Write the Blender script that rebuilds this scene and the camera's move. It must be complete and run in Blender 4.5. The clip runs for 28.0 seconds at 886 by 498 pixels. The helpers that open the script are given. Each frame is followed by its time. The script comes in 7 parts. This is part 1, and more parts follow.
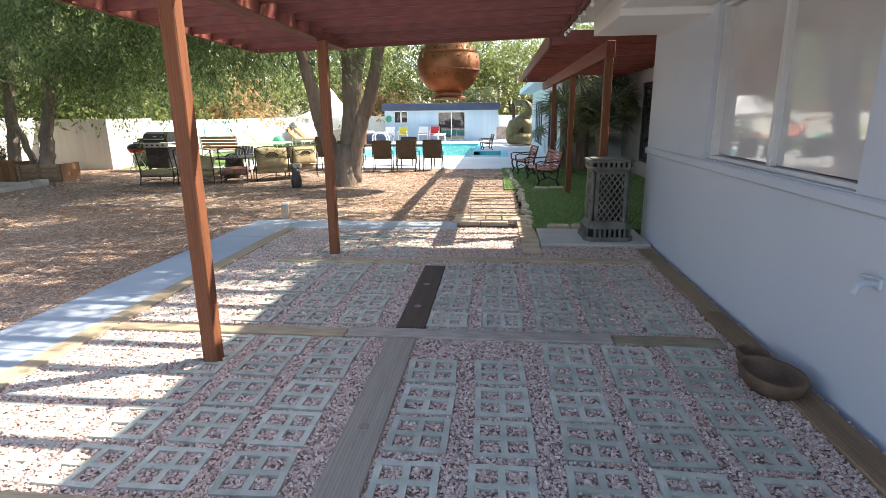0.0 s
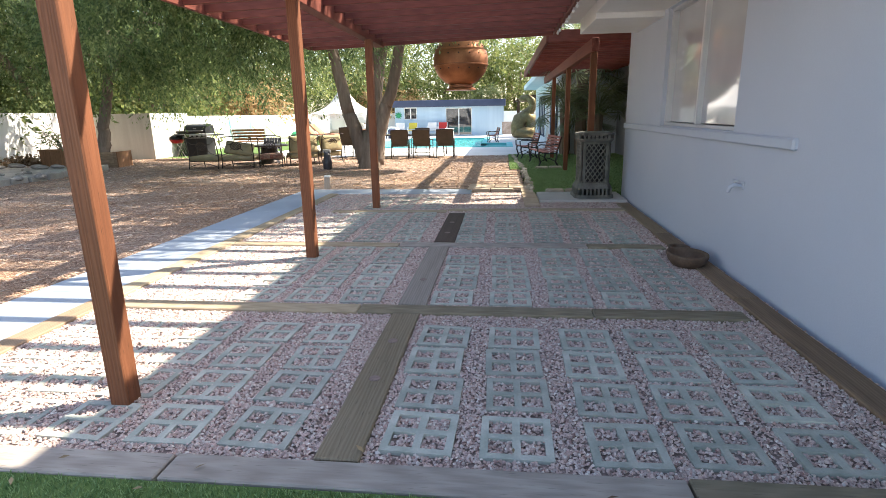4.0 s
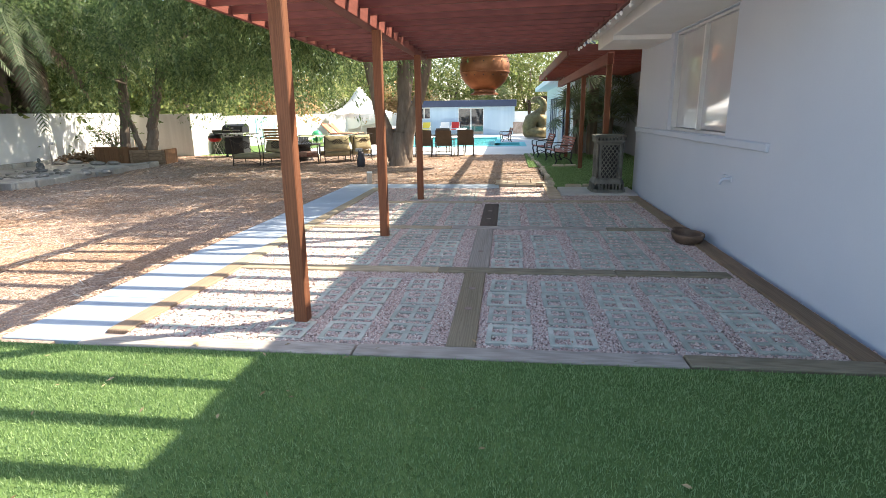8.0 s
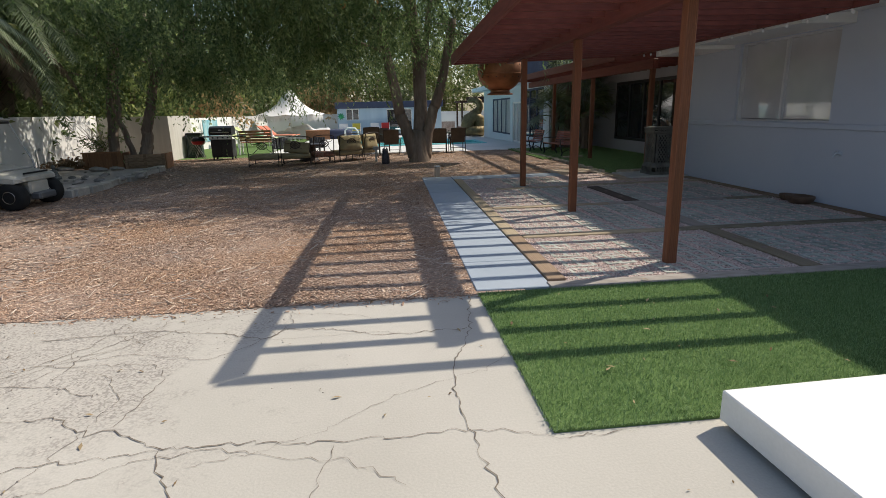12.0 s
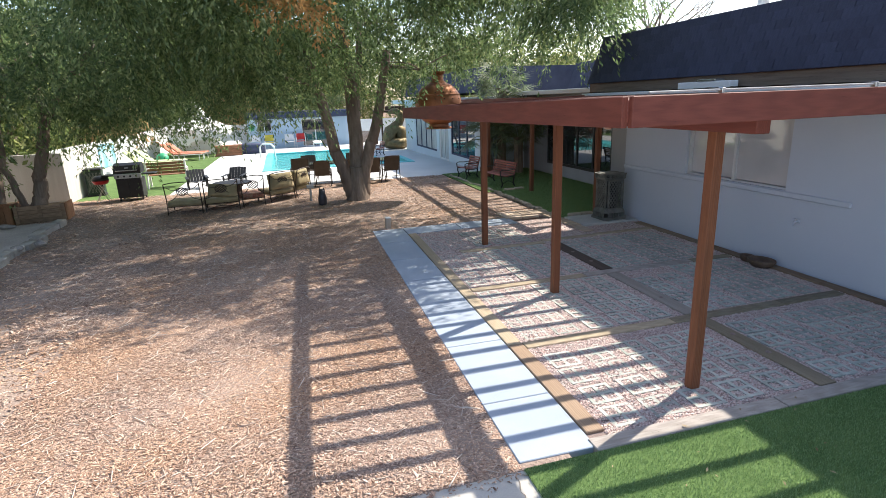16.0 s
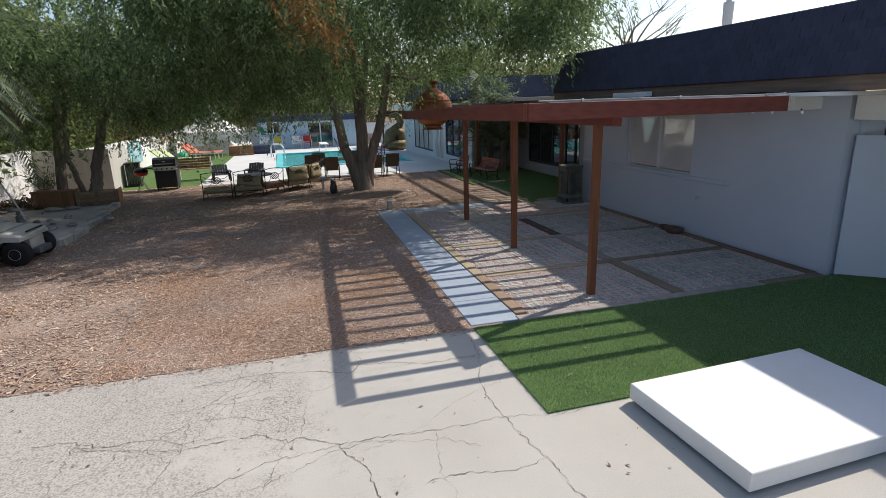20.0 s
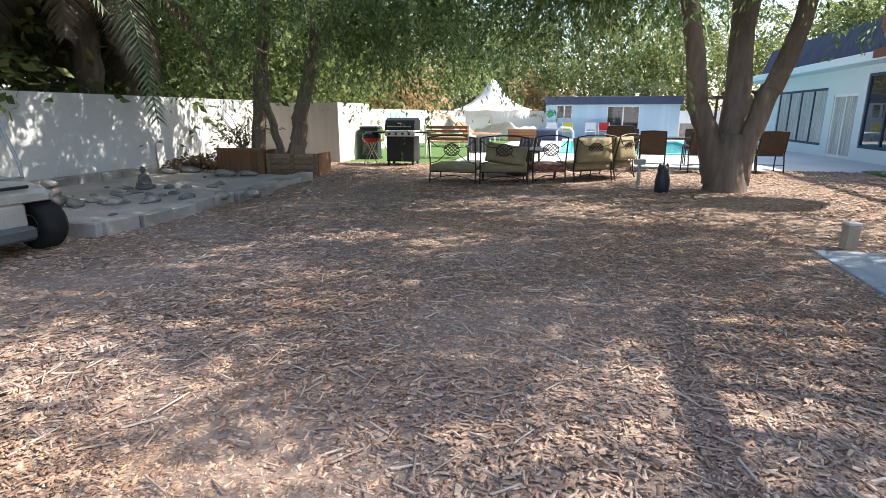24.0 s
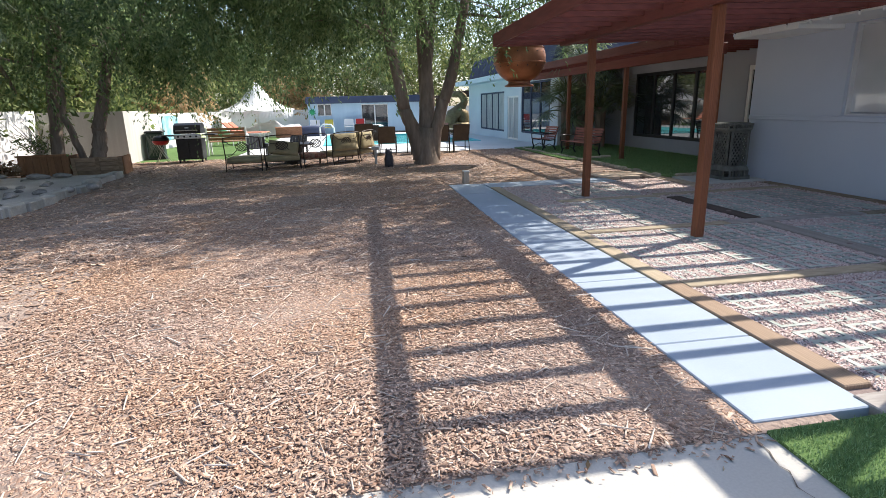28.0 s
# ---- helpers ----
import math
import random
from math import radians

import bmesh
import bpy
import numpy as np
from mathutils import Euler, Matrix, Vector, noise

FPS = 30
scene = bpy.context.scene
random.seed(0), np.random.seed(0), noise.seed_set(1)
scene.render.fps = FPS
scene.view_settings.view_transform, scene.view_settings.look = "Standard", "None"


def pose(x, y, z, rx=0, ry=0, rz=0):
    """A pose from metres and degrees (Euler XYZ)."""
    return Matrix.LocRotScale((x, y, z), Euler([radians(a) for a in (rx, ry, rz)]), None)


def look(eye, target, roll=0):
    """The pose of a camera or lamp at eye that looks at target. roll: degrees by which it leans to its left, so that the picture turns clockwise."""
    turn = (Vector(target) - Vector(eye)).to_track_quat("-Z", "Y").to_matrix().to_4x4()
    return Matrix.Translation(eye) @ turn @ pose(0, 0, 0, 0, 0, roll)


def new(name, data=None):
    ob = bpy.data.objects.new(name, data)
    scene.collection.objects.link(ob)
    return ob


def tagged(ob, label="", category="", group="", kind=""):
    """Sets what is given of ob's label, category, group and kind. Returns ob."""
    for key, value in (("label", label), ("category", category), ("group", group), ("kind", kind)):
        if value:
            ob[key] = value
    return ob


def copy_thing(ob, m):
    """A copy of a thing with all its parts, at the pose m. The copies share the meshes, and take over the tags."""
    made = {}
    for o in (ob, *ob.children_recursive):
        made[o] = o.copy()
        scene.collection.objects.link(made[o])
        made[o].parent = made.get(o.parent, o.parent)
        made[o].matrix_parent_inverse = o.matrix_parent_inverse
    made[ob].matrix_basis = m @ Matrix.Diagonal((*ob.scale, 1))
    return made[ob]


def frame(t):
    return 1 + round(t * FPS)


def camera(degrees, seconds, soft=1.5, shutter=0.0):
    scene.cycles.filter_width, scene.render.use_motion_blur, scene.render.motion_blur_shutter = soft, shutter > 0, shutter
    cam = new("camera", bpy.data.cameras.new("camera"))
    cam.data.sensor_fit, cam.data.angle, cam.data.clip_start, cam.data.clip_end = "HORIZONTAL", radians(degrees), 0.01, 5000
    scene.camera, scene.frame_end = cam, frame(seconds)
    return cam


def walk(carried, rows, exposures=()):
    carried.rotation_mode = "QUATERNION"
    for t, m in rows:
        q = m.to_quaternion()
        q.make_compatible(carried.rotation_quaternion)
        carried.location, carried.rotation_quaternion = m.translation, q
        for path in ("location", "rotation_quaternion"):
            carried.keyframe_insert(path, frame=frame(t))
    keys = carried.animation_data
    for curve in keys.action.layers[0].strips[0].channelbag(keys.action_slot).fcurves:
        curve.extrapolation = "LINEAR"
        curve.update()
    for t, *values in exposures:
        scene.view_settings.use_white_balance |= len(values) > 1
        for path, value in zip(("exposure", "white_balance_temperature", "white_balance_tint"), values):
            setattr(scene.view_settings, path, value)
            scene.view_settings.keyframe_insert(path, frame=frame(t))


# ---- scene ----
cam = camera(79.0, 28.0, 0.6)
PATH = [
    (0, (-0.047, -0.231, 1.473), (-0.242, 1.698, 0.982), -0.6),
    (0.5, (-0.018, -0.746, 1.51), (-0.211, 1.183, 1.018), -0.6),
    (1, (-0.032, -1.113, 1.561), (-0.228, 0.816, 1.07), -0.6),
    (1.5, (-0.078, -1.589, 1.589), (-0.275, 0.339, 1.097), -0.7),
    (2, (-0.14, -1.857, 1.612), (-0.341, 0.071, 1.119), -0.8),
    (2.5, (-0.162, -1.901, 1.542), (-0.37, 0.027, 1.05), -0.9),
    (3, (-0.138, -1.894, 1.419), (-0.35, 0.033, 0.928), -1.0),
    (3.5, (-0.102, -1.889, 1.286), (-0.317, 0.038, 0.795), -1.1),
    (5.5, (-0.033, -1.797, 1.236), (-0.253, 0.128, 0.739), -0.7),
    (6, (-0.163, -1.774, 1.277), (-0.388, 0.15, 0.778), -0.8),
    (6.5, (-0.256, -1.788, 1.275), (-0.486, 0.136, 0.78), -0.8),
    (7, (-0.353, -2.03, 1.271), (-0.577, -0.105, 0.777), -0.7),
    (7.5, (-0.355, -2.51, 1.297), (-0.583, -0.585, 0.805), -0.9),
    (8, (-0.416, -3.095, 1.357), (-0.649, -1.171, 0.861), -0.8),
    (8.5, (-0.892, -3.636, 1.391), (-1.122, -1.712, 0.895), -0.9),
    (9, (-1.306, -4.128, 1.416), (-1.546, -2.205, 0.921), -1.2),
    (9.5, (-1.894, -4.639, 1.414), (-2.122, -2.714, 0.92), -0.9),
    (10, (-2.545, -4.949, 1.414), (-2.718, -3.019, 0.919), -0.7),
    (10.5, (-3.121, -5.051, 1.375), (-3.115, -3.113, 0.88), -0.9),
    (11, (-3.579, -4.867, 1.338), (-3.502, -2.932, 0.841), -1.0),
    (11.5, (-3.944, -4.548, 1.345), (-3.831, -2.614, 0.849), -1.1),
    (12, (-4.25, -4.177, 1.362), (-4.041, -2.251, 0.863), -1.4),
    (12.5, (-4.555, -3.80, 1.41), (-4.205, -1.9, 0.899), -1.7),
    (13, (-4.775, -3.545, 1.515), (-4.36, -1.655, 0.998), -1.5),
    (13.5, (-4.95, -3.31, 1.895), (-4.50, -1.435, 1.368), -1.8),
    (15.5, (-4.901, -3.272, 2.557), (-4.39, -1.415, 2.019), -2.1),
    (16, (-4.903, -3.245, 2.472), (-4.382, -1.39, 1.935), -2.1),
    (16.5, (-4.924, -3.229, 2.527), (-4.396, -1.377, 1.989), -2.1),
    (17, (-5.033, -3.633, 2.513), (-4.496, -1.782, 1.98), -1.9),
    (17.5, (-5.181, -4.395, 2.459), (-4.641, -2.541, 1.939), -1.9),
    (18, (-5.406, -5.262, 2.451), (-4.861, -3.408, 1.936), -1.7),
    (18.5, (-5.546, -5.827, 2.457), (-5.0, -3.974, 1.939), -1.7),
    (19, (-5.565, -5.972, 2.452), (-5.018, -4.119, 1.937), -1.7),
    (19.5, (-5.541, -5.989, 2.442), (-4.995, -4.135, 1.926), -1.7),
    (20, (-5.421, -5.701, 2.463), (-4.894, -3.843, 1.944), -1.7),
    (20.5, (-5.196, -4.775, 2.501), (-4.817, -2.882, 1.978), -1.7),
    (21, (-4.747, -3.442, 2.537), (-4.687, -1.511, 2.018), -3.0),
    (21.5, (-5.250, -2.145, 2.582), (-5.406, -0.219, 2.066), 0.1),
    (22, (-5.341, -0.477, 2.563), (-5.631, 1.434, 2.048), 0.3),
    (22.5, (-5.507, 1.034, 2.233), (-5.869, 2.935, 1.725), 0.6),
    (24.5, (-5.411, 2.036, 1.035), (-5.869, 3.921, 0.551), -0.2),
    (25, (-5.353, 2.003, 1.075), (-5.807, 3.89, 0.592), -0.1),
    (25.5, (-5.254, 1.863, 1.084), (-5.703, 3.75, 0.599), -0.3),
    (26, (-5.143, 1.539, 1.075), (-5.473, 3.451, 0.591), -0.5),
    (26.5, (-5.043, 0.947, 1.102), (-5.172, 2.882, 0.613), -0.6),
    (27, (-5.0, 0.036, 1.193), (-4.847, 1.965, 0.685), -1.1),
    (27.5, (-5.119, -0.976, 1.234), (-4.831, 0.936, 0.725), -1.1),
    (28, (-5.223, -2.04, 1.348), (-4.876, -0.139, 0.832), -1.4),
]
EXPOSURES = [(0, 1.74, 7050, 10), (8, 1.76, 7100, 8), (9, 1.47, 7000, 6), (10, 0.94, 6750, 8), (11, 0.5, 6700, 8), (12, 0.1, 6800, 8), (13, 0.32, 7000, 6), (14.5, 0.75, 6700, 10), (15.5, 1.08, 6550, 10), (17, 1.08, 6550, 10), (18.5, 0.5, 6500, 10), (19.5, 0.06, 6450, 10), (21, 0.18, 6500, 10), (22, 0.42, 6500, 10), (24.5, 1.32, 6500, 10), (25.5, 1.32, 6500, 10), (27, 1.18, 6400, 10), (28, 0.9, 6300, 10)]
walk(cam, [(t, look(eye, target, roll)) for t, eye, target, roll in PATH], EXPOSURES)

# ---- world and sun ----
SUN = Vector((2.1, 0.95, 2.38)).normalized()      # the way to the sun
world = bpy.data.worlds.new("world")
scene.world = world
world.use_nodes = True
_n = world.node_tree.nodes
_sky = _n.new("ShaderNodeTexSky")
_sky.sky_type, _sky.sun_disc = "NISHITA", False
_sky.sun_elevation = math.asin(SUN.z)
_sky.sun_rotation = math.atan2(SUN.x, SUN.y)
_sky.air_density, _sky.dust_density, _sky.ozone_density = 1.0, 1.6, 1.0
_n["Background"].inputs[1].default_value = 0.15
world.node_tree.links.new(_sky.outputs[0], _n["Background"].inputs[0])
sun = new("sun", bpy.data.lights.new("sun", "SUN"))
sun.data.energy, sun.data.angle, sun.data.color = 4.2, radians(0.55), (1.0, 0.93, 0.83)
sun.matrix_world = look(SUN * 60, (0, 0, 0))


# ---- materials ----
def nodes_of(name):
    m = bpy.data.materials.new(name)
    m.use_nodes = True
    t = m.node_tree
    return m, t, t.nodes["Principled BSDF"]


def add(t, kind, **values):
    n = t.nodes.new(kind)
    for k, v in values.items():
        if k in n.inputs:
            n.inputs[k].default_value = v
    return n


def mixed(t, fac, a, b, blend="MIX"):
    n = t.nodes.new("ShaderNodeMix")
    n.data_type, n.blend_type = "RGBA", blend
    for sock, v in ((n.inputs[0], fac), (n.inputs[6], a), (n.inputs[7], b)):
        if isinstance(v, bpy.types.NodeSocket):
            t.links.new(v, sock)
        elif isinstance(v, (int, float)):
            sock.default_value = v
        else:
            sock.default_value = (*v, 1)
    return n.outputs[2]


def ramp(t, value, lo, hi):
    n = t.nodes.new("ShaderNodeMapRange")
    n.inputs[1].default_value, n.inputs[2].default_value = lo, hi
    t.links.new(value, n.inputs[0])
    return n.outputs[0]


def where(t, scale=(1, 1, 1)):
    c = t.nodes.new("ShaderNodeTexCoord")
    m = t.nodes.new("ShaderNodeMapping")
    m.inputs["Scale"].default_value = scale
    t.links.new(c.outputs["Object"], m.inputs[0])
    return m.outputs[0]


def noisy(t, vec, scale, detail=4.0, rough=0.55):
    n = add(t, "ShaderNodeTexNoise", Scale=scale, Detail=detail, Roughness=rough)
    t.links.new(vec, n.inputs["Vector"])
    return n.outputs["Fac"]


def bumped(t, bsdf, height, strength, distance):
    b = add(t, "ShaderNodeBump", Strength=strength, Distance=distance)
    t.links.new(height, b.inputs["Height"])
    t.links.new(b.outputs[0], bsdf.inputs["Normal"])


def surface(name, a, b, big=1.2, fine=40.0, rough=0.7, metal=0.0, bump=0.25, depth=0.004, stretch=(1, 1, 1), grain=0.25, spread=0.0, spec=0.4, jitter=0.0):
    """A worn surface: two colours in large patches, fine grain in colour and relief; jitter: how far pieces differ."""
    m, t, p = nodes_of(name)
    v = where(t, stretch)
    patch = ramp(t, noisy(t, v, big, 5.0), 0.35 - spread, 0.65 + spread)
    col = mixed(t, patch, a, b)
    g = noisy(t, v, fine, 3.0)
    dark = tuple(c * 0.45 for c in a)
    col = mixed(t, ramp(t, g, 0.75, 0.25), col, mixed(t, grain, col, dark))
    if jitter:
        info = t.nodes.new("ShaderNodeObjectInfo")
        hs = t.nodes.new("ShaderNodeHueSaturation")
        t.links.new(ramp_to(t, info.outputs["Random"], 1 - jitter, 1 + jitter), hs.inputs["Value"])
        t.links.new(col, hs.inputs["Color"])
        col = hs.outputs[0]
    t.links.new(col, p.inputs["Base Color"])
    r = ramp_to(t, g, max(0.02, rough - 0.1), min(1, rough + 0.1))
    t.links.new(r, p.inputs["Roughness"])
    p.inputs["Metallic"].default_value = metal
    p.inputs["Specular IOR Level"].default_value = spec
    if bump:
        bumped(t, p, g, bump, depth)
    return m


def ramp_to(t, value, lo, hi):
    n = t.nodes.new("ShaderNodeMapRange")
    n.inputs[3].default_value, n.inputs[4].default_value = lo, hi
    t.links.new(value, n.inputs[0])
    return n.outputs[0]


def island(name, colours, rough=0.8, spec=0.3, trans=0.0, fine=60.0, jit=0.25):
    """Many small pieces in one mesh, each with its own colour out of a few."""
    m, t, p = nodes_of(name)
    geo = t.nodes.new("ShaderNodeNewGeometry")
    r = t.nodes.new("ShaderNodeValToRGB")
    r.color_ramp.interpolation = "LINEAR"
    els = r.color_ramp.elements
    while len(els) < len(colours):
        els.new(0.5)
    for i, c in enumerate(colours):
        els[i].position, els[i].color = i / max(1, len(colours) - 1), (*c, 1)
    t.links.new(geo.outputs["Random Per Island"], r.inputs[0])
    col = r.outputs[0]
    if fine:
        g = noisy(t, where(t), fine, 3.0)
        col = mixed(t, ramp(t, g, 0.3, 0.7), mixed(t, 1.0, col, (1 - jit,) * 3, "MULTIPLY"), col)
    t.links.new(col, p.inputs["Base Color"])
    p.inputs["Roughness"].default_value, p.inputs["Specular IOR Level"].default_value = rough, spec
    if trans:
        tr = t.nodes.new("ShaderNodeBsdfTranslucent")
        mix = t.nodes.new("ShaderNodeMixShader")
        mix.inputs[0].default_value = trans
        hs = add(t, "ShaderNodeHueSaturation", Saturation=1.05, Value=1.45)
        t.links.new(col, hs.inputs["Color"])
        t.links.new(hs.outputs[0], tr.inputs[0])
        t.links.new(p.outputs[0], mix.inputs[1])
        t.links.new(tr.outputs[0], mix.inputs[2])
        t.links.new(mix.outputs[0], t.nodes["Material Output"].inputs[0])
    return m


def patchy(m, warm, cool, scale):
    """Tints a material of many pieces in broad patches, as weathering does."""
    t = m.node_tree
    p = t.nodes["Principled BSDF"]
    old = p.inputs["Base Color"].links[0].from_socket
    k = ramp(t, noisy(t, where(t), scale, 3.0), 0.38, 0.62)
    t.links.new(mixed(t, 1.0, old, mixed(t, k, warm, cool), "MULTIPLY"), p.inputs["Base Color"])


def wooden(name, a, b, rough=0.75, along="y", grain=14.0, jitter=0.2, bump=0.5, knots=True):
    """Sawn timber with grain along one axis, darker rings and a few knots."""
    m, t, p = nodes_of(name)
    s = {"x": (0.8, 12, 12), "y": (12, 0.8, 12), "z": (12, 12, 0.8)}[along]
    info = t.nodes.new("ShaderNodeObjectInfo")
    c = t.nodes.new("ShaderNodeTexCoord")
    off = t.nodes.new("ShaderNodeVectorMath")
    off.operation = "ADD"
    t.links.new(c.outputs["Object"], off.inputs[0])
    cmb = t.nodes.new("ShaderNodeCombineXYZ")
    for k in range(3):
        t.links.new(ramp_to(t, info.outputs["Random"], 0, 37 + 11 * k), cmb.inputs[k])
    t.links.new(cmb.outputs[0], off.inputs[1])
    mp = t.nodes.new("ShaderNodeMapping")
    mp.inputs["Scale"].default_value = s
    t.links.new(off.outputs[0], mp.inputs[0])
    v = mp.outputs[0]
    rings = noisy(t, v, grain / 8, 6.0, 0.7)
    wave = add(t, "ShaderNodeTexWave", Scale=grain / 9, Distortion=9.0, Detail=3.0)
    t.links.new(v, wave.inputs["Vector"])
    col = mixed(t, ramp(t, rings, 0.3, 0.7), a, b)
    col = mixed(t, 0.24, col, mixed(t, wave.outputs["Fac"], tuple(x * 0.5 for x in a), b))
    fine = noisy(t, v, grain, 3.0)
    col = mixed(t, ramp(t, fine, 0.62, 0.8), col, tuple(x * 0.35 for x in a))
    hs = t.nodes.new("ShaderNodeHueSaturation")
    t.links.new(ramp_to(t, info.outputs["Random"], 1 - jitter, 1 + jitter), hs.inputs["Value"])
    t.links.new(col, hs.inputs["Color"])
    t.links.new(hs.outputs[0], p.inputs["Base Color"])
    p.inputs["Roughness"].default_value, p.inputs["Specular IOR Level"].default_value = rough, 0.3
    bumped(t, p, mixed(t, 0.5, wave.outputs["Fac"], fine), bump, 0.003)
    return m


def glassy(name, tint=(0.02, 0.025, 0.03), rough=0.03):
    """Dark window glass that mirrors what stands before it."""
    m, t, p = nodes_of(name)
    g = noisy(t, where(t), 1.5, 2.0)
    t.links.new(mixed(t, g, tint, tuple(c * 1.8 for c in tint)), p.inputs["Base Color"])
    p.inputs["Roughness"].default_value, p.inputs["Specular IOR Level"].default_value = rough, 0.9
    p.inputs["IOR"].default_value = 1.6
    return m


STUCCO = surface("stucco_pale_blue", (0.48, 0.535, 0.63), (0.52, 0.57, 0.655), 0.7, 150, 0.85, bump=0.5, depth=0.002, grain=0.08, spec=0.2)
# house stucco with the shade of the rear recess put into its colour
STUCCO_SHADE = surface("stucco_shade", (0.34, 0.35, 0.39), (0.40, 0.41, 0.45), 0.7, 150, 0.85, bump=0.5, depth=0.002, grain=0.1, spec=0.2)
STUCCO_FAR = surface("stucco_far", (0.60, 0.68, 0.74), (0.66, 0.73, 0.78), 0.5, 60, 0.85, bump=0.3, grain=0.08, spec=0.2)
WHITE_WALL = surface("white_block_wall", (0.74, 0.73, 0.72), (0.80, 0.80, 0.79), 0.9, 70, 0.85, bump=0.35, grain=0.12, spec=0.2)
WHITE = surface("white_paint", (0.76, 0.76, 0.74), (0.82, 0.82, 0.81), 1.5, 60, 0.6, bump=0.1, grain=0.1)
RED = wooden("red_stain_x", (0.15, 0.040, 0.028), (0.205, 0.06, 0.041), 0.6, "x", jitter=0.12, bump=0.3)
RED_Y = wooden("red_stain_y", (0.15, 0.040, 0.028), (0.205, 0.06, 0.041), 0.6, "y", jitter=0.12, bump=0.3)
POST = wooden("red_stain_post", (0.14, 0.052, 0.026), (0.23, 0.088, 0.042), 0.65, "z", jitter=0.1, bump=0.9)
SHINGLE = surface("navy_shingle", (0.045, 0.05, 0.082), (0.07, 0.076, 0.115), 2.0, 45, 0.85, bump=0.6, depth=0.01, grain=0.3)
SHINGLE_TAB = surface("navy_shingle_tab", (0.046, 0.051, 0.084), (0.07, 0.076, 0.115), 1.6, 38, 0.9, bump=1.0, depth=0.012, grain=0.45, jitter=0.13)
NAVY = surface("navy_paint", (0.045, 0.06, 0.11), (0.06, 0.075, 0.13), 1.5, 60, 0.7, bump=0.2, grain=0.15)
CONCRETE = surface("driveway_concrete", (0.45, 0.425, 0.38), (0.58, 0.55, 0.50), 0.55, 90, 0.9, bump=0.4, depth=0.003, grain=0.2, spread=0.1, spec=0.15)


def eroded(m):
    """Worn patches with bare aggregate, towards the west end of the slab."""
    t = m.node_tree
    p = t.nodes["Principled BSDF"]
    old = p.inputs["Base Color"].links[0].from_socket
    v = where(t)
    xyz = t.nodes.new("ShaderNodeSeparateXYZ")
    t.links.new(v, xyz.inputs[0])
    side = ramp(t, xyz.outputs["X"], -4.2, -8.0)
    add_ = t.nodes.new("ShaderNodeMath")
    add_.operation = "ADD"
    t.links.new(side, add_.inputs[0])
    t.links.new(ramp_to(t, noisy(t, v, 1.7, 6.0, 0.7), -0.9, 0.9), add_.inputs[1])
    worn = ramp(t, add_.outputs[0], 0.25, 0.55)
    vor = add(t, "ShaderNodeTexVoronoi", Scale=70.0)
    t.links.new(v, vor.inputs["Vector"])
    stone = mixed(t, ramp(t, noisy(t, v, 38.0, 3.0), 0.35, 0.65), (0.36, 0.33, 0.30), (0.54, 0.50, 0.45))
    stone = mixed(t, ramp(t, vor.outputs["Distance"], 0.45, 0.75), stone, (0.17, 0.15, 0.14))
    f = t.nodes.new("ShaderNodeMath")
    f.operation = "MULTIPLY"
    t.links.new(worn, f.inputs[0])
    f.inputs[1].default_value = 0.55
    t.links.new(mixed(t, f.outputs[0], old, stone), p.inputs["Base Color"])


eroded(CONCRETE)
DECK = surface("pool_deck_concrete", (0.60, 0.60, 0.58), (0.68, 0.68, 0.66), 0.5, 60, 0.85, bump=0.2, grain=0.1, spec=0.2)
WALK = surface("blue_grey_painted_concrete", (0.33, 0.385, 0.455), (0.40, 0.455, 0.525), 0.8, 90, 0.75, bump=0.25, depth=0.002, grain=0.12, spec=0.25)
SLAB = surface("grey_slab", (0.42, 0.41, 0.40), (0.52, 0.51, 0.49), 1.5, 80, 0.9, bump=0.3, grain=0.2)
DIRT = surface("dirt", (0.20, 0.14, 0.09), (0.30, 0.22, 0.15), 0.4, 30, 0.95, bump=0.6, depth=0.01, grain=0.4, spec=0.1)
MULCH_BASE = surface("mulch_base", (0.32, 0.24, 0.195), (0.46, 0.36, 0.30), 0.8, 28, 0.95, bump=0.9, depth=0.02, grain=0.6, spec=0.1)
GRAVEL_BASE = surface("gravel_base", (0.25, 0.19, 0.17), (0.35, 0.275, 0.25), 2.0, 60, 0.95, bump=0.5, depth=0.01, grain=0.5, spec=0.1)
TURF_BASE = surface("turf_base", (0.10, 0.17, 0.055), (0.14, 0.22, 0.075), 3.0, 90, 0.95, bump=0.6, depth=0.01, grain=0.4, spec=0.1)
GRASS = island("turf_blades", [(0.12, 0.205, 0.08), (0.205, 0.31, 0.13), (0.325, 0.43, 0.22)], 0.75, 0.3, 0.25, 0)
STONES = island("gravel_stones", [(0.34, 0.215, 0.195), (0.78, 0.60, 0.54), (0.55, 0.37, 0.33), (0.90, 0.83, 0.76), (0.40, 0.30, 0.28), (0.84, 0.68, 0.61), (0.62, 0.46, 0.415), (0.76, 0.66, 0.60)], 0.85, 0.25, 0, 220, 0.3)
CHIPS = island("mulch_chips", [(0.215, 0.143, 0.112), (0.55, 0.438, 0.37), (0.35, 0.245, 0.193), (0.79, 0.695, 0.61), (0.29, 0.205, 0.163), (0.655, 0.542, 0.465), (0.46, 0.337, 0.268)], 0.9, 0.2, 0, 90, 0.35)
patchy(CHIPS, (1.13, 0.94, 0.77), (1.05, 0.96, 0.90), 0.55)
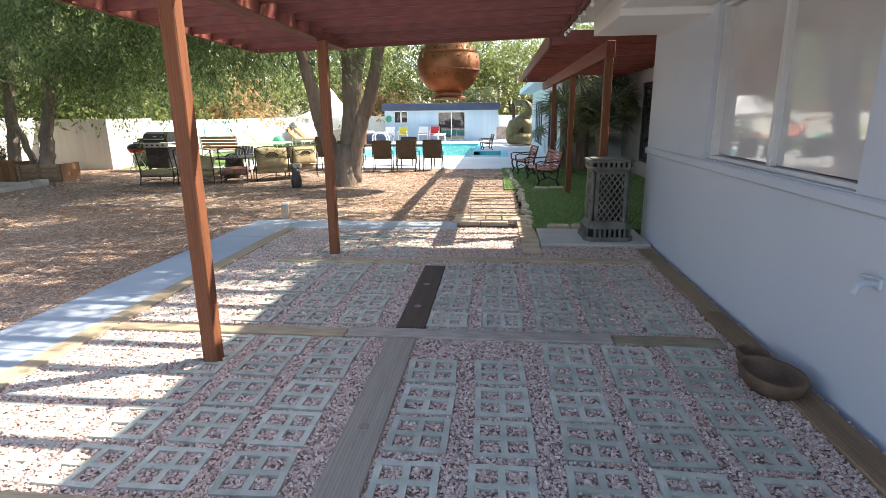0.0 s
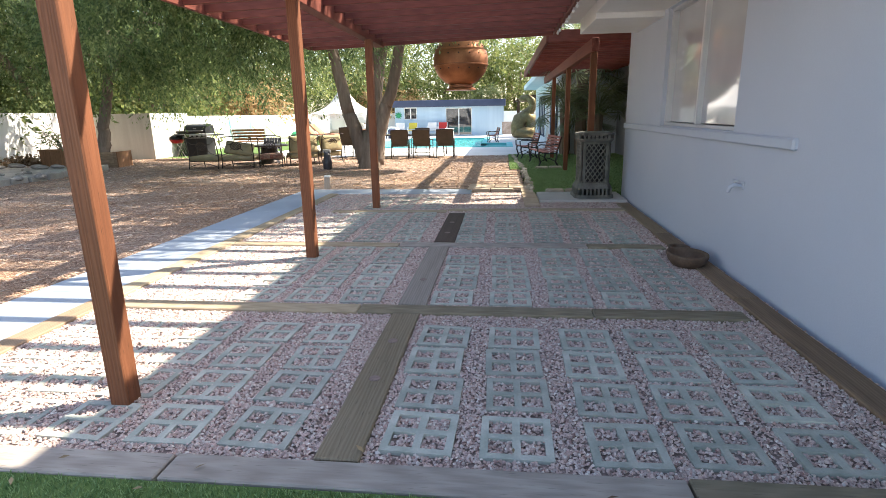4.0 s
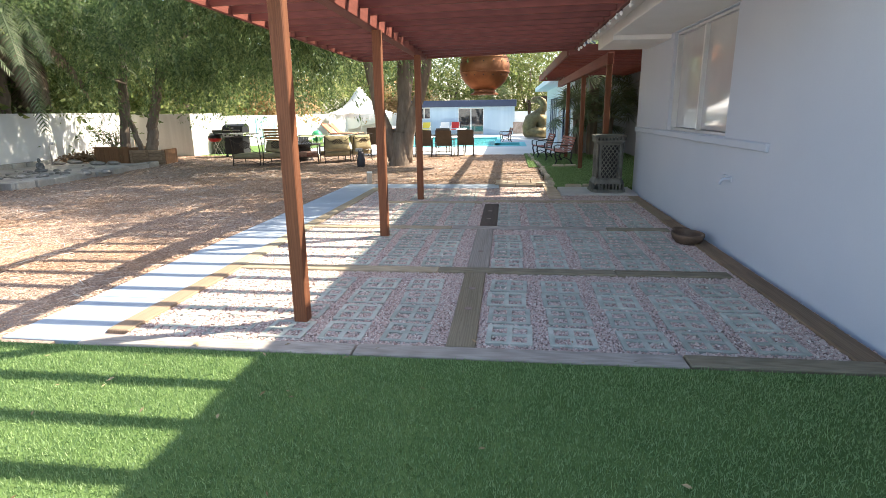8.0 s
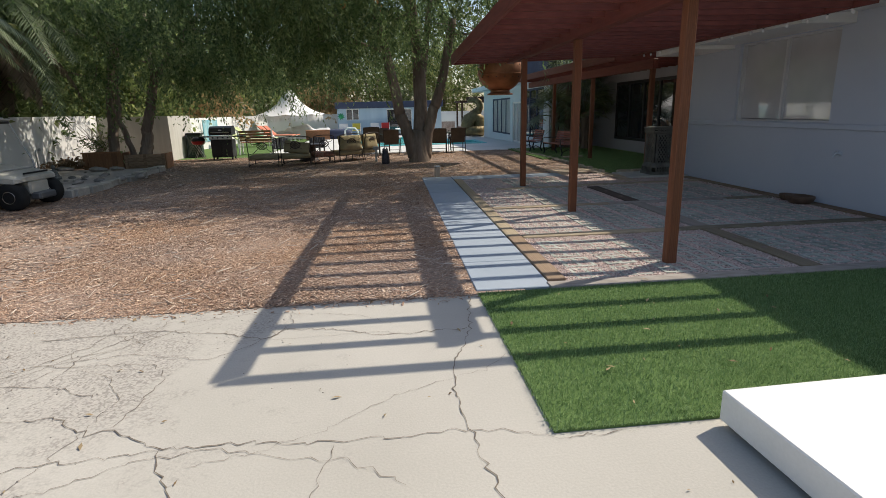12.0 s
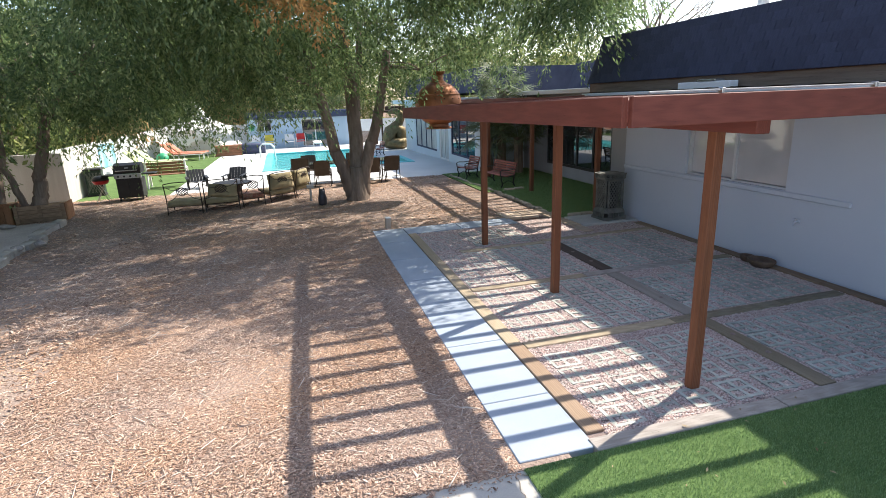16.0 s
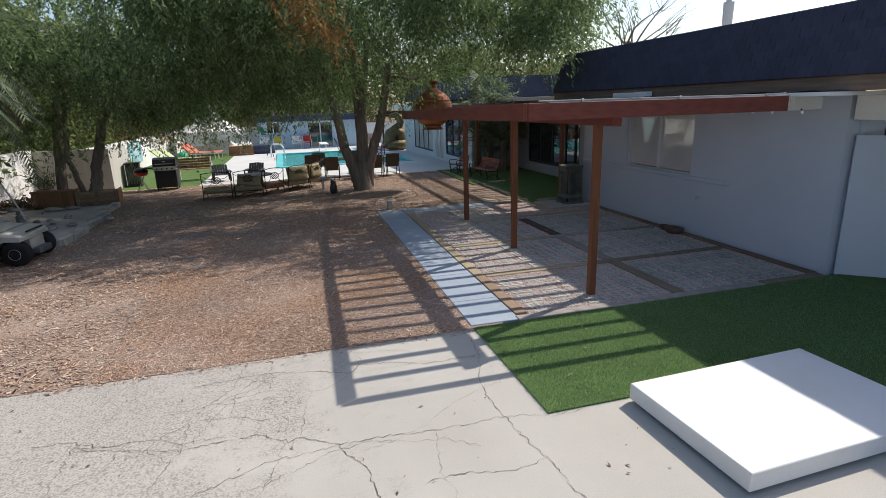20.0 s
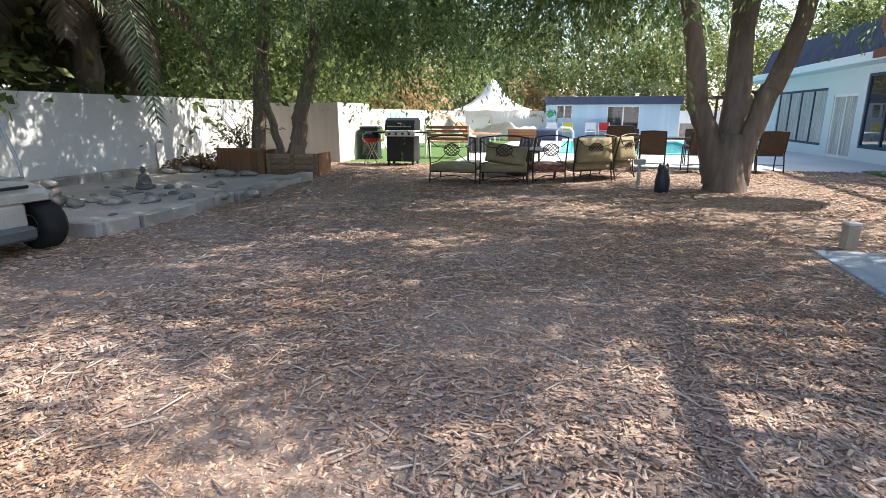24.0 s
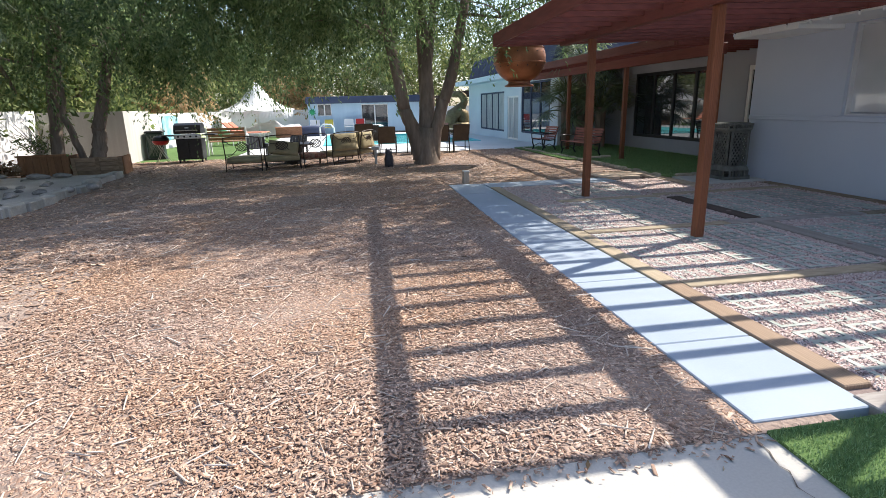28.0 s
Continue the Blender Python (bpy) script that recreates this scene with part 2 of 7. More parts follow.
PAVER = surface("green_grey_paver", (0.34, 0.375, 0.33), (0.52, 0.53, 0.48), 7.0, 120, 0.9, bump=0.5, depth=0.002, grain=0.25, jitter=0.14, spec=0.2)
BRICK = surface("tan_brick", (0.46, 0.36, 0.27), (0.60, 0.48, 0.37), 4.0, 90, 0.9, bump=0.5, grain=0.25, jitter=0.25, spec=0.15)
BARK = surface("bark", (0.18, 0.14, 0.115), (0.34, 0.275, 0.225), 2.5, 14, 0.95, bump=1.0, depth=0.03, stretch=(1, 1, 0.22), grain=0.6, spec=0.1)
LEAF = island("leaf_green", [(0.06, 0.10, 0.045), (0.11, 0.165, 0.07), (0.16, 0.22, 0.095), (0.24, 0.295, 0.14)], 0.55, 0.4, 0.54, 0)
LEAF_FAR = island("leaf_far", [(0.09, 0.12, 0.045), (0.15, 0.195, 0.068), (0.22, 0.25, 0.095), (0.29, 0.29, 0.135)], 0.7, 0.3, 0.5, 0)
LEAF_DARK = island("leaf_dark", [(0.06, 0.085, 0.035), (0.11, 0.15, 0.055), (0.19, 0.22, 0.09)], 0.65, 0.3, 0.3, 0)
LEAF_DRY = island("leaf_dry", [(0.36, 0.20, 0.08), (0.48, 0.29, 0.12), (0.30, 0.19, 0.08)], 0.8, 0.2, 0.3, 0)
LEAF_TAN = island("leaf_tan", [(0.30, 0.20, 0.10), (0.45, 0.32, 0.18), (0.38, 0.30, 0.16)], 0.8, 0.2, 0.4, 0)
PALM = island("palm_leaf", [(0.07, 0.10, 0.052), (0.125, 0.165, 0.085), (0.20, 0.24, 0.14)], 0.5, 0.4, 0.25, 0)
BLACK = surface("black_metal", (0.012, 0.012, 0.013), (0.02, 0.02, 0.021), 6, 120, 0.45, bump=0.15, grain=0.2)
IRON = surface("dark_bronze_iron", (0.035, 0.025, 0.02), (0.06, 0.042, 0.032), 6, 120, 0.5, metal=0.3, bump=0.2, grain=0.2)
STEEL = surface("brushed_steel", (0.5, 0.5, 0.5), (0.6, 0.6, 0.6), 6, 200, 0.3, metal=1.0, bump=0.05, stretch=(0.1, 1, 1), grain=0.1)
GLASS = glassy("window_glass")
GLASS_DUST = glassy("screened_glass", (0.36, 0.37, 0.39), 0.045)


# ---- mesh helpers ----
def part(name, bm, material, parent=None, label="", smooth=False):
    me = bpy.data.meshes.new(name)
    bmesh.ops.recalc_face_normals(bm, faces=bm.faces)
    bm.to_mesh(me)
    bm.free()
    me.materials.append(material)
    if smooth:
        me.polygons.foreach_set("use_smooth", [True] * len(me.polygons))
    ob = new(name, me)
    ob.parent = parent
    return tagged(ob, label)


def thing(name, label, category, m=None, group="", kind=""):
    ob = new(name)
    ob.empty_display_size = 0.1
    if m is not None:
        ob.matrix_world = m
    return tagged(ob, label, category, group, kind)


def setting(name, bm, material, label, category, smooth=False):
    return tagged(part(name, bm, material, None, "", smooth), label, category, "", "structure")


def box(bm, x0, x1, y0, y1, z0, z1, bevel=0.0, m=None):
    vs = [bm.verts.new((x, y, z)) for x in (x0, x1) for y in (y0, y1) for z in (z0, z1)]
    fs = [bm.faces.new([vs[i] for i in f]) for f in ((0, 1, 3, 2), (4, 6, 7, 5), (0, 4, 5, 1), (2, 3, 7, 6), (0, 2, 6, 4), (1, 5, 7, 3))]
    out = vs
    if bevel:
        es = {e for f in fs for e in f.edges}
        r = bmesh.ops.bevel(bm, geom=list(es), offset=bevel, segments=1, affect="EDGES")
        out = list({v for f in r["faces"] for v in f.verts})
    if m is not None:
        bmesh.ops.transform(bm, matrix=m, verts=out)
    return out


def boxed(x0, x1, y0, y1, z0, z1, bevel=0.004, m=None):
    bm = bmesh.new()
    box(bm, x0, x1, y0, y1, z0, z1, bevel, m)
    return bm


def tube(bm, pts, r, n=8, caps=True):
    """A round bar through points; r: one radius, or one for each point."""
    pts = [Vector(p) for p in pts]
    rs = r if isinstance(r, (list, tuple)) else [r] * len(pts)
    rings, side = [], None
    for i, p in enumerate(pts):
        d = (pts[min(i + 1, len(pts) - 1)] - pts[max(i - 1, 0)]).normalized()
        if side is None:
            side = d.orthogonal().normalized()
        side = (side - d * side.dot(d)).normalized()
        up = d.cross(side)
        rings.append([bm.verts.new(p + rs[i] * (math.cos(a) * side + math.sin(a) * up)) for a in (2 * math.pi * k / n for k in range(n))])
    for a, b in zip(rings, rings[1:]):
        for k in range(n):
            bm.faces.new((a[k], a[(k + 1) % n], b[(k + 1) % n], b[k]))
    if caps:
        bm.faces.new(rings[0][::-1])
        bm.faces.new(rings[-1])


def tubed(pts, r, n=8):
    bm = bmesh.new()
    tube(bm, pts, r, n)
    return bm


def lathe(bm, profile, n=24, centre=(0, 0, 0)):
    """A turned shape from (radius, height) pairs."""
    cx, cy, cz = centre
    rings = [[bm.verts.new((cx + r * math.cos(2 * math.pi * k / n), cy + r * math.sin(2 * math.pi * k / n), cz + z)) for k in range(n)] for r, z in profile]
    for a, b in zip(rings, rings[1:]):
        for k in range(n):
            bm.faces.new((a[k], a[(k + 1) % n], b[(k + 1) % n], b[k]))
    for ring, r in ((rings[0], profile[0][0]), (rings[-1], profile[-1][0])):
        if r > 1e-4:
            bm.faces.new(ring)


def lathed(profile, n=24, centre=(0, 0, 0)):
    bm = bmesh.new()
    lathe(bm, profile, n, centre)
    return bm


def sheet(bm, x0, x1, y0, y1, z, step=None):
    """A level or sloping sheet; z: a height or a function of x and y."""
    zf = z if callable(z) else (lambda x, y: z)
    nx = max(1, round((x1 - x0) / step)) if step else 1
    ny = max(1, round((y1 - y0) / step)) if step else 1
    g = [[bm.verts.new((x0 + (x1 - x0) * i / nx, y0 + (y1 - y0) * j / ny, 0)) for j in range(ny + 1)] for i in range(nx + 1)]
    for row in g:
        for v in row:
            v.co.z = zf(v.co.x, v.co.y)
    for i in range(nx):
        for j in range(ny):
            bm.faces.new((g[i][j], g[i + 1][j], g[i + 1][j + 1], g[i][j + 1]))


def soup(name, verts, faces, material, parent=None, label=""):
    """One mesh from arrays of corners and of faces with the same number of corners."""
    me = bpy.data.meshes.new(name)
    k = faces.shape[1]
    me.vertices.add(len(verts))
    me.vertices.foreach_set("co", np.ascontiguousarray(verts, dtype=np.float32).ravel())
    me.loops.add(faces.size)
    me.loops.foreach_set("vertex_index", np.ascontiguousarray(faces, dtype=np.int32).ravel())
    me.polygons.add(len(faces))
    me.polygons.foreach_set("loop_start", np.arange(0, faces.size, k, dtype=np.int32))
    me.update(calc_edges=True)
    me.materials.append(material)
    ob = new(name, me)
    ob.parent = parent
    return tagged(ob, label)


RNG = np.random.default_rng(7)


def fall(y):
    """The height of the ground: level by the patio, falling gently towards the pool."""
    return -0.011 * min(max(0.0, y - 14.0), 22.0)


def turned(n, flat=1.0):
    """n random turn matrices; flat < 1 keeps them nearly level."""
    a = RNG.uniform(0, 2 * math.pi, n)
    tx, ty = RNG.normal(0, flat, n), RNG.normal(0, flat, n)
    ca, sa, z, o = np.cos(a), np.sin(a), np.zeros(n), np.ones(n)
    rz = np.stack([np.stack([ca, -sa, z], -1), np.stack([sa, ca, z], -1), np.stack([z, z, o], -1)], 1)
    cx, sx, cy, sy = np.cos(tx), np.sin(tx), np.cos(ty), np.sin(ty)
    rx = np.stack([np.stack([o, z, z], -1), np.stack([z, cx, -sx], -1), np.stack([z, sx, cx], -1)], 1)
    ry = np.stack([np.stack([cy, z, sy], -1), np.stack([z, o, z], -1), np.stack([-sy, z, cy], -1)], 1)
    return rx @ ry @ rz


def scatter(name, shape, faces, places, sizes, turns, material, parent=None, label="", wobble=0.0):
    """Copies of one small shape joined into one mesh."""
    k = len(shape)
    v = shape[None] * sizes[:, None, :]
    if wobble:
        v = v * (1 + RNG.uniform(-wobble, wobble, v.shape))
    v = np.einsum("nij,nkj->nki", turns, v) + places[:, None, :]
    f = (faces[None] + (np.arange(len(places)) * k)[:, None, None]).reshape(-1, faces.shape[1])
    return soup(name, v.reshape(-1, 3), f, material, parent, label)


OCTA = np.array([(1, 0, 0), (0.3, 0.95, 0), (-0.8, 0.6, 0.1), (-0.8, -0.6, 0), (0.3, -0.95, 0.1), (0.1, 0, 0.8), (0, 0, -0.8)], float)
OCTA_F = np.array([(k, (k + 1) % 5, 5) for k in range(5)] + [((k + 1) % 5, k, 6) for k in range(5)])
CHIP = np.array([(-1, -1, 0), (1, -0.7, 0), (1.05, 0.8, 0), (-0.9, 1, 0), (-0.95, -0.8, 1), (0.9, -0.6, 1), (1, 0.7, 1), (-0.9, 0.9, 1)], float)
CHIP_F = np.array([(4, 5, 6, 7), (0, 1, 5, 4), (2, 3, 7, 6)])


# ---- ground ----
bm = bmesh.new()
for y0, y1 in ((-150, 14), (14, 36), (36, 300)):
    sheet(bm, -200, 200, y0, y1, lambda x, y: fall(y) - 0.34)
setting("ground", bm, DIRT, "bare brown desert soil round the yard", "ground")

bm = bmesh.new()
box(bm, -3.57, -30, -0.36, -30, -0.3, 0.0)
box(bm, -3.57, 12, -2.19, -30, -0.3, 0.0)
driveway = setting("driveway", bm, CONCRETE, "cracked pale concrete driveway slab", "driveway")

bm = bmesh.new()
box(bm, -13.6, -3.2, -0.36, 14.25, -0.3, 0.004)
box(bm, -3.2, -0.5, 7.02, 14.25, -0.3, 0.004)
box(bm, -0.5, 0.3, 7.0, 14.25, -0.3, 0.004)
mulch = setting("mulch_bed", bm, MULCH_BASE, "brown bark mulch over the yard", "mulch")

bm = bmesh.new()
box(bm, -2.98, 1.66, -0.3, 6.6, -0.3, 0.0)
gravel = setting("gravel_floor", bm, GRAVEL_BASE, "pink and grey gravel patio floor with open pavers", "gravel")

bm = bmesh.new()
for x0, x1, y0, y1 in ((-3.57, 2.6, -2.19, -0.36), (-0.94, 2.6, -4.4, -2.19)):
    box(bm, x0, x1, y0, y1, -0.3, 0.015)
turf = setting("turf_patch", bm, TURF_BASE, "green artificial turf strip before the patio", "turf")
bm = bmesh.new()
box(bm, 0.42, 3.3, 6.55, 10.2, -0.3, 0.03)
box(bm, 0.1, 3.3, 10.2, 14.3, -0.3, 0.03)
turf_back = setting("turf_shaded", bm, TURF_BASE, "green artificial turf under the rear pergola", "turf")
bm = bmesh.new()
for x0, x1, y0, y1 in ((-8.4, -5.9, 14.25, 36), (-1.0, 1.6, 14.25, 19.6), (0.1, 1.6, 19.6, 22), (-1.0, 1.6, 22, 36), (-5.9, -1.0, 14.25, 19.6), (-5.9, -1.0, 28.6, 36), (1.6, 4.5, 25.5, 36)):
    sheet(bm, x0, x1, y0, y1, lambda x, y: fall(y))
deck = setting("pool_deck", bm, DECK, "pale smooth concrete deck round the pool", "deck")
bm = bmesh.new()
sheet(bm, -16, -8.4, 14.25, 36, lambda x, y: fall(y) + 0.01, 1.5)
lawn = setting("lawn", bm, TURF_BASE, "green artificial lawn beside the pool deck", "lawn")

# pool basin and water
POOL_TILE = surface("pool_plaster", (0.10, 0.50, 0.54), (0.16, 0.60, 0.62), 0.8, 30, 0.6, bump=0.1, grain=0.1)
m_water, t_, p_ = nodes_of("pool_water")
p_.inputs["Base Color"].default_value = (0.10, 0.58, 0.62, 1)
p_.inputs["Roughness"].default_value, p_.inputs["IOR"].default_value = 0.05, 1.33
p_.inputs["Specular IOR Level"].default_value = 0.3
p_.inputs["Transmission Weight"].default_value = 0.45
bumped(t_, p_, noisy(t_, where(t_), 3.0, 4.0), 0.9, 0.12)
bm = bmesh.new()
zr = fall(24)
for x0, x1, y0, y1 in ((-5.9, -5.6, 19.6, 28.6), (-5.9, -1.0, 19.35, 19.6), (-5.9, -1.0, 28.6, 28.85), (-1.0, -0.75, 22, 28.6), (-1, 0.1, 19.35, 19.6), (0.1, 0.35, 19.35, 22.2), (-1, 0.1, 22, 22.2)):
    box(bm, x0, x1, y0, y1, -1.8, fall((y0 + y1) / 2) + 0.035)
sheet(bm, -5.9, 0.1, 19.5, 28.7, -1.6)
setting("pool_basin", bm, POOL_TILE, "turquoise plastered pool basin with pale coping", "pool")
bm = bmesh.new()
sheet(bm, -5.6, 0.1, 19.6, 28.6, -0.20)
water = setting("pool_water", bm, m_water, "clear turquoise pool water with small ripples", "water")
water.visible_shadow = False

# painted walkway in slabs
walkway = thing("walkway", "narrow walkway of blue-grey painted concrete slabs", "walkway", kind="structure")
for y0, y1 in ((-0.30, 0.48), (0.48, 1.6), (1.6, 2.7), (2.7, 3.8), (3.8, 4.9), (4.9, 6.0), (6.0, 7.05)):
    o = part("slab", boxed(-0.3, 0.3, y0 + 0.004, y1 - 0.004, -0.2, 0.016, 0.006), WALK, walkway)
    o.matrix_local = pose(-3.272, 0, 0, 0, 0, -1.1)
for x0, x1 in ((-2.835, -1.75), (-1.75, -0.56)):
    part("slab", boxed(x0 + 0.004, x1 - 0.004, 6.52, 7.05, -0.2, 0.016, 0.006), WALK, walkway)
slab = part("heater_slab", boxed(0.46, 1.66, 5.72, 6.52, -0.2, 0.045, 0.008), SLAB)
tagged(slab, "grey concrete slab in the gravel by the wall", "slab", "", "structure")

# ---- bedroom wing along the patio ----
wing = thing("house_wing", "pale blue stucco house wing with a flat eave", "house", kind="structure")
WY0, WY1, WX = -0.25, 6.3, 1.69


def wall_with_holes(bm, x0, x1, y0, y1, z0, z1, holes):
    """A wall along y with rectangular openings (y0, y1, z0, z1), sorted by y."""
    y = y0
    for a, b, c, d in holes:
        box(bm, x0, x1, y, a, z0, z1)
        if c > z0:
            box(bm, x0, x1, a, b, z0, c)
        box(bm, x0, x1, a, b, d, z1)
        y = b
    box(bm, x0, x1, y, y1, z0, z1)


bm = bmesh.new()
wall_with_holes(bm, WX, WX + 0.22, WY0, WY1, -0.1, 2.5, [(2.55, 4.55, 1.08, 2.29)])
part("wall", bm, STUCCO, wing)
bm = bmesh.new()
box(bm, WX + 0.22, 8, WY1 - 0.2, WY1, -0.1, 2.5)
part("end_wall", bm, STUCCO, wing)
part("ledge", boxed(WX - 0.032, WX + 0.01, 1.6, WY1 - 0.01, 0.995, 1.072, 0.012), STUCCO, wing)
FRAME_PALE = surface("pale_window_frame", (0.52, 0.54, 0.57), (0.60, 0.62, 0.64), 3, 60, 0.6, bump=0.1, grain=0.1)
window = thing("window_1", "sliding window with a pale insect screen in a stucco wall", "window", kind="structure")
part("pane", boxed(WX + 0.085, WX + 0.095, 2.60, 3.53, 1.12, 2.26, 0), GLASS_DUST, window)
part("pane", boxed(WX + 0.105, WX + 0.115, 3.55, 4.52, 1.12, 2.26, 0), GLASS_DUST, window)
for y0, y1, z0, z1 in ((2.555, 2.59, 1.08, 2.29), (4.515, 4.545, 1.08, 2.29), (3.515, 3.565, 1.11, 2.26), (2.59, 4.515, 1.08, 1.11), (2.59, 4.515, 2.26, 2.29)):
    part("window_frame", boxed(WX + 0.04, WX + 0.13, y0, y1, z0, z1, 0.004), FRAME_PALE, window)
# flat eave with its white soffit, the mansard above
bm = bmesh.new()
box(bm, 0.66, 9, -0.75, 6.32, 2.43, 2.478, 0.006)
part("eave", bm, WHITE, wing, "white painted flat eave")
ROOFING = surface("brown_roll_roofing", (0.10, 0.075, 0.06), (0.20, 0.155, 0.125), 3.0, 50, 0.95, bump=0.7, depth=0.01, grain=0.5)
bm = bmesh.new()
sheet(bm, 0.70, 1.0, -0.7, 6.28, lambda x, y: 2.492 + 0.018 * noise.noise((x * 9, y * 5, 2.0)), 0.06)
part("eave_roofing", bm, ROOFING, wing, "brown torn roll roofing on the eave")
for x0, y0, y1, z0 in ((1.2, 0.15, 1.2, 2.25), (0.95, 2.35, 4.7, 2.30), (0.95, 4.704, 5.95, 2.24)):
    part("soffit_box", boxed(x0, WX + 0.01, y0, y1, z0, 2.428, 0.006), WHITE, wing)
porch_box = part("porch_box", boxed(WX + 0.01, 2.7, -0.74, -0.305, 2.12, 2.428, 0.006), WHITE, wing)
part("lip", boxed(WX - 0.05, 2.7, -0.76, -0.742, 2.105, 2.135, 0.003), WHITE, wing)
mansard = thing("mansard_roof", "dark navy shingled mansard band above the eave", "roof", kind="structure")
for name, x0, x1, y0, y1 in (("shingles", 0.95, 1.28, -9, 6.62), ("shingles", 4.8, 5.1, 6.3, 14.4), ("shingles", 1.7, 2.0, 15.4, 27)):
    bm = bmesh.new()
    vs = [bm.verts.new(c) for c in ((x0, y0, 2.66), (x1, y0, 3.52), (x1, y1, 3.52), (x0, y1, 2.66), (9, y0, 3.52), (9, y1, 3.52), (9, y0, 2.66), (9, y1, 2.66))]
    for f in ((0, 1, 2, 3), (1, 4, 5, 2), (0, 3, 7, 6), (0, 6, 4, 1), (3, 2, 5, 7), (4, 6, 7, 5)):
        bm.faces.new([vs[i] for i in f])
    part(name, bm, SHINGLE, mansard)
# overlapping shingle tabs on the near band
tab = None
for row in range(7):
    for k in range(40):
        y = -2.2 + 0.215 * k + (0.107 if row % 2 else 0)
        if y > 6.35:
            continue
        if tab is None:
            tab = o = part("shingle", boxed(-0.002, 0.007, 0.002, 0.212, -0.006, 0.15, 0.003), SHINGLE_TAB, mansard)
        else:
            o = tab.copy()
            scene.collection.objects.link(o)
        f = (row * 0.125 + 0.01) / 0.921
        o.location = (0.95 + 0.33 * f - 0.010, y + random.uniform(-0.004, 0.004), 2.66 + 0.86 * f)
        o.rotation_euler = (0, radians(18.0 + random.uniform(-0.5, 1.0)), 0)
TRIM_BROWN = wooden("weathered_fascia", (0.17, 0.12, 0.09), (0.27, 0.20, 0.15), 0.85, "y")
part("fascia_board", boxed(1.0, 1.05, -9, 6.6, 2.482, 2.66, 0.004), TRIM_BROWN, mansard)

# ---- recessed wall behind the rear pergola, then the living wing by the pool ----
recess = thing("house_recess", "shaded grey stucco house wall with wide dark windows", "house", kind="structure")
bm = bmesh.new()
RH = [(7.35, 8.3, 0.03, 2.0), (9.1, 12.75, 0.36, 2.08)]
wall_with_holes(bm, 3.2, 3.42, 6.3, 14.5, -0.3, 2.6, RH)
part("wall", bm, STUCCO_SHADE, recess)


def strip_window(name, label, x, y0, y1, z0, z1, count, frame_mat, glass_mat, w=0.05):
    win = thing(name, label, "window", kind="structure")
    for z in (z0, z1 - w):
        part("window_frame", boxed(x + 0.02, x + 0.10, y0, y1, z, z + w, 0.004), frame_mat, win)
    for i in range(count + 1):
        y = y0 + (y1 - y0 - w) * i / count
        part("mullion", boxed(x + 0.022, x + 0.098, y, y + w, z0 + w, z1 - w, 0.003), frame_mat, win)
    for i in range(count):
        a = y0 + (y1 - y0 - w) * i / count + w
        b = y0 + (y1 - y0 - w) * (i + 1) / count
        part("pane", boxed(x + 0.05, x + 0.06, a, b, z0 + w, z1 - w, 0), glass_mat, win)
    return win


strip_window("window_2", "wide dark window in the shaded wall", 3.2, 9.1, 12.75, 0.36, 2.08, 4, BLACK, GLASS, 0.08)
strip_window("door_1", "white framed glass door in the shaded wall", 3.2, 7.35, 8.3, 0.03, 2.0, 1, WHITE, GLASS, 0.09)
living = thing("living_wing", "pale blue stucco living wing beside the pool deck", "house", kind="structure")
LX, LZ = 1.6, fall(20)
bm = bmesh.new()
wall_with_holes(bm, LX, LX + 0.22, 14.5, 26.6, -0.5, 2.3, [(15.2, 18.1, 0.28, 2.1), (18.45, 19.85, -0.05, 1.65), (20.3, 24.2, 0.22, 1.86)])
box(bm, LX + 0.22, 3.4, 14.5, 14.7, -0.5, 2.3)
box(bm, LX + 0.22, 8, 26.4, 26.6, -0.5, 2.3)
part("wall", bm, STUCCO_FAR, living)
CURTAIN = surface("window_curtain", (0.20, 0.22, 0.23), (0.58, 0.61, 0.62), 6.0, 30, 0.35, bump=0.3, stretch=(1, 3, 0.15), grain=0.2, spec=0.8)
strip_window("window_3", "tall window with dark frames and pale curtains", LX, 20.3, 24.2, 0.22, 1.86, 4, NAVY, CURTAIN, 0.07)
strip_window("window_4", "large dark framed window", LX, 15.2, 18.1, 0.28, 2.1, 3, NAVY, GLASS, 0.07)
strip_window("door_2", "white sliding glass door", LX, 18.45, 19.85, -0.05, 1.65, 2, WHITE, CURTAIN, 0.07)
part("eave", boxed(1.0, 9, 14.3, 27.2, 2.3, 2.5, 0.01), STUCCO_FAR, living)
part("eave_rear", boxed(2.55, 9, 6.6, 14.3, 2.5, 2.62, 0.01), WHITE, recess)

# ---- front pergola: beam, fascia, close-set rafters, three posts ----
pergola = thing("pergola", "red-brown stained timber pergola over the gravel patio", "pergola")
PX0, PX1, PY0, PY1 = -3.02, 0.66, -0.52, 6.2
part("beam", boxed(-1.87, -1.75, -0.30, 6.1, 2.17, 2.40, 0.006), RED_Y, pergola)


def slanted(bm):
    """The roof narrows and sinks a little towards its far outer corner."""
    for v in bm.verts:
        f = (v.co.y - PY0) / (PY1 - PY0) * (0.61 - v.co.x) / 3.63
        v.co.x += 0.17 * f
        v.co.z -= 0.10 * f
    return bm


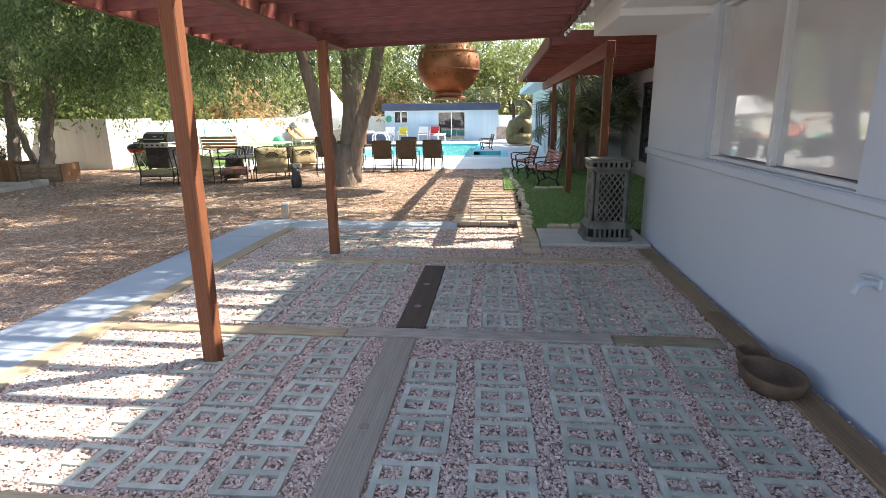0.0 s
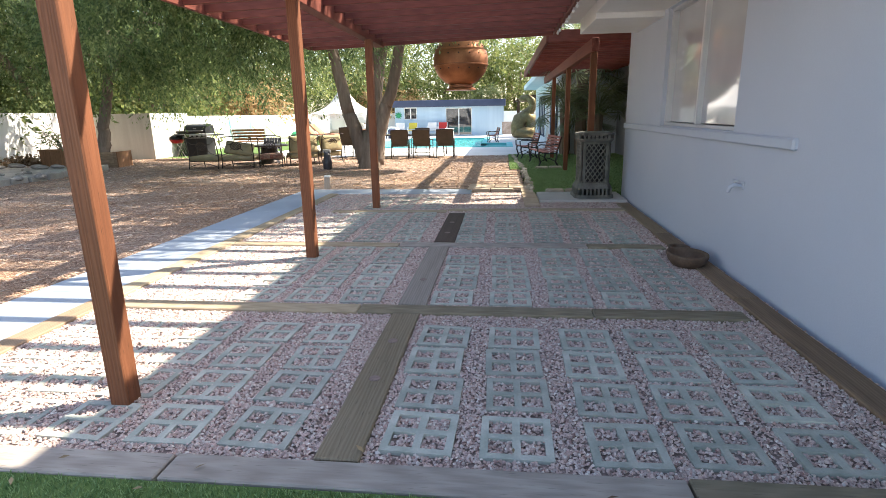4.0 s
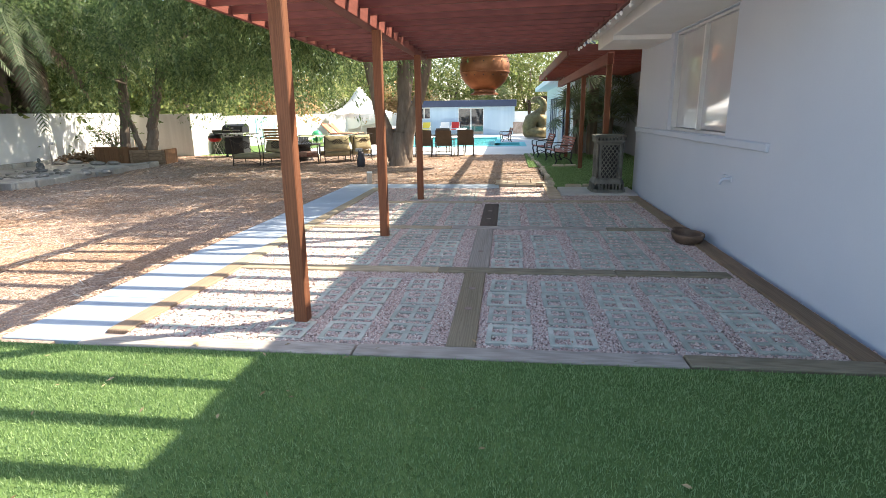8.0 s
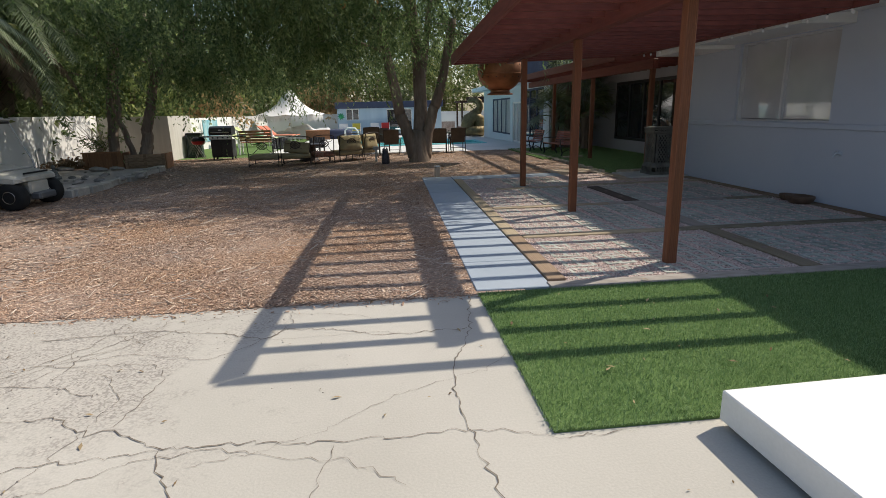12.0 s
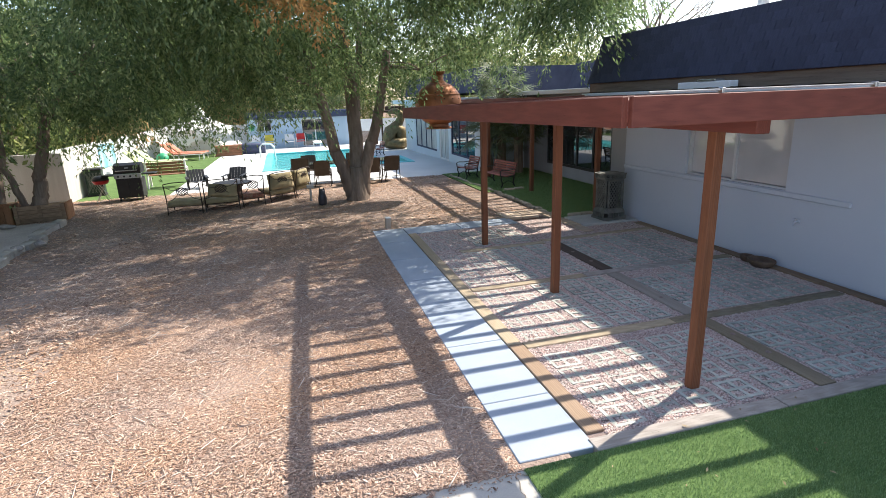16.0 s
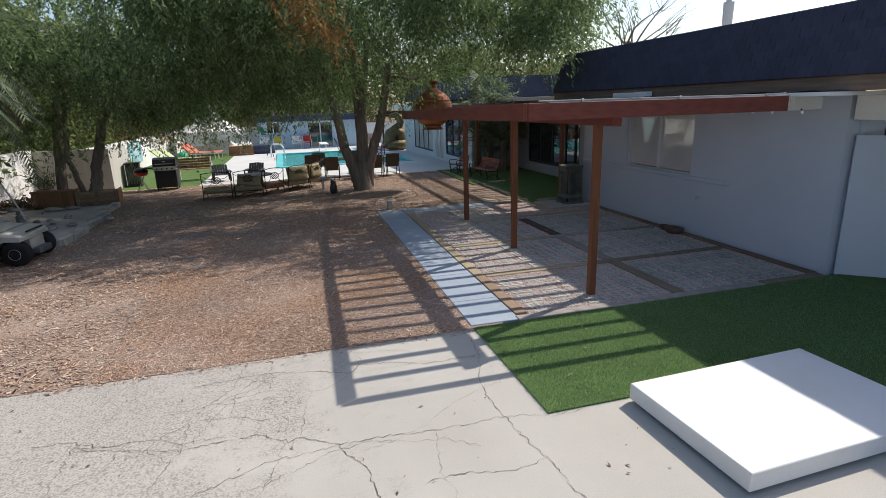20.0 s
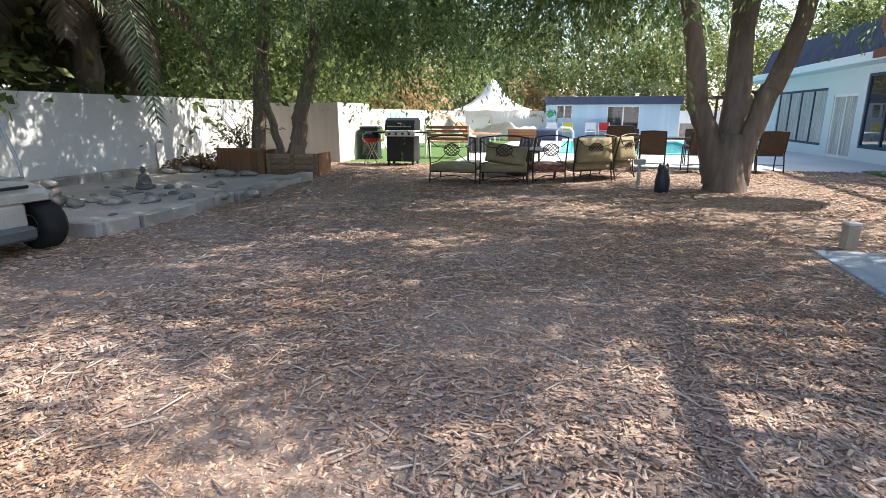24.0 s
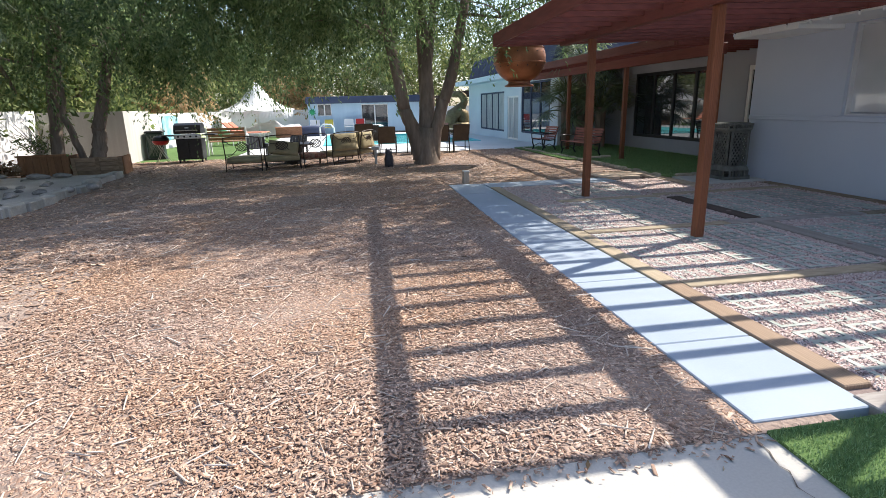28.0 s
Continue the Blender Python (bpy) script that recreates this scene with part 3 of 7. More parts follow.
bm = bmesh.new()
box(bm, PX0 - 0.04, PX0, PY0, PY1, 2.275, 2.45, 0.004)
part("fascia", slanted(bm), RED_Y, pergola)
part("fascia", slanted(boxed(PX0 + 0.002, PX1 - 0.35, PY0 - 0.04, PY0, 2.275, 2.45, 0.004)), RED, pergola)
part("fascia", slanted(boxed(PX0 + 0.002, PX1, PY1, PY1 + 0.04, 2.275, 2.45, 0.004)), RED, pergola)
part("ledger", boxed(PX1 - 0.045, PX1 - 0.004, PY0 + 1.5, PY1, 2.28, 2.43, 0.004), RED_Y, pergola)
for i in range(18):
    y = PY0 + 0.34 + i * 0.36
    part("rafter", slanted(boxed(PX0 + 0.003, PX1 - max(0.05, 0.34 - 0.075 * i), y - 0.02, y + 0.02, 2.288, 2.43, 0.003)), RED, pergola)
for y in (0.16, 2.66, 5.22):
    part("post", boxed(-1.81, -1.72, y - 0.045, y + 0.045, -0.05, 2.17, 0.006), POST, pergola)
# rear pergola
rear = thing("rear_pergola", "red-brown stained timber pergola along the rear wall", "pergola")
QX0, QX1, QY0, QY1 = 0.62, 2.9, 6.95, 15.8
part("beam", boxed(1.2, 1.3, 6.52, QY1, 2.08, 2.265, 0.006), RED_Y, rear)
part("fascia", boxed(QX0 - 0.04, QX0, QY0, QY1, 2.265, 2.44, 0.004), RED_Y, rear)
part("fascia", boxed(QX0, QX1, QY0 - 0.04, QY0, 2.265, 2.44, 0.004), RED, rear)
first = part("rafter", boxed(QX0 + 0.003, QX1, -0.02, 0.02, 2.268, 2.41, 0.003), RED, rear)
first.location.y = QY0 + 0.3
for i in range(1, 23):
    o = first.copy()
    scene.collection.objects.link(o)
    o.location.y = QY0 + 0.3 + i * 0.37
for y in (6.62, 9.75, 12.9):
    part("post", boxed(1.205, 1.295, y - 0.045, y + 0.045, 0.0, 2.08, 0.006), POST, rear)

# ---- boundary walls ----
bm = bmesh.new()
box(bm, -13.2, -13.0, -12, 14.1, -0.3, 1.45)
setting("wall_west", bm, WHITE_WALL, "white painted block boundary wall in tree shade", "wall")
bm = bmesh.new()
box(bm, -11.05, -10.9, 14.3, 16.2, -0.3, 1.4)
box(bm, -13.0, -10.9, 14.15, 14.3, -0.3, 1.4)
setting("fence_panel", bm, surface("tan_panel", (0.50, 0.48, 0.44), (0.58, 0.56, 0.52), 2, 50, 0.85, stretch=(4, 4, 0.3)), "tan board fence panel at the yard corner", "fence")
bm = bmesh.new()
box(bm, -12.3, -12.1, 16.2, 36, -0.6, 1.3)
box(bm, -12.3, -11.05, 16.2, 16.35, -0.6, 1.3)
box(bm, -16, 14, 36, 36.2, -0.6, 1.3)
setting("wall_north", bm, WHITE_WALL, "bright white boundary wall behind the pool", "wall")
bm = bmesh.new()
box(bm, -30, 14, -16.2, -16, -0.3, 2.2)
box(bm, 11.8, 12, -16, 36, -0.3, 2.4)
setting("wall_south", bm, WHITE_WALL, "plain white wall that closes the yard", "wall")
bm = bmesh.new()
box(bm, 1.92, 2.3, -0.3, -0.1, -0.1, 2.43)
box(bm, 2.3, 3.2, -0.3, -0.1, 2.05, 2.43)
box(bm, 3.2, 12, -0.3, -0.1, -0.1, 2.43)
# unseen inner wall, added to block light so the doorway stays dark
box(bm, 4.0, 4.2, -0.1, 6.1, -0.1, 2.43)
setting("wall_side", bm, STUCCO, "pale stucco side wall of the house wing with an added inner wall", "wall")


# ---- trees ----
def limb(bm, a, b, r0, r1, bend=0.15, n=7, sides=7):
    a, b = Vector(a), Vector(b)
    side = Vector((random.uniform(-1, 1), random.uniform(-1, 1), random.uniform(-0.3, 0.5))) * bend * (b - a).length
    pts = [a.lerp(b, k / n) + side * math.sin(math.pi * k / n) + 0.02 * Vector((random.uniform(-1, 1), random.uniform(-1, 1), 0)) for k in range(n + 1)]
    tube(bm, pts, [r0 + (r1 - r0) * k / n for k in range(n + 1)], sides)


def leaf_cloud(clusters, twigs, leaves, reach, droop, size, width, radius, level=0.5):
    """Leaf quads on drooping twigs round cluster centres: corners and faces."""
    c = np.asarray(clusters, float)
    n = len(c) * twigs
    o = np.repeat(c, twigs, 0) + RNG.normal(0, 1, (n, 3)) * radius * np.array([1, 1, 0.6])
    a = RNG.uniform(0, 2 * math.pi, n)
    h = np.stack([np.cos(a), np.sin(a), RNG.uniform(-0.4, level, n)], -1)
    length = reach * RNG.uniform(0.5, 1.2, n)
    s = RNG.uniform(0.1, 1.0, (n, leaves))
    p = o[:, None] + (length[:, None] * s)[..., None] * h[:, None]
    p[..., 2] -= droop * length[:, None] * s ** 2
    m = n * leaves
    p = p.reshape(m, 3) + RNG.normal(0, size * 0.35, (m, 3))
    ax = np.repeat(h, leaves, 0) + RNG.normal(0, 0.6, (m, 3))
    ax[:, 2] -= 0.3 + droop * 0.9 * s.reshape(m)
    ax /= np.linalg.norm(ax, axis=1)[:, None]
    w = np.cross(ax, RNG.normal(0, 1, (m, 3)))
    w /= np.linalg.norm(w, axis=1)[:, None]
    ln = (size * RNG.uniform(0.6, 1.3, m))[:, None]
    wd = ln * width
    v = np.stack([p, p + ax * ln * 0.45 + w * wd, p + ax * ln, p + ax * ln * 0.45 - w * wd], 1)
    return v.reshape(-1, 3), np.arange(4 * m).reshape(-1, 4)


def clusters_in(centre, radii, count, low=-1.0, hollow=0.35, floor=None):
    out = []
    while len(out) < count:
        u = RNG.uniform(-1, 1, 3)
        d = np.linalg.norm(u)
        if hollow < d < 1 and u[2] > low:
            q = np.array(centre) + u * np.array(radii)
            if floor is None or q[2] > floor:
                out.append(q)
    return out


def tree(name, label, base, forks, crowns, leaf_mat, twigs, leaves, reach, droop, size, width, radius, trunk_r=0.2, bark=None, limbs=24):
    """forks: ends of the main stems (with radii); crowns: (centre, radii, cluster count)."""
    t = thing(name, label, "tree", Matrix.Translation(base))
    inv = Vector(base)
    bm = bmesh.new()
    stems = []
    for (x, y, z0, x1, y1, z1, r0, r1) in forks:
        limb(bm, (x, y, 0.0 if z0 < 0.05 else z0), (x1, y1, z1), r0, r1, 0.06, 10, 9)
        if z1 > 2.0 or z1 == max(k[5] for k in forks):
            stems.append((Vector((x, y, z0)), Vector((x1, y1, z1))))
    if trunk_r:
        tube(bm, [(0.0, 0, -0.15), (0, 0, 0.0), (0.01, 0, 0.2), (0, 0.02, 0.5), (0.02, 0.0, 0.85)], [trunk_r * 1.5, trunk_r * 1.28, trunk_r * 1.1, trunk_r, trunk_r * 0.7], 14)
    cl = [q for c, r, n in crowns for q in clusters_in(c, r, n)]
    # boughs grow from the stems outwards, each from the nearest wood that is there already
    nodes = [(low.lerp(top, k / 6), 0.045) for low, top in stems for k in range(3, 7)]
    ends = [Vector(q) - inv for q in (cl[:: max(1, len(cl) // limbs)] if limbs else ())]
    for v in sorted(ends, key=lambda e: min((e - n[0]).length for n in nodes[: 4 * len(stems)])):
        from_, r_ = min(nodes, key=lambda n: (n[0] - v).length + 0.4 * max(0.0, n[0].z - v.z))
        limb(bm, from_, v, r_, r_ * 0.45, 0.10, 5, 5)
        nodes += [(from_.lerp(v, 0.55), max(0.008, r_ * 0.62)), (v, max(0.006, r_ * 0.5))]
    part("trunk", bm, bark or BARK, t, smooth=True)
    v, f = leaf_cloud(cl, twigs, leaves, reach, droop, size, width, radius)
    soup("crown", v - np.array(base), f, leaf_mat, t)
    return t


# shade tree with three stems by the pool chairs
tree("shade_tree", "large shade tree with three stems and drooping green foliage", (-3.2, 10.9, 0),
     [(-0.14, 0, 0.1, -0.5, 0.05, 1.3, 0.19, 0.15), (-0.5, 0.05, 1.25, -0.98, 0.1, 3.7, 0.15, 0.10), (0.02, 0.05, 0.2, -0.14, 0.3, 4.6, 0.21, 0.12), (0.16, -0.02, 0.1, 0.46, -0.05, 1.5, 0.16, 0.14), (0.46, -0.05, 1.45, 0.98, -0.1, 3.7, 0.14, 0.10), (0.0, 0.1, 0.4, 0.5, 0.9, 4.4, 0.12, 0.08)],
     [((-3.6, 10.6, 5.4), (4.6, 4.2, 2.5), 84), ((-6.0, 10.0, 4.5), (2.8, 3.0, 1.7), 50), ((-0.8, 10.8, 5.1), (2.3, 2.6, 1.7), 24), ((0.1, 6.9, 5.7), (2.5, 2.4, 1.2), 40), ((-4.2, 7.4, 5.3), (4.2, 2.0, 1.4), 50), ((-6.6, 6.7, 5.2), (1.9, 1.5, 0.9), 24), ((1.9, 8.3, 5.2), (1.5, 1.4, 1.1), 15), ((1.6, 8.2, 4.9), (1.4, 1.4, 0.8), 7), ((-5.6, 11.6, 3.6), (2.2, 2.0, 0.7), 18), ((0.2, 5.9, 4.3), (0.7, 0.5, 0.5), 5)],
     LEAF, 18, 40, 0.86, 1.45, 0.10, 0.17, 0.20, 0.25, limbs=150)
# two trees in the planter
tree("leaning_tree", "leaning dark-barked tree in the planter box", (-10.72, 11.62, 0.3),
     [(0.0, 0, 0.0, 0.14, 0.02, 0.75, 0.17, 0.14), (0.14, 0.02, 0.7, 0.52, 0.1, 2.1, 0.14, 0.11), (0.5, 0.1, 2.0, 1.7, 0.3, 3.6, 0.10, 0.06), (0.5, 0.1, 2.0, 0.2, 0.8, 3.8, 0.09, 0.06)],
     [((-8.6, 11.4, 4.2), (3.2, 3.0, 1.9), 54), ((-8.2, 12.2, 2.9), (2.4, 1.6, 0.7), 22)], LEAF, 18, 38, 0.86, 1.4, 0.10, 0.17, 0.20, 0, limbs=72)
tree("planter_tree", "twin-stemmed tree in the planter box", (-11.5, 11.65, 0.3),
     [(0.0, 0, 0.0, 0.35, 0.1, 3.0, 0.14, 0.10), (0.5, 0.05, 0.0, 0.3, -0.1, 1.0, 0.08, 0.07), (0.3, -0.1, 0.95, 0.6, -0.2, 2.9, 0.07, 0.05)],
     [((-11.3, 11.2, 4.3), (2.9, 3.2, 2.0), 42)], LEAF, 18, 38, 0.86, 1.4, 0.10, 0.17, 0.20, 0, limbs=70)
# trees beyond the walls
FAR = [("far_tree", (-15.2, 12.5, 0), (1.6, 3.2, 2.4), 2.9, 60, LEAF_DARK), ("far_tree", (-15.4, 6.0, 0), (1.6, 3.4, 2.2), 2.8, 60, LEAF_FAR), ("far_tree", (-15.4, -1.0, 0), (1.6, 3.2, 2.2), 2.8, 50, LEAF_DARK), ("far_tree", (-14.0, 18.5, 0), (1.5, 2.6, 2.2), 2.8, 50, LEAF_FAR),
       ("far_tree", (-16.5, 9.0, 0), (3.2, 4.0, 2.6), 4.2, 50, LEAF_FAR), ("far_tree", (-16.0, 2.0, 0), (3.0, 3.5, 2.4), 3.8, 55, LEAF_DARK),
       ("far_tree", (-16.5, 16.5, 0), (4.0, 3.5, 2.8), 3.8, 60, LEAF_FAR), ("far_tree", (-16.5, 24.0, 0), (4.2, 4.0, 3.4), 4.2, 70, LEAF_FAR),
       ("far_tree", (-15.0, 33.0, 0), (4.2, 4.2, 3.4), 3.8, 70, LEAF_FAR), ("far_tree", (-10.0, 40.5, 0), (4.2, 3.2, 3.2), 3.6, 70, LEAF_FAR),
       ("far_tree", (-4.5, 41.0, 0), (4.2, 3.2, 3.6), 4.0, 70, LEAF_FAR), ("far_tree", (1.0, 42.0, 0), (4.0, 3.2, 3.8), 4.2, 70, LEAF_FAR),
       ("far_tree", (7.0, 41.0, 0), (4.0, 3.2, 3.6), 4.2, 60, LEAF_FAR), ("far_tree", (-13.5, 44.0, 0), (6.0, 3.2, 4.6), 6.0, 70, LEAF_FAR),
       ("far_tree", (0.0, 49.0, 0), (8.0, 3.2, 5.0), 7.0, 80, LEAF_FAR), ("far_tree", (-22.0, 28.0, 0), (4.0, 6.0, 4.6), 6.0, 60, LEAF_FAR),
       ("far_tree", (-21.0, 12.0, 0), (3.6, 7.0, 4.4), 5.5, 60, LEAF_FAR), ("far_tree", (10.5, 28.5, 0), (3.8, 3.2, 2.8), 4.4, 60, LEAF_FAR), ("far_tree", (6.5, 31.5, 0), (2.6, 2.2, 2.0), 4.0, 44, LEAF_FAR), ("dry_bush", (-14.4, 27.6, 0), (1.4, 2.2, 1.2), 1.9, 40, LEAF_TAN), ("dry_bush", (-9.0, 38.6, 0), (2.4, 1.2, 1.0), 1.9, 36, LEAF_TAN)]
for name, b, r, zc, n, leaf in FAR:
    tree(name, "dry tan bush beyond the boundary wall" if name == "dry_bush" else "leafy tree beyond the boundary wall", b, [(0, 0, 0.0, 0.3, 0.2, zc, 0.2, 0.08), (0, 0, 1.0, -0.8, 0.4, zc, 0.12, 0.06)],
         [((b[0], b[1], zc), r, n)], leaf, 16, 16, 1.2, 0.5, 0.2, 0.26, 0.75, 0.2, limbs=8)
# dry twigs hanging in the crown
v, f = leaf_cloud([(-4.7, 6.3, 4.35), (-4.45, 6.5, 4.05), (-4.95, 6.4, 4.55), (-4.6, 6.2, 4.7)], 26, 24, 0.55, 1.2, 0.085, 0.22, 0.22)
o = soup("dry_branch", v, f, LEAF_DRY)
tagged(o, "cluster of dry orange leaves in the tree crown", "foliage", "", "stuff")


def frond(length, sag, n=66, leaf=0.50, tip=0.25):
    """A feather palm frond from the origin along +x: rib and leaflets."""
    pts = [Vector((length * s * (1 - 0.18 * s), 0, length * (0.34 * s - sag * s * s))) for s in (k / 12 for k in range(13))]
    vs, fs = [], []
    for i in range(n):
        s = 0.12 + 0.88 * i / n
        k = min(11, int(s * 12))
        p = pts[k].lerp(pts[k + 1], s * 12 - k)
        d = (pts[k + 1] - pts[k]).normalized()
        ln = leaf * (0.45 + 0.9 * math.sin(math.pi * min(1, 0.15 + 0.85 * s))) * (1 - 0.3 * s)
        for side in (-1, 1):
            out = (Vector((0, side, -0.25 - 0.3 * random.random())) + d * 0.75).normalized() * ln
            w = d * 0.019
            drop = Vector((0, 0, -0.12 * ln))
            b = len(vs)
            vs += [p - w, p + w, p + out * 0.6 + w * 0.8, p + out + drop, p + out * 0.6 - w * 0.8]
            fs.append((b, b + 1, b + 2, b + 3, b + 4))
    return pts, vs, fs


HUSK_DARK = island("dead_palm_leaf", [(0.11, 0.085, 0.063), (0.21, 0.165, 0.125), (0.155, 0.12, 0.088)], 0.85, 0.2, 0.15, 0)


def palm(name, label, base, height, count, length, sag, lift, dead=12):
    t = thing(name, label, "palm", Matrix.Translation(base))
    bm = bmesh.new()
    n = 14
    tube(bm, [(0.03 * math.sin(k), 0, height * k / n - 0.1) for k in range(n + 1)], [0.2 + 0.035 * (k % 2) for k in range(n + 1)], 10)
    part("trunk", bm, BARK, t)
    for i in range(count):
        pts, vs, fs = frond(length * random.uniform(0.85, 1.1), sag * random.uniform(0.8, 1.25))
        bm = bmesh.new()
        tube(bm, pts, [0.028 * (1 - k / 13) + 0.004 for k in range(13)], 5)
        q = [bm.verts.new(v) for v in vs]
        for f in fs:
            bm.faces.new([q[k] for k in f])
        o = part("frond", bm, PALM, t)
        o.matrix_local = pose(0, 0, height, 0, random.uniform(*lift), i * 137.5 + random.uniform(-10, 10))
    for i in range(dead):
        pts, vs, fs = frond(length * random.uniform(0.5, 0.78), 0.55)
        bm = bmesh.new()
        tube(bm, pts, [0.022 * (1 - k / 13) + 0.004 for k in range(13)], 5)
        q = [bm.verts.new(v) for v in vs]
        for f in fs:
            bm.faces.new([q[k] for k in f])
        o = part("dead_frond", bm, HUSK_DARK, t, "dry brown hanging frond")
        o.matrix_local = pose(0, 0, height - 0.15, 0, random.uniform(24, 62), i * 360 / dead + random.uniform(-8, 8))


palm("feather_palm", "feather palm with long arching grey-green fronds", (-12.4, 4.1, 0), 3.4, 34, 4.0, 0.57, (-52, 14), 8)
palm("feather_palm", "feather palm with long arching grey-green fronds", (-13.75, 6.4, 0), 3.8, 34, 4.7, 0.64, (-55, 12), 8)
palm("feather_palm", "feather palm with long arching grey-green fronds", (-13.5, 9.9, 0), 3.9, 32, 4.9, 0.70, (-55, 14), 12)


def fan_palm(base, height, count, size):
    t = thing("fan_palm", "fan palm shrub with spiky dark green leaves by the house wall", "palm", Matrix.Translation(base), "fan palms by the wall")
    part("trunk", lathed([(0.13, -0.05), (0.16, 0.2), (0.14, height * 0.6), (0.17, height)], 9), BARK, t)
    for i in range(count):
        bm = bmesh.new()
        st = size * random.uniform(0.6, 0.9)
        tube(bm, [(0, 0, 0), (st * 0.5, 0, st * 0.3), (st, 0, st * 0.35)], 0.012, 5)
        c = Vector((st, 0, st * 0.35))
        for k in range(15):
            a = math.radians(-105 + 15 * k)
            d = Vector((math.cos(a), math.sin(a), -0.35 * abs(math.sin(a)) - 0.1))
            w = Vector((-math.sin(a), math.cos(a), 0)) * 0.02
            e = c + d * size * 0.62
            q = [bm.verts.new(v) for v in (c, c + d * 0.25 * size + w, e, c + d * 0.25 * size - w)]
            bm.faces.new(q)
        o = part("leaf", bm, PALM, t)
        o.matrix_local = pose(0, 0, height * random.uniform(0.75, 1.0), 0, random.uniform(-55, 35), i * 137.5)


fan_palm((2.1, 13.9, 0), 2.75, 40, 1.0)
fan_palm((2.45, 13.3, 0), 1.2, 40, 1.05)
fan_palm((1.7, 14.1, 0), 1.3, 30, 0.9)
fan_palm((-1.5, 38.0, -0.2), 2.3, 24, 1.5)


# ---- things by the patio ----
platform = thing("platform", "low white painted square platform on the concrete", "platform", pose(-1.9, -2.82, 0, 0, 0, 1.5))
part("deck_board", boxed(-0.93, 0.93, -0.61, 0.61, 0.03, 0.17, 0.006), WHITE, platform)
# black inset slab stands in for the shade gap under the platform
part("shade_gap", boxed(-0.86, 0.86, -0.54, 0.54, 0.0, 0.03, 0.003), BLACK, platform)

CAST = surface("aged_cast_iron", (0.10, 0.105, 0.095), (0.20, 0.205, 0.185), 5, 70, 0.7, metal=0.2, bump=0.5, grain=0.4)
bin_ = thing("lattice_pedestal", "grey cast-iron lattice pedestal on a slab by the wall", "pedestal", pose(1.22, 6.08, 0.045, 0, 0, 2))


def ring8(bm, r0, r1, z0, z1, cham=0.75):
    """A square band with cut corners between two half-widths."""
    def loop(r, z):
        c = r * cham
        return [bm.verts.new((x, y, z)) for x, y in ((r, -c), (r, c), (c, r), (-c, r), (-r, c), (-r, -c), (-c, -r), (c, -r))]
    a, b = loop(r0, z0), loop(r1, z1)
    for k in range(8):
        bm.faces.new((a[k], a[(k + 1) % 8], b[(k + 1) % 8], b[k]))
    bm.faces.new(a[::-1])
    bm.faces.new(b)


bm = bmesh.new()
for r0, r1, z0, z1 in ((0.27, 0.265, 0, 0.05), (0.245, 0.225, 0.14, 0.19), (0.225, 0.205, 0.19, 0.22)):
    ring8(bm, r0, r1, z0, z1)
for a in range(4):
    for k in range(-3, 4):
        box(bm, 0.225, 0.25, k * 0.055 - 0.012, k * 0.055 + 0.012, 0.05, 0.14, 0, pose(0, 0, 0, 0, 0, 90 * a))
part("foot", bm, CAST, bin_)
bm = bmesh.new()
for r0, r1, z0, z1 in ((0.21, 0.235, 0.78, 0.81), (0.235, 0.235, 0.81, 0.83), (0.245, 0.245, 0.88, 0.905), (0.2, 0.2, 0.905, 0.915)):
    ring8(bm, r0, r1, z0, z1)
for a in range(4):
    for k in range(-3, 4):
        box(bm, 0.21, 0.235, k * 0.055 - 0.015, k * 0.055 + 0.015, 0.83, 0.88, 0, pose(0, 0, 0, 0, 0, 90 * a))
part("top_rim", bm, CAST, bin_)
for a in range(4):
    bm = bmesh.new()
    m = pose(0, 0, 0, 0, 0, 90 * a)
    for s in (-1, 1):
        box(bm, 0.185, 0.205, s * 0.155 - 0.02, s * 0.155 + 0.02, 0.22, 0.78, 0.003, m)
        for k in range(-6, 12):
            z0 = 0.22 + k * 0.09
            pts = [(0.195, -0.15 * s, z0), (0.195, 0.15 * s, z0 + 0.42)]
            lo, hi = max(0.22, z0), min(0.78, z0 + 0.42)
            if hi - lo < 0.06:
                continue
            f0, f1 = (lo - z0) / 0.42, (hi - z0) / 0.42
            tube(bm, [m @ Vector((0.195, s * (-0.15 + 0.3 * f), z)) for f, z in ((f0, lo), (f1, hi))], 0.010, 4)
    box(bm, 0.18, 0.2, -0.17, 0.17, 0.75, 0.78, 0.002, m)
    part("lattice_panel", bm, CAST, bin_)
# black cylinder that makes the inside of the lattice dark
part("dark_core", lathed([(0.155, 0.1), (0.155, 0.85)], 16), BLACK, bin_)

CLAY = surface("weathered_clay", (0.10, 0.065, 0.045), (0.18, 0.12, 0.085), 7, 60, 0.85, bump=0.4, grain=0.4)
pot = thing("clay_bowl", "weathered brown double clay bowl on the ground by the wall", "bowl", pose(1.44, 2.56, 0.0, 0, 0, 8))
for name, x, y, r, h, sx in (("bowl", 0, 0, 0.155, 0.115, 1.28), ("small_bowl", 0.06, 0.27, 0.085, 0.10, 1.2)):
    bm = lathed([(r * 0.62, 0.0), (r * 0.9, h * 0.45), (r, h * 0.85), (r * 0.98, h), (r * 0.86, h), (r * 0.84, h * 0.8), (r * 0.72, h * 0.45), (r * 0.5, h * 0.4)], 24)
    bmesh.ops.scale(bm, vec=(1, sx, 1), verts=bm.verts)
    o = part(name, bm, CLAY, pot, smooth=True)
    o.location = (x, y, 0)
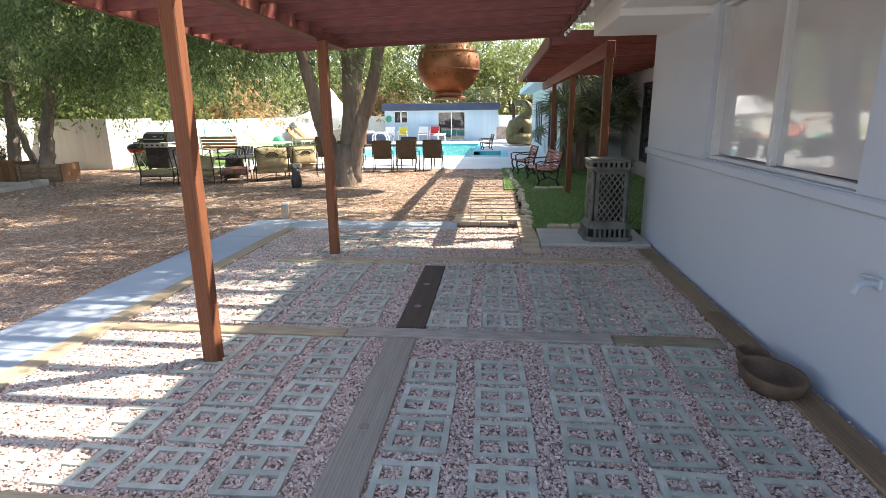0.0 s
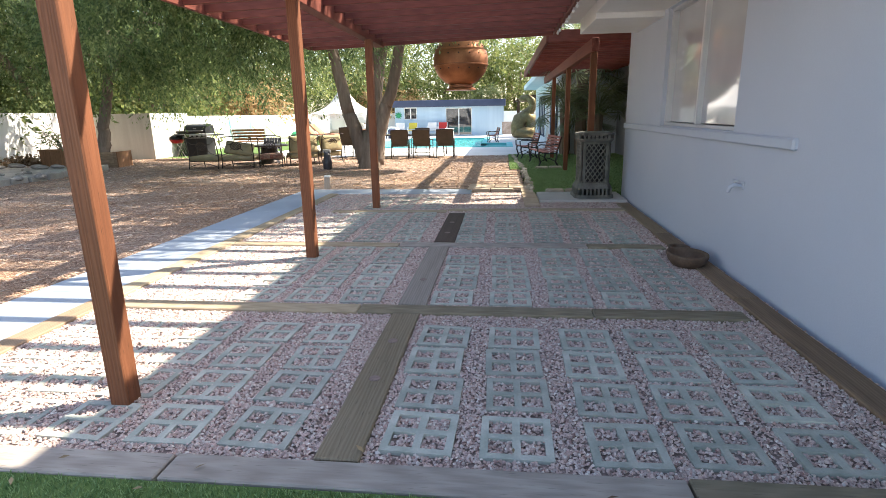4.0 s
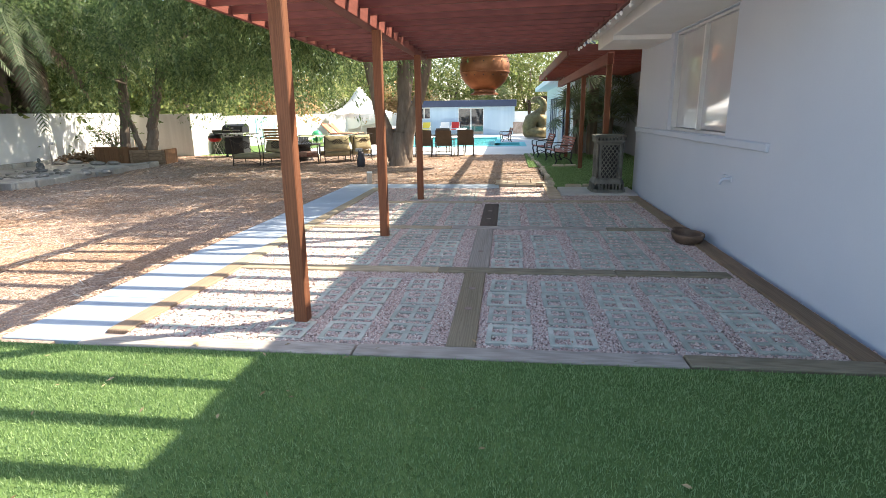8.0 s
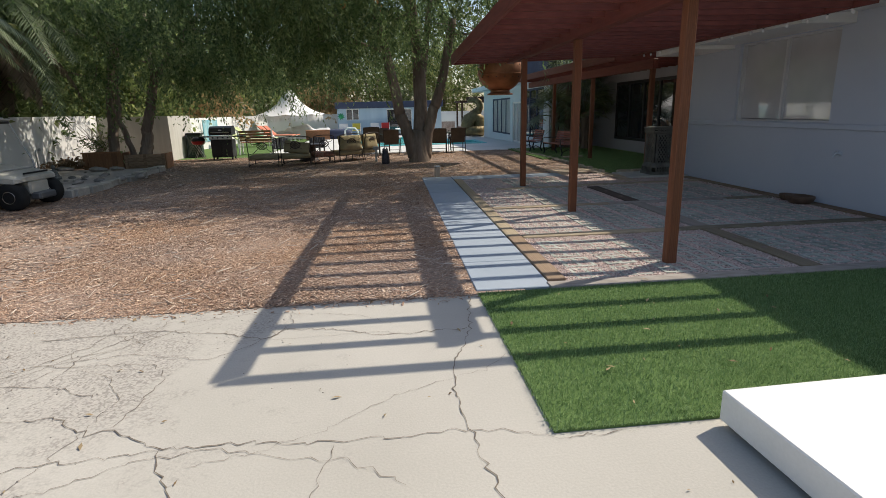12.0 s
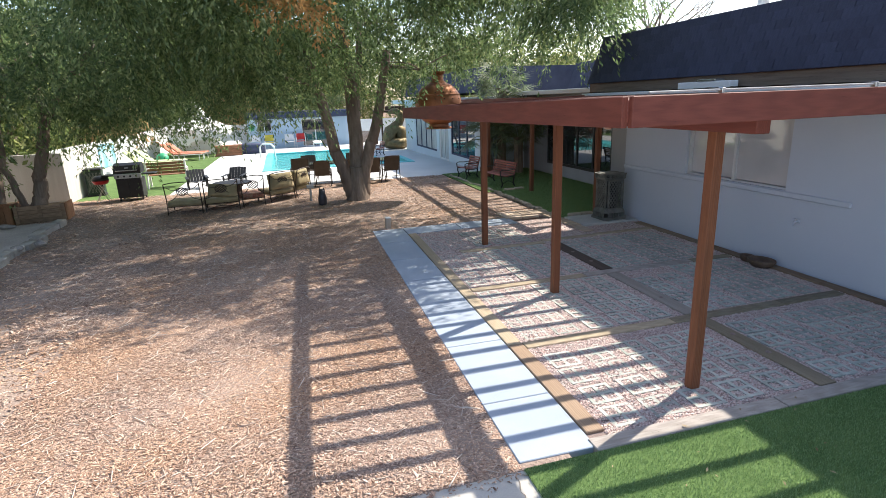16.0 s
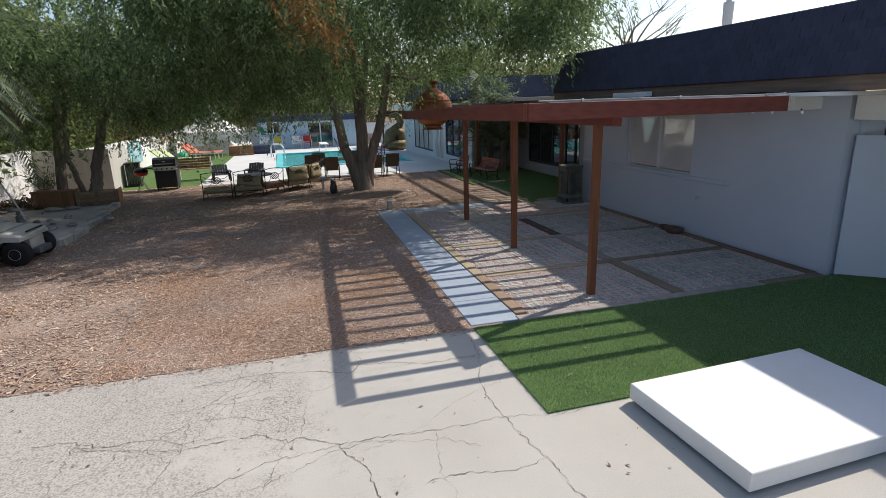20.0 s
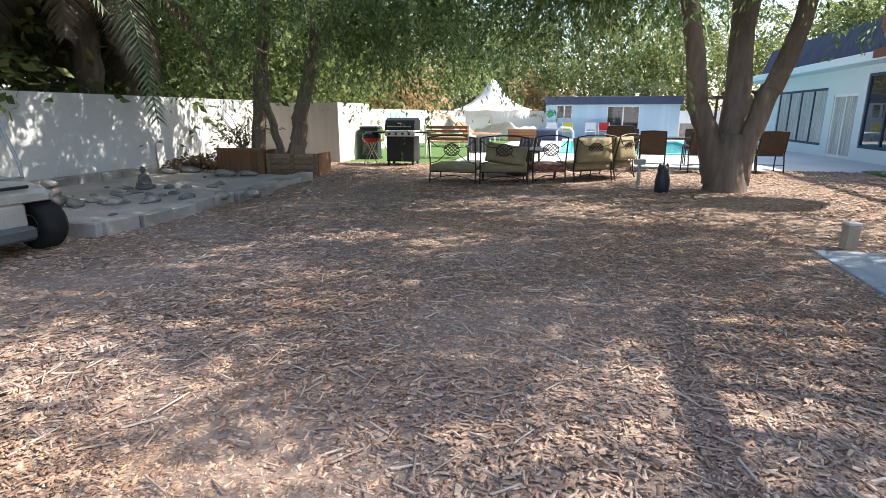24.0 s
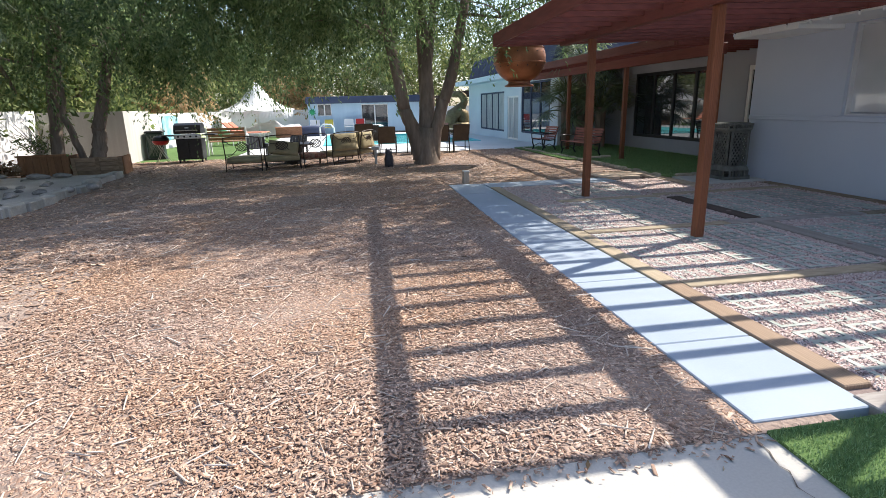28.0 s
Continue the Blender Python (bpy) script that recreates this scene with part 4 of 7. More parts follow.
spigot = thing("wall_spigot", "pale painted garden tap on the stucco wall", "tap", pose(1.69, 2.28, 0.70))
part("flange", boxed(-0.012, 0.002, -0.03, 0.03, -0.03, 0.03, 0.008), STUCCO, spigot)
part("body", tubed([(0, 0, 0), (-0.06, 0, 0.005), (-0.09, 0, -0.01), (-0.105, 0, -0.05)], [0.014, 0.016, 0.015, 0.013], 10), STUCCO, spigot)
part("handle", boxed(-0.075, -0.045, -0.03, 0.03, 0.03, 0.042, 0.005), STUCCO, spigot)
part("stem", tubed([(-0.06, 0, 0.0), (-0.06, 0, 0.035)], 0.007, 8), STEEL, spigot)

STUB = wooden("pale_stub_wood", (0.38, 0.31, 0.24), (0.50, 0.42, 0.34), 0.85, "z")
stub = thing("stub_post", "short pale wooden stub post at the walkway corner", "post", pose(-3.1, 7.22, 0, 0, 2, 10))
part("stub", boxed(-0.05, 0.05, -0.05, 0.05, -0.02, 0.21, 0.006), STUB, stub)
part("cap", boxed(-0.052, 0.052, -0.052, 0.052, 0.21, 0.235, 0.006), WHITE, stub)

conduit = thing("roof_conduit", "thin white conduit along the pergola roof edge", "conduit", pose(0, 0, 0))
part("pipe", tubed([(-2.9, -0.535, 2.468), (-1.4, -0.53, 2.470), (0.1, -0.535, 2.468), (0.27, -0.54, 2.48), (0.33, -0.545, 2.45), (0.32, -0.58, 2.36)], 0.006, 7), SLAB, conduit)
for x in (-2.4, -1.2, 0.0):
    part("clip", boxed(x - 0.012, x + 0.012, -0.553, -0.517, 2.448, 2.482, 0.003), STEEL, conduit)
for i in range(20):
    y = -0.4 + i * 0.33 + random.uniform(-0.06, 0.06)
    h = thing("string_light", "small white string light bulb under the eave edge", "light", pose(0.645, y, 2.292, random.uniform(-25, 25), 0, random.uniform(-40, 40)) @ Matrix.Scale(0.75, 4), "string lights along the eave")
    part("socket", lathed([(0.012, 0), (0.014, -0.02), (0.012, -0.035)], 8), BLACK if i % 3 == 0 else WHITE, h)
    part("bulb", lathed([(0.012, -0.035), (0.024, -0.055), (0.024, -0.07), (0.012, -0.09), (0.001, -0.094)], 10), WHITE, h, smooth=True)

# hanging copper globe
COPPER = surface("oxidised_copper", (0.27, 0.105, 0.05), (0.40, 0.17, 0.08), 3, 40, 0.52, metal=0.6, bump=0.25, grain=0.3)
globe = thing("copper_globe", "large riveted copper globe lantern hanging from the tree", "globe", pose(-1.0, 10.6, 2.36))
R = 0.6
part("shell", lathed([(R * math.cos(a), R * 0.93 * math.sin(a)) for a in (math.radians(-66 + 132 * k / 20) for k in range(21))], 40), COPPER, globe, smooth=True)
part("foot_ring", lathed([(0.25, -0.50), (0.26, -0.56), (0.34, -0.60), (0.34, -0.625), (0.28, -0.625)], 32), COPPER, globe)
part("neck", lathed([(0.25, 0.50), (0.16, 0.58), (0.14, 0.7), (0.2, 0.76), (0.2, 0.79), (0.05, 0.79)], 28), COPPER, globe)
for z in (0.22, -0.1):
    rr = R * math.sqrt(1 - (z / (R * 0.93)) ** 2)
    part("band", lathed([(rr + 0.002, z - 0.018), (rr + 0.016, z - 0.012), (rr + 0.016, z + 0.012), (rr + 0.002, z + 0.018)], 40), COPPER, globe)
rivet = None
for z in (0.28, 0.12, -0.18):
    rr = R * math.sqrt(1 - (z / (R * 0.93)) ** 2)
    for k in range(16):
        a = 2 * math.pi * k / 16
        if rivet is None:
            rivet = part("rivet", lathed([(0.015, 0), (0.012, 0.01), (0.001, 0.014)], 7), BLACK, globe)
            o = rivet
        else:
            o = rivet.copy()
            scene.collection.objects.link(o)
        o.matrix_local = Matrix.Translation((rr * math.cos(a), rr * math.sin(a), z)) @ Vector((math.cos(a), math.sin(a), z / R)).to_track_quat("Z", "Y").to_matrix().to_4x4()
part("cable", tubed([(0, 0, 0.78), (-0.1, 0, 2.6)], 0.008, 6), BLACK, globe)

# ---- benches ----
SLAT = wooden("red_brown_slat", (0.28, 0.095, 0.075), (0.42, 0.18, 0.145), 0.65, "y", jitter=0.15)


def bench(label, length, m):
    b = thing("bench", label, "bench", m @ Matrix.Diagonal((0.92, 1, 0.76, 1)), "benches under the rear pergola")
    for y in (-length / 2, length / 2):
        bm = bmesh.new()
        tube(bm, [(-0.24, y, 0.0), (-0.2, y, 0.12), (-0.25, y, 0.3), (-0.24, y, 0.43)], 0.022, 6)
        tube(bm, [(0.24, y, 0.0), (0.17, y, 0.14), (0.2, y, 0.3), (0.2, y, 0.43), (0.3, y, 0.86)], 0.024, 6)
        tube(bm, [(-0.24, y, 0.41), (0.0, y, 0.37), (0.21, y, 0.39)], 0.02, 6)
        tube(bm, [(-0.2, y, 0.14), (0.0, y, 0.24), (0.17, y, 0.14)], 0.014, 6)
        tube(bm, [(-0.27, y, 0.43), (-0.28, y, 0.6), (-0.2, y, 0.64), (0.0, y, 0.62), (0.25, y, 0.64)], 0.018, 6)
        part("end_frame", bm, BLACK, b)
    for k in range(5):
        x = -0.23 + 0.095 * k
        z = 0.43 - 0.03 * math.sin(math.pi * k / 4)
        part("seat_slat", boxed(x - 0.034, x + 0.034, -length / 2 - 0.04, length / 2 + 0.04, z, z + 0.022, 0.004), SLAT, b)
    for k in range(5):
        z = 0.5 + 0.085 * k
        x = 0.2 + (z - 0.43) * 0.23
        part("back_slat", boxed(x - 0.03, x - 0.008, -length / 2 - 0.04, length / 2 + 0.04, z - 0.033, z + 0.033, 0.004), SLAT, b)
    return b


bench("red slatted bench with black scrolled iron ends on turf", 1.15, pose(0.90, 11.25, 0.03, 0, 0, 8))
bench("short red slatted bench with black iron ends on turf", 0.55, pose(0.60, 13.05, 0.03, 0, 0, 10))

# ---- dining chairs ----
SLING = surface("brown_sling_fabric", (0.078, 0.06, 0.044), (0.12, 0.092, 0.068), 3, 150, 0.8, bump=0.3, grain=0.3)


def chair():
    c = thing("patio_chair", "brown sling patio chair with a dark metal frame", "chair", None, "chairs at the pool table")
    for s in (-1, 1):
        part("side_frame", tubed([(0.27 * s, -0.30, 0), (0.27 * s, -0.24, 0.3), (0.27 * s, -0.2, 0.42), (0.26 * s, -0.34, 0.98)], 0.015, 7), IRON, c)
        part("front_leg", tubed([(0.27 * s, 0.27, 0), (0.27 * s, 0.25, 0.42), (0.27 * s, 0.24, 0.62)], 0.015, 7), IRON, c)
        part("armrest", tubed([(0.27 * s, 0.27, 0.62), (0.28 * s, 0.0, 0.65), (0.27 * s, -0.25, 0.63)], [0.018, 0.022, 0.016], 7), IRON, c)
    bm = bmesh.new()
    for y0, z0, y1, z1 in ((0.24, 0.43, -0.2, 0.41),):
        box(bm, -0.25, 0.25, y1, y0, 0.405, 0.42, 0.004)
    part("seat", bm, SLING, c)
    bm = bmesh.new()
    box(bm, -0.25, 0.25, -0.008, 0.008, 0, 0.58, 0.005, Matrix.Translation((0, -0.2, 0.42)) @ pose(0, 0, 0, 14, 0, 0))
    part("backrest", bm, SLING, c)
    part("cross_bar", tubed([(-0.27, -0.26, 0.2), (0.27, -0.26, 0.2)], 0.011, 6), IRON, c)
    part("top_rail", tubed([(-0.26, -0.34, 0.98), (0.0, -0.35, 0.995), (0.26, -0.34, 0.98)], 0.015, 7), IRON, c)
    return c


first_chair = chair()
spots = [(-4.56, 14.05, 3), (-3.88, 13.85, -8), (-3.02, 13.8, 6), (-2.35, 13.8, -4), (-1.72, 14.0, 2), (-4.2, 15.5, 182), (-2.7, 15.6, 174)]
LOW = Matrix.Diagonal((0.95, 0.95, 0.9, 1))
first_chair.matrix_world = pose(spots[0][0], spots[0][1], 0, 0, 0, spots[0][2]) @ LOW
for x, y, a in spots[1:]:
    copy_thing(first_chair, pose(x, y, fall(y), 0, 0, a) @ LOW)
table = thing("patio_table", "long patio table with a dark metal frame and glass top", "table", pose(-3.2, 14.7, fall(14.7)) @ Matrix.Diagonal((1, 1, 0.9, 1)))
part("tabletop", boxed(-1.5, 1.5, -0.4, 0.4, 0.70, 0.72, 0.005), surface("smoked_glass", (0.05, 0.06, 0.06), (0.07, 0.08, 0.08), 2, 50, 0.08, bump=0.02, grain=0.1, spec=0.8), table)
part("rim", boxed(-1.52, 1.52, -0.42, 0.42, 0.68, 0.70, 0.005), IRON, table)
for x in (-1.4, 1.4):
    for y in (-0.35, 0.35):
        part("leg", tubed([(x, y, 0), (x * 0.98, y, 0.69)], 0.018, 7), IRON, table)

# ---- iron sectional seats ----
CUSHION = surface("khaki_cushion", (0.27, 0.22, 0.12), (0.36, 0.30, 0.18), 4, 120, 0.9, bump=0.35, grain=0.2)
CUSHION_RED = surface("patterned_cushion", (0.22, 0.07, 0.05), (0.30, 0.20, 0.14), 26, 120, 0.9, bump=0.3, grain=0.3)


def cushion(w, d, h, puff=0.03):
    bm = bmesh.new()
    nx, ny = 6, 6
    for s in (0, 1):
        g = [[bm.verts.new(((-0.5 + i / nx) * w, (-0.5 + j / ny) * d, (h if s else 0) + (1 if s else -0.4) * puff * math.sin(math.pi * i / nx) ** 0.5 * math.sin(math.pi * j / ny) ** 0.5)) for j in range(ny + 1)] for i in range(nx + 1)]
        for i in range(nx):
            for j in range(ny):
                bm.faces.new((g[i][j], g[i + 1][j], g[i + 1][j + 1], g[i][j + 1]))
        if s:
            top = g
        else:
            low = g
    edge = [(i, 0) for i in range(nx)] + [(nx, j) for j in range(ny)] + [(i, ny) for i in range(nx, 0, -1)] + [(0, j) for j in range(ny, 0, -1)]
    for a, b in zip(edge, edge[1:] + edge[:1]):
        bm.faces.new((low[a[0]][a[1]], low[b[0]][b[1]], top[b[0]][b[1]], top[a[0]][a[1]]))
    return bm


def iron_seat(m, w, seat_mat, back_cushion, open_back=True, label="wrought-iron garden seat with khaki cushions"):
    s = thing("garden_seat", label, "seat", m @ Matrix.Diagonal((1, 1, 0.88, 1)), "iron seats of the sectional")
    for x in (-w / 2, w / 2):
        part("back_leg", tubed([(x, -0.38, 0), (x, -0.33, 0.2), (x, -0.33, 0.42), (x, -0.42, 0.86)], 0.013, 6), IRON, s)
        part("front_leg", tubed([(x, 0.33, 0), (x, 0.3, 0.14), (x, 0.33, 0.26)], 0.013, 6), IRON, s)
    part("seat_rail", tubed([(-w / 2, -0.33, 0.22), (w / 2, -0.33, 0.22), (w / 2, 0.33, 0.22), (-w / 2, 0.33, 0.22), (-w / 2, -0.33, 0.22)], 0.012, 6), IRON, s)
    part("top_rail", tubed([(-w / 2, -0.42, 0.86), (-w / 4, -0.43, 0.895), (0, -0.43, 0.90), (w / 4, -0.43, 0.895), (w / 2, -0.42, 0.86)], 0.013, 6), IRON, s)
    part("arch", tubed([(x, -0.36, 0.06 + 0.1 * math.sin(math.pi * (x / w + 0.5))) for x in (-w / 2 + w * k / 8 for k in range(9))], 0.009, 5), IRON, s)
    for a, b in (((-w / 2, 0.38), (-0.1, 0.57)), ((w / 2, 0.38), (0.1, 0.57)), ((-w / 2, 0.82), (-0.1, 0.68)), ((w / 2, 0.82), (0.1, 0.68))):
        mid = ((a[0] + b[0]) / 2, (a[1] + b[1]) / 2 - 0.05)
        part("scroll", tubed([(x, -0.36 - (z - 0.42) * 0.18, z) for x, z in (a, mid, b)], 0.008, 5), IRON, s)
    bm = bmesh.new()
    for k in range(-2, 3):
        for sg in (-1, 1):
            o = 0.045 * k
            h = math.sqrt(max(0.0, 0.11 ** 2 - o * o))
            tube(bm, [(o * 0.7 + sg * h * 0.7, -0.405, 0.64 + sg * 0 + (-o * 0.7 * sg + h * 0.7)), (o * 0.7 - sg * h * 0.7, -0.4, 0.64 + (-o * 0.7 * sg - h * 0.7))], 0.009, 4)
    tube(bm, [(0.13 * math.cos(a), -0.4, 0.64 + 0.11 * math.sin(a)) for a in (2 * math.pi * k / 12 for k in range(13))], 0.010, 5)
    part("medallion", bm, IRON, s)
    o = part("seat_cushion", cushion(w - 0.03, 0.66, 0.12), seat_mat, s, smooth=True)
    o.location.z = 0.232
    if back_cushion:
        if back_cushion == 2:
            o = part("pillow", cushion(w - 0.12, 0.34, 0.12, 0.06), CUSHION, s, smooth=True)
            o.matrix_local = pose(0.03, -0.2, 0.53, 66, 9, 0)
        else:
            o = part("back_cushion", cushion(w - 0.05, 0.46, 0.11, 0.05), CUSHION, s, smooth=True)
            o.matrix_local = pose(0, -0.25, 0.60, 79, 0, 0)
    return s


iron_seat(pose(-7.38, 11.15, 0, 0, 0, -2), 0.78, CUSHION, False)
iron_seat(pose(-6.58, 11.22, 0, 0, 0, 6), 0.78, CUSHION, 2)
iron_seat(pose(-5.93, 11.5, 0, 0, 0, 18), 0.55, CUSHION_RED, False, label="iron garden seat with a red patterned cushion")
iron_seat(pose(-5.28, 11.9, 0, 0, 0, 30), 0.72, CUSHION, True)
iron_seat(pose(-4.85, 12.35, 0, 0, 0, 58), 0.7, CUSHION, True)
pit = thing("fire_table", "low dark round fire table between the garden seats", "table", pose(-6.4, 12.4, 0))
part("top", lathed([(0.02, 0.5), (0.5, 0.5), (0.52, 0.48), (0.5, 0.46), (0.3, 0.44)], 24), IRON, pit)
part("pedestal", lathed([(0.3, 0.0), (0.24, 0.1), (0.2, 0.45)], 16), IRON, pit)
for x, a in ((-7.75, 12), (-6.6, -10)):
    c = thing("deck_chair", "black slatted low deck chair by the lawn", "chair", pose(x, 15.55, fall(15.55), 0, 0, 180 + a) @ Matrix.Diagonal((1, 1, 0.78, 1)), "black deck chairs")
    for k in range(6):
        part("back_slat", boxed(-0.27 + 0.09 * k, -0.184 + 0.09 * k, -0.01, 0.01, 0, 0.52 + 0.012 * min(k, 5 - k), 0.004, pose(0, -0.22, 0.26, 33, 0, 0)), BLACK, c)
    for k in range(5):
        part("seat_slat", boxed(-0.27, 0.27, -0.22 + 0.11 * k, -0.13 + 0.11 * k, 0.25 + 0.014 * k, 0.27 + 0.014 * k, 0.004), BLACK, c)
    for sx in (-1, 1):
        part("armrest", boxed(0.29 * sx - 0.05, 0.29 * sx + 0.05, -0.35, 0.4, 0.44, 0.465, 0.006), BLACK, c)
        part("leg", boxed(0.28 * sx - 0.02, 0.28 * sx + 0.02, 0.26, 0.34, 0, 0.44, 0.004), BLACK, c)
        part("leg", boxed(0.28 * sx - 0.02, 0.28 * sx + 0.02, -0.3, -0.22, 0, 0.44, 0.004), BLACK, c)

# ---- grills and bin ----
RED_PAINT = surface("red_enamel", (0.42, 0.02, 0.025), (0.5, 0.03, 0.03), 3, 60, 0.3, bump=0.05, grain=0.1)
grill = thing("gas_grill", "black gas grill with a steel control panel on wheels", "grill", pose(-9.25, 13.98, 0, 0, 0, 0) @ Matrix.Diagonal((0.95, 0.95, 0.89, 1)))
part("cabinet", boxed(-0.34, 0.34, -0.24, 0.26, 0.10, 0.72, 0.01), BLACK, grill)
for s in (-1, 1):
    part("cabinet_door", boxed(0.005 if s > 0 else -0.33, 0.33 if s > 0 else -0.005, -0.26, -0.242, 0.13, 0.70, 0.006), BLACK, grill)
    part("side_shelf", boxed(0.36 if s > 0 else -0.72, 0.72 if s > 0 else -0.36, -0.2, 0.22, 0.80, 0.84, 0.01), BLACK, grill)
    for y in (-0.2, 0.2):
        part("wheel", tubed([(0.3 * s - 0.02, y, 0.05), (0.3 * s + 0.02, y, 0.05)], 0.05, 12), BLACK, grill)
part("control_panel", boxed(-0.36, 0.36, -0.29, -0.2, 0.72, 0.86, 0.01, None), STEEL, grill)
for k in range(4):
    part("knob", tubed([(-0.24 + 0.16 * k, -0.29, 0.79), (-0.24 + 0.16 * k, -0.32, 0.79)], 0.028, 12), BLACK, grill)
bm = bmesh.new()
prof = [(-0.27, 0.87), (-0.28, 0.98), (-0.2, 1.12), (-0.05, 1.18), (0.12, 1.18), (0.25, 1.1), (0.27, 0.87)]
sides = [[bm.verts.new((x, y, z)) for y, z in prof] for x in (-0.36, 0.36)]
for a, b in zip(range(len(prof)), list(range(1, len(prof))) + [0]):
    bm.faces.new((sides[0][a], sides[1][a], sides[1][b], sides[0][b]))
bm.faces.new(sides[0])
bm.faces.new(sides[1])
part("hood", bm, BLACK, grill)
part("hood_handle", tubed([(-0.28, -0.3, 0.97), (-0.28, -0.34, 0.97), (0.28, -0.34, 0.97), (0.28, -0.3, 0.97)], 0.014, 8), STEEL, grill)
part("badge", boxed(-0.05, 0.05, -0.262, -0.25, 1.03, 1.06, 0.003, None), STEEL, grill)
small = thing("tabletop_grill", "small red portable grill on a folding stand", "grill", pose(-10.02, 14.0, 0, 0, 0, 8) @ Matrix.Diagonal((0.82, 0.82, 0.80, 1)))
part("tub", lathed([(0.05, 0.6), (0.2, 0.62), (0.26, 0.72), (0.265, 0.75)], 20), RED_PAINT, small, smooth=True)
part("lid", lathed([(0.265, 0.755), (0.25, 0.84), (0.16, 0.91), (0.02, 0.925)], 20), BLACK, small, smooth=True)
part("lid_handle", tubed([(-0.06, 0, 0.92), (-0.06, 0, 0.96), (0.06, 0, 0.96), (0.06, 0, 0.92)], 0.01, 6), BLACK, small)
for s in (-1, 1):
    for q in (-1, 1):
        part("leg", tubed([(0.2 * s, 0.2 * q, 0), (-0.1 * s, 0.18 * q, 0.62)], 0.012, 6), STEEL, small)
tub = thing("waste_bin", "dark green lattice waste bin by the fence", "bin", pose(-10.6, 15.5, fall(15.5), 0, 0, 8))
part("body", boxed(-0.22, 0.22, -0.22, 0.22, 0.06, 0.78, 0.02), surface("dark_green_plastic", (0.015, 0.03, 0.025), (0.025, 0.045, 0.035), 4, 60, 0.5), tub)
part("lid", boxed(-0.25, 0.25, -0.25, 0.25, 0.78, 0.84, 0.02), BLACK, tub)
part("foot", boxed(-0.24, 0.24, -0.24, 0.24, 0.0, 0.06, 0.01), BLACK, tub)
bm = bmesh.new()
for s in (-1, 1):
    for k in range(-3, 4):
        tube(bm, [(max(-0.2, min(0.2, 0.09 * k - 0.2)), -0.228, 0.12), (max(-0.2, min(0.2, 0.09 * k + 0.2)), -0.228, 0.72)] if s > 0 else [(max(-0.2, min(0.2, 0.09 * k + 0.2)), -0.228, 0.12), (max(-0.2, min(0.2, 0.09 * k - 0.2)), -0.228, 0.72)], 0.01, 4)
part("lattice", bm, CAST, tub)
ORANGE = wooden("orange_slats", (0.24, 0.11, 0.06), (0.34, 0.17, 0.09), 0.6, "x")
wb = thing("slatted_bench", "orange slatted bench with white curved ends on the lawn", "bench", pose(-8.75, 16.5, fall(16.5), 0, 0, 4))
for k in range(4):
    part("back_slat", boxed(-0.55, 0.55, -0.3 - 0.03 * k, -0.28 - 0.03 * k, 0.48 + 0.1 * k, 0.56 + 0.1 * k, 0.005), ORANGE, wb)
    part("seat_slat", boxed(-0.55, 0.55, -0.24 + 0.13 * k, -0.14 + 0.13 * k, 0.42, 0.445, 0.005), ORANGE, wb)
for s in (-1, 1):
    part("end_frame", tubed([(0.58 * s, 0.3, 0), (0.58 * s, 0.26, 0.4), (0.58 * s, 0.25, 0.6), (0.58 * s, 0.0, 0.64), (0.58 * s, -0.3, 0.62), (0.58 * s, -0.38, 0.88), (0.58 * s, -0.27, 0.4), (0.58 * s, -0.36, 0.0)], 0.03, 8), WHITE, wb)

# ---- small lamp and dark owl by the tree ----
lamp = thing("path_lamp", "grey path lamp on a short post by the tree", "lamp", pose(-4.4, 11.25, 0))
part("post", tubed([(0, 0, -0.02), (0, 0, 0.34)], 0.03, 8), SLAB, lamp)
part("head", boxed(-0.09, 0.09, -0.05, 0.05, 0.34, 0.43, 0.012), SLAB, lamp)
owl = lathed([(0.10, 0), (0.115, 0.05), (0.12, 0.2), (0.10, 0.3), (0.085, 0.33), (0.092, 0.38), (0.08, 0.43), (0.03, 0.46), (0.001, 0.46)], 18)
for s in (-1, 1):
    lathe(owl, [(0.03, 0.43), (0.02, 0.47), (0.001, 0.5)], 8, (0.055 * s, 0, 0))
bmesh.ops.scale(owl, vec=(0.9, 0.9, 0.88), verts=owl.verts)
o = part("owl_statue", owl, surface("slate_glaze", (0.03, 0.03, 0.04), (0.06, 0.058, 0.07), 9, 60, 0.4, bump=0.3), smooth=True)
o.location = (-4.15, 10.5, 0)
tagged(o, "dark glazed owl figure on the mulch by the tree", "statue")


# ---- pool house and the far end ----
GZ = fall(34)
PH = thing("pool_house", "pale blue pool house with a navy roof band", "house", Matrix.Translation((-7.1, 34.0, GZ)))
PHW = surface("pool_house_siding", (0.42, 0.56, 0.68), (0.48, 0.62, 0.73), 0.6, 60, 0.8, bump=0.3, stretch=(6, 1, 0.3), grain=0.1, spec=0.2)
bm = bmesh.new()


def front_wall(bm, x0, x1, z0, z1, holes, t=0.15):
    x = x0
    for a, b, c, d in holes:
        box(bm, x, a, 0, t, z0, z1)
        if c > z0:
            box(bm, a, b, 0, t, z0, c)
        box(bm, a, b, 0, t, d, z1)
        x = b
    box(bm, x, x1, 0, t, z0, z1)


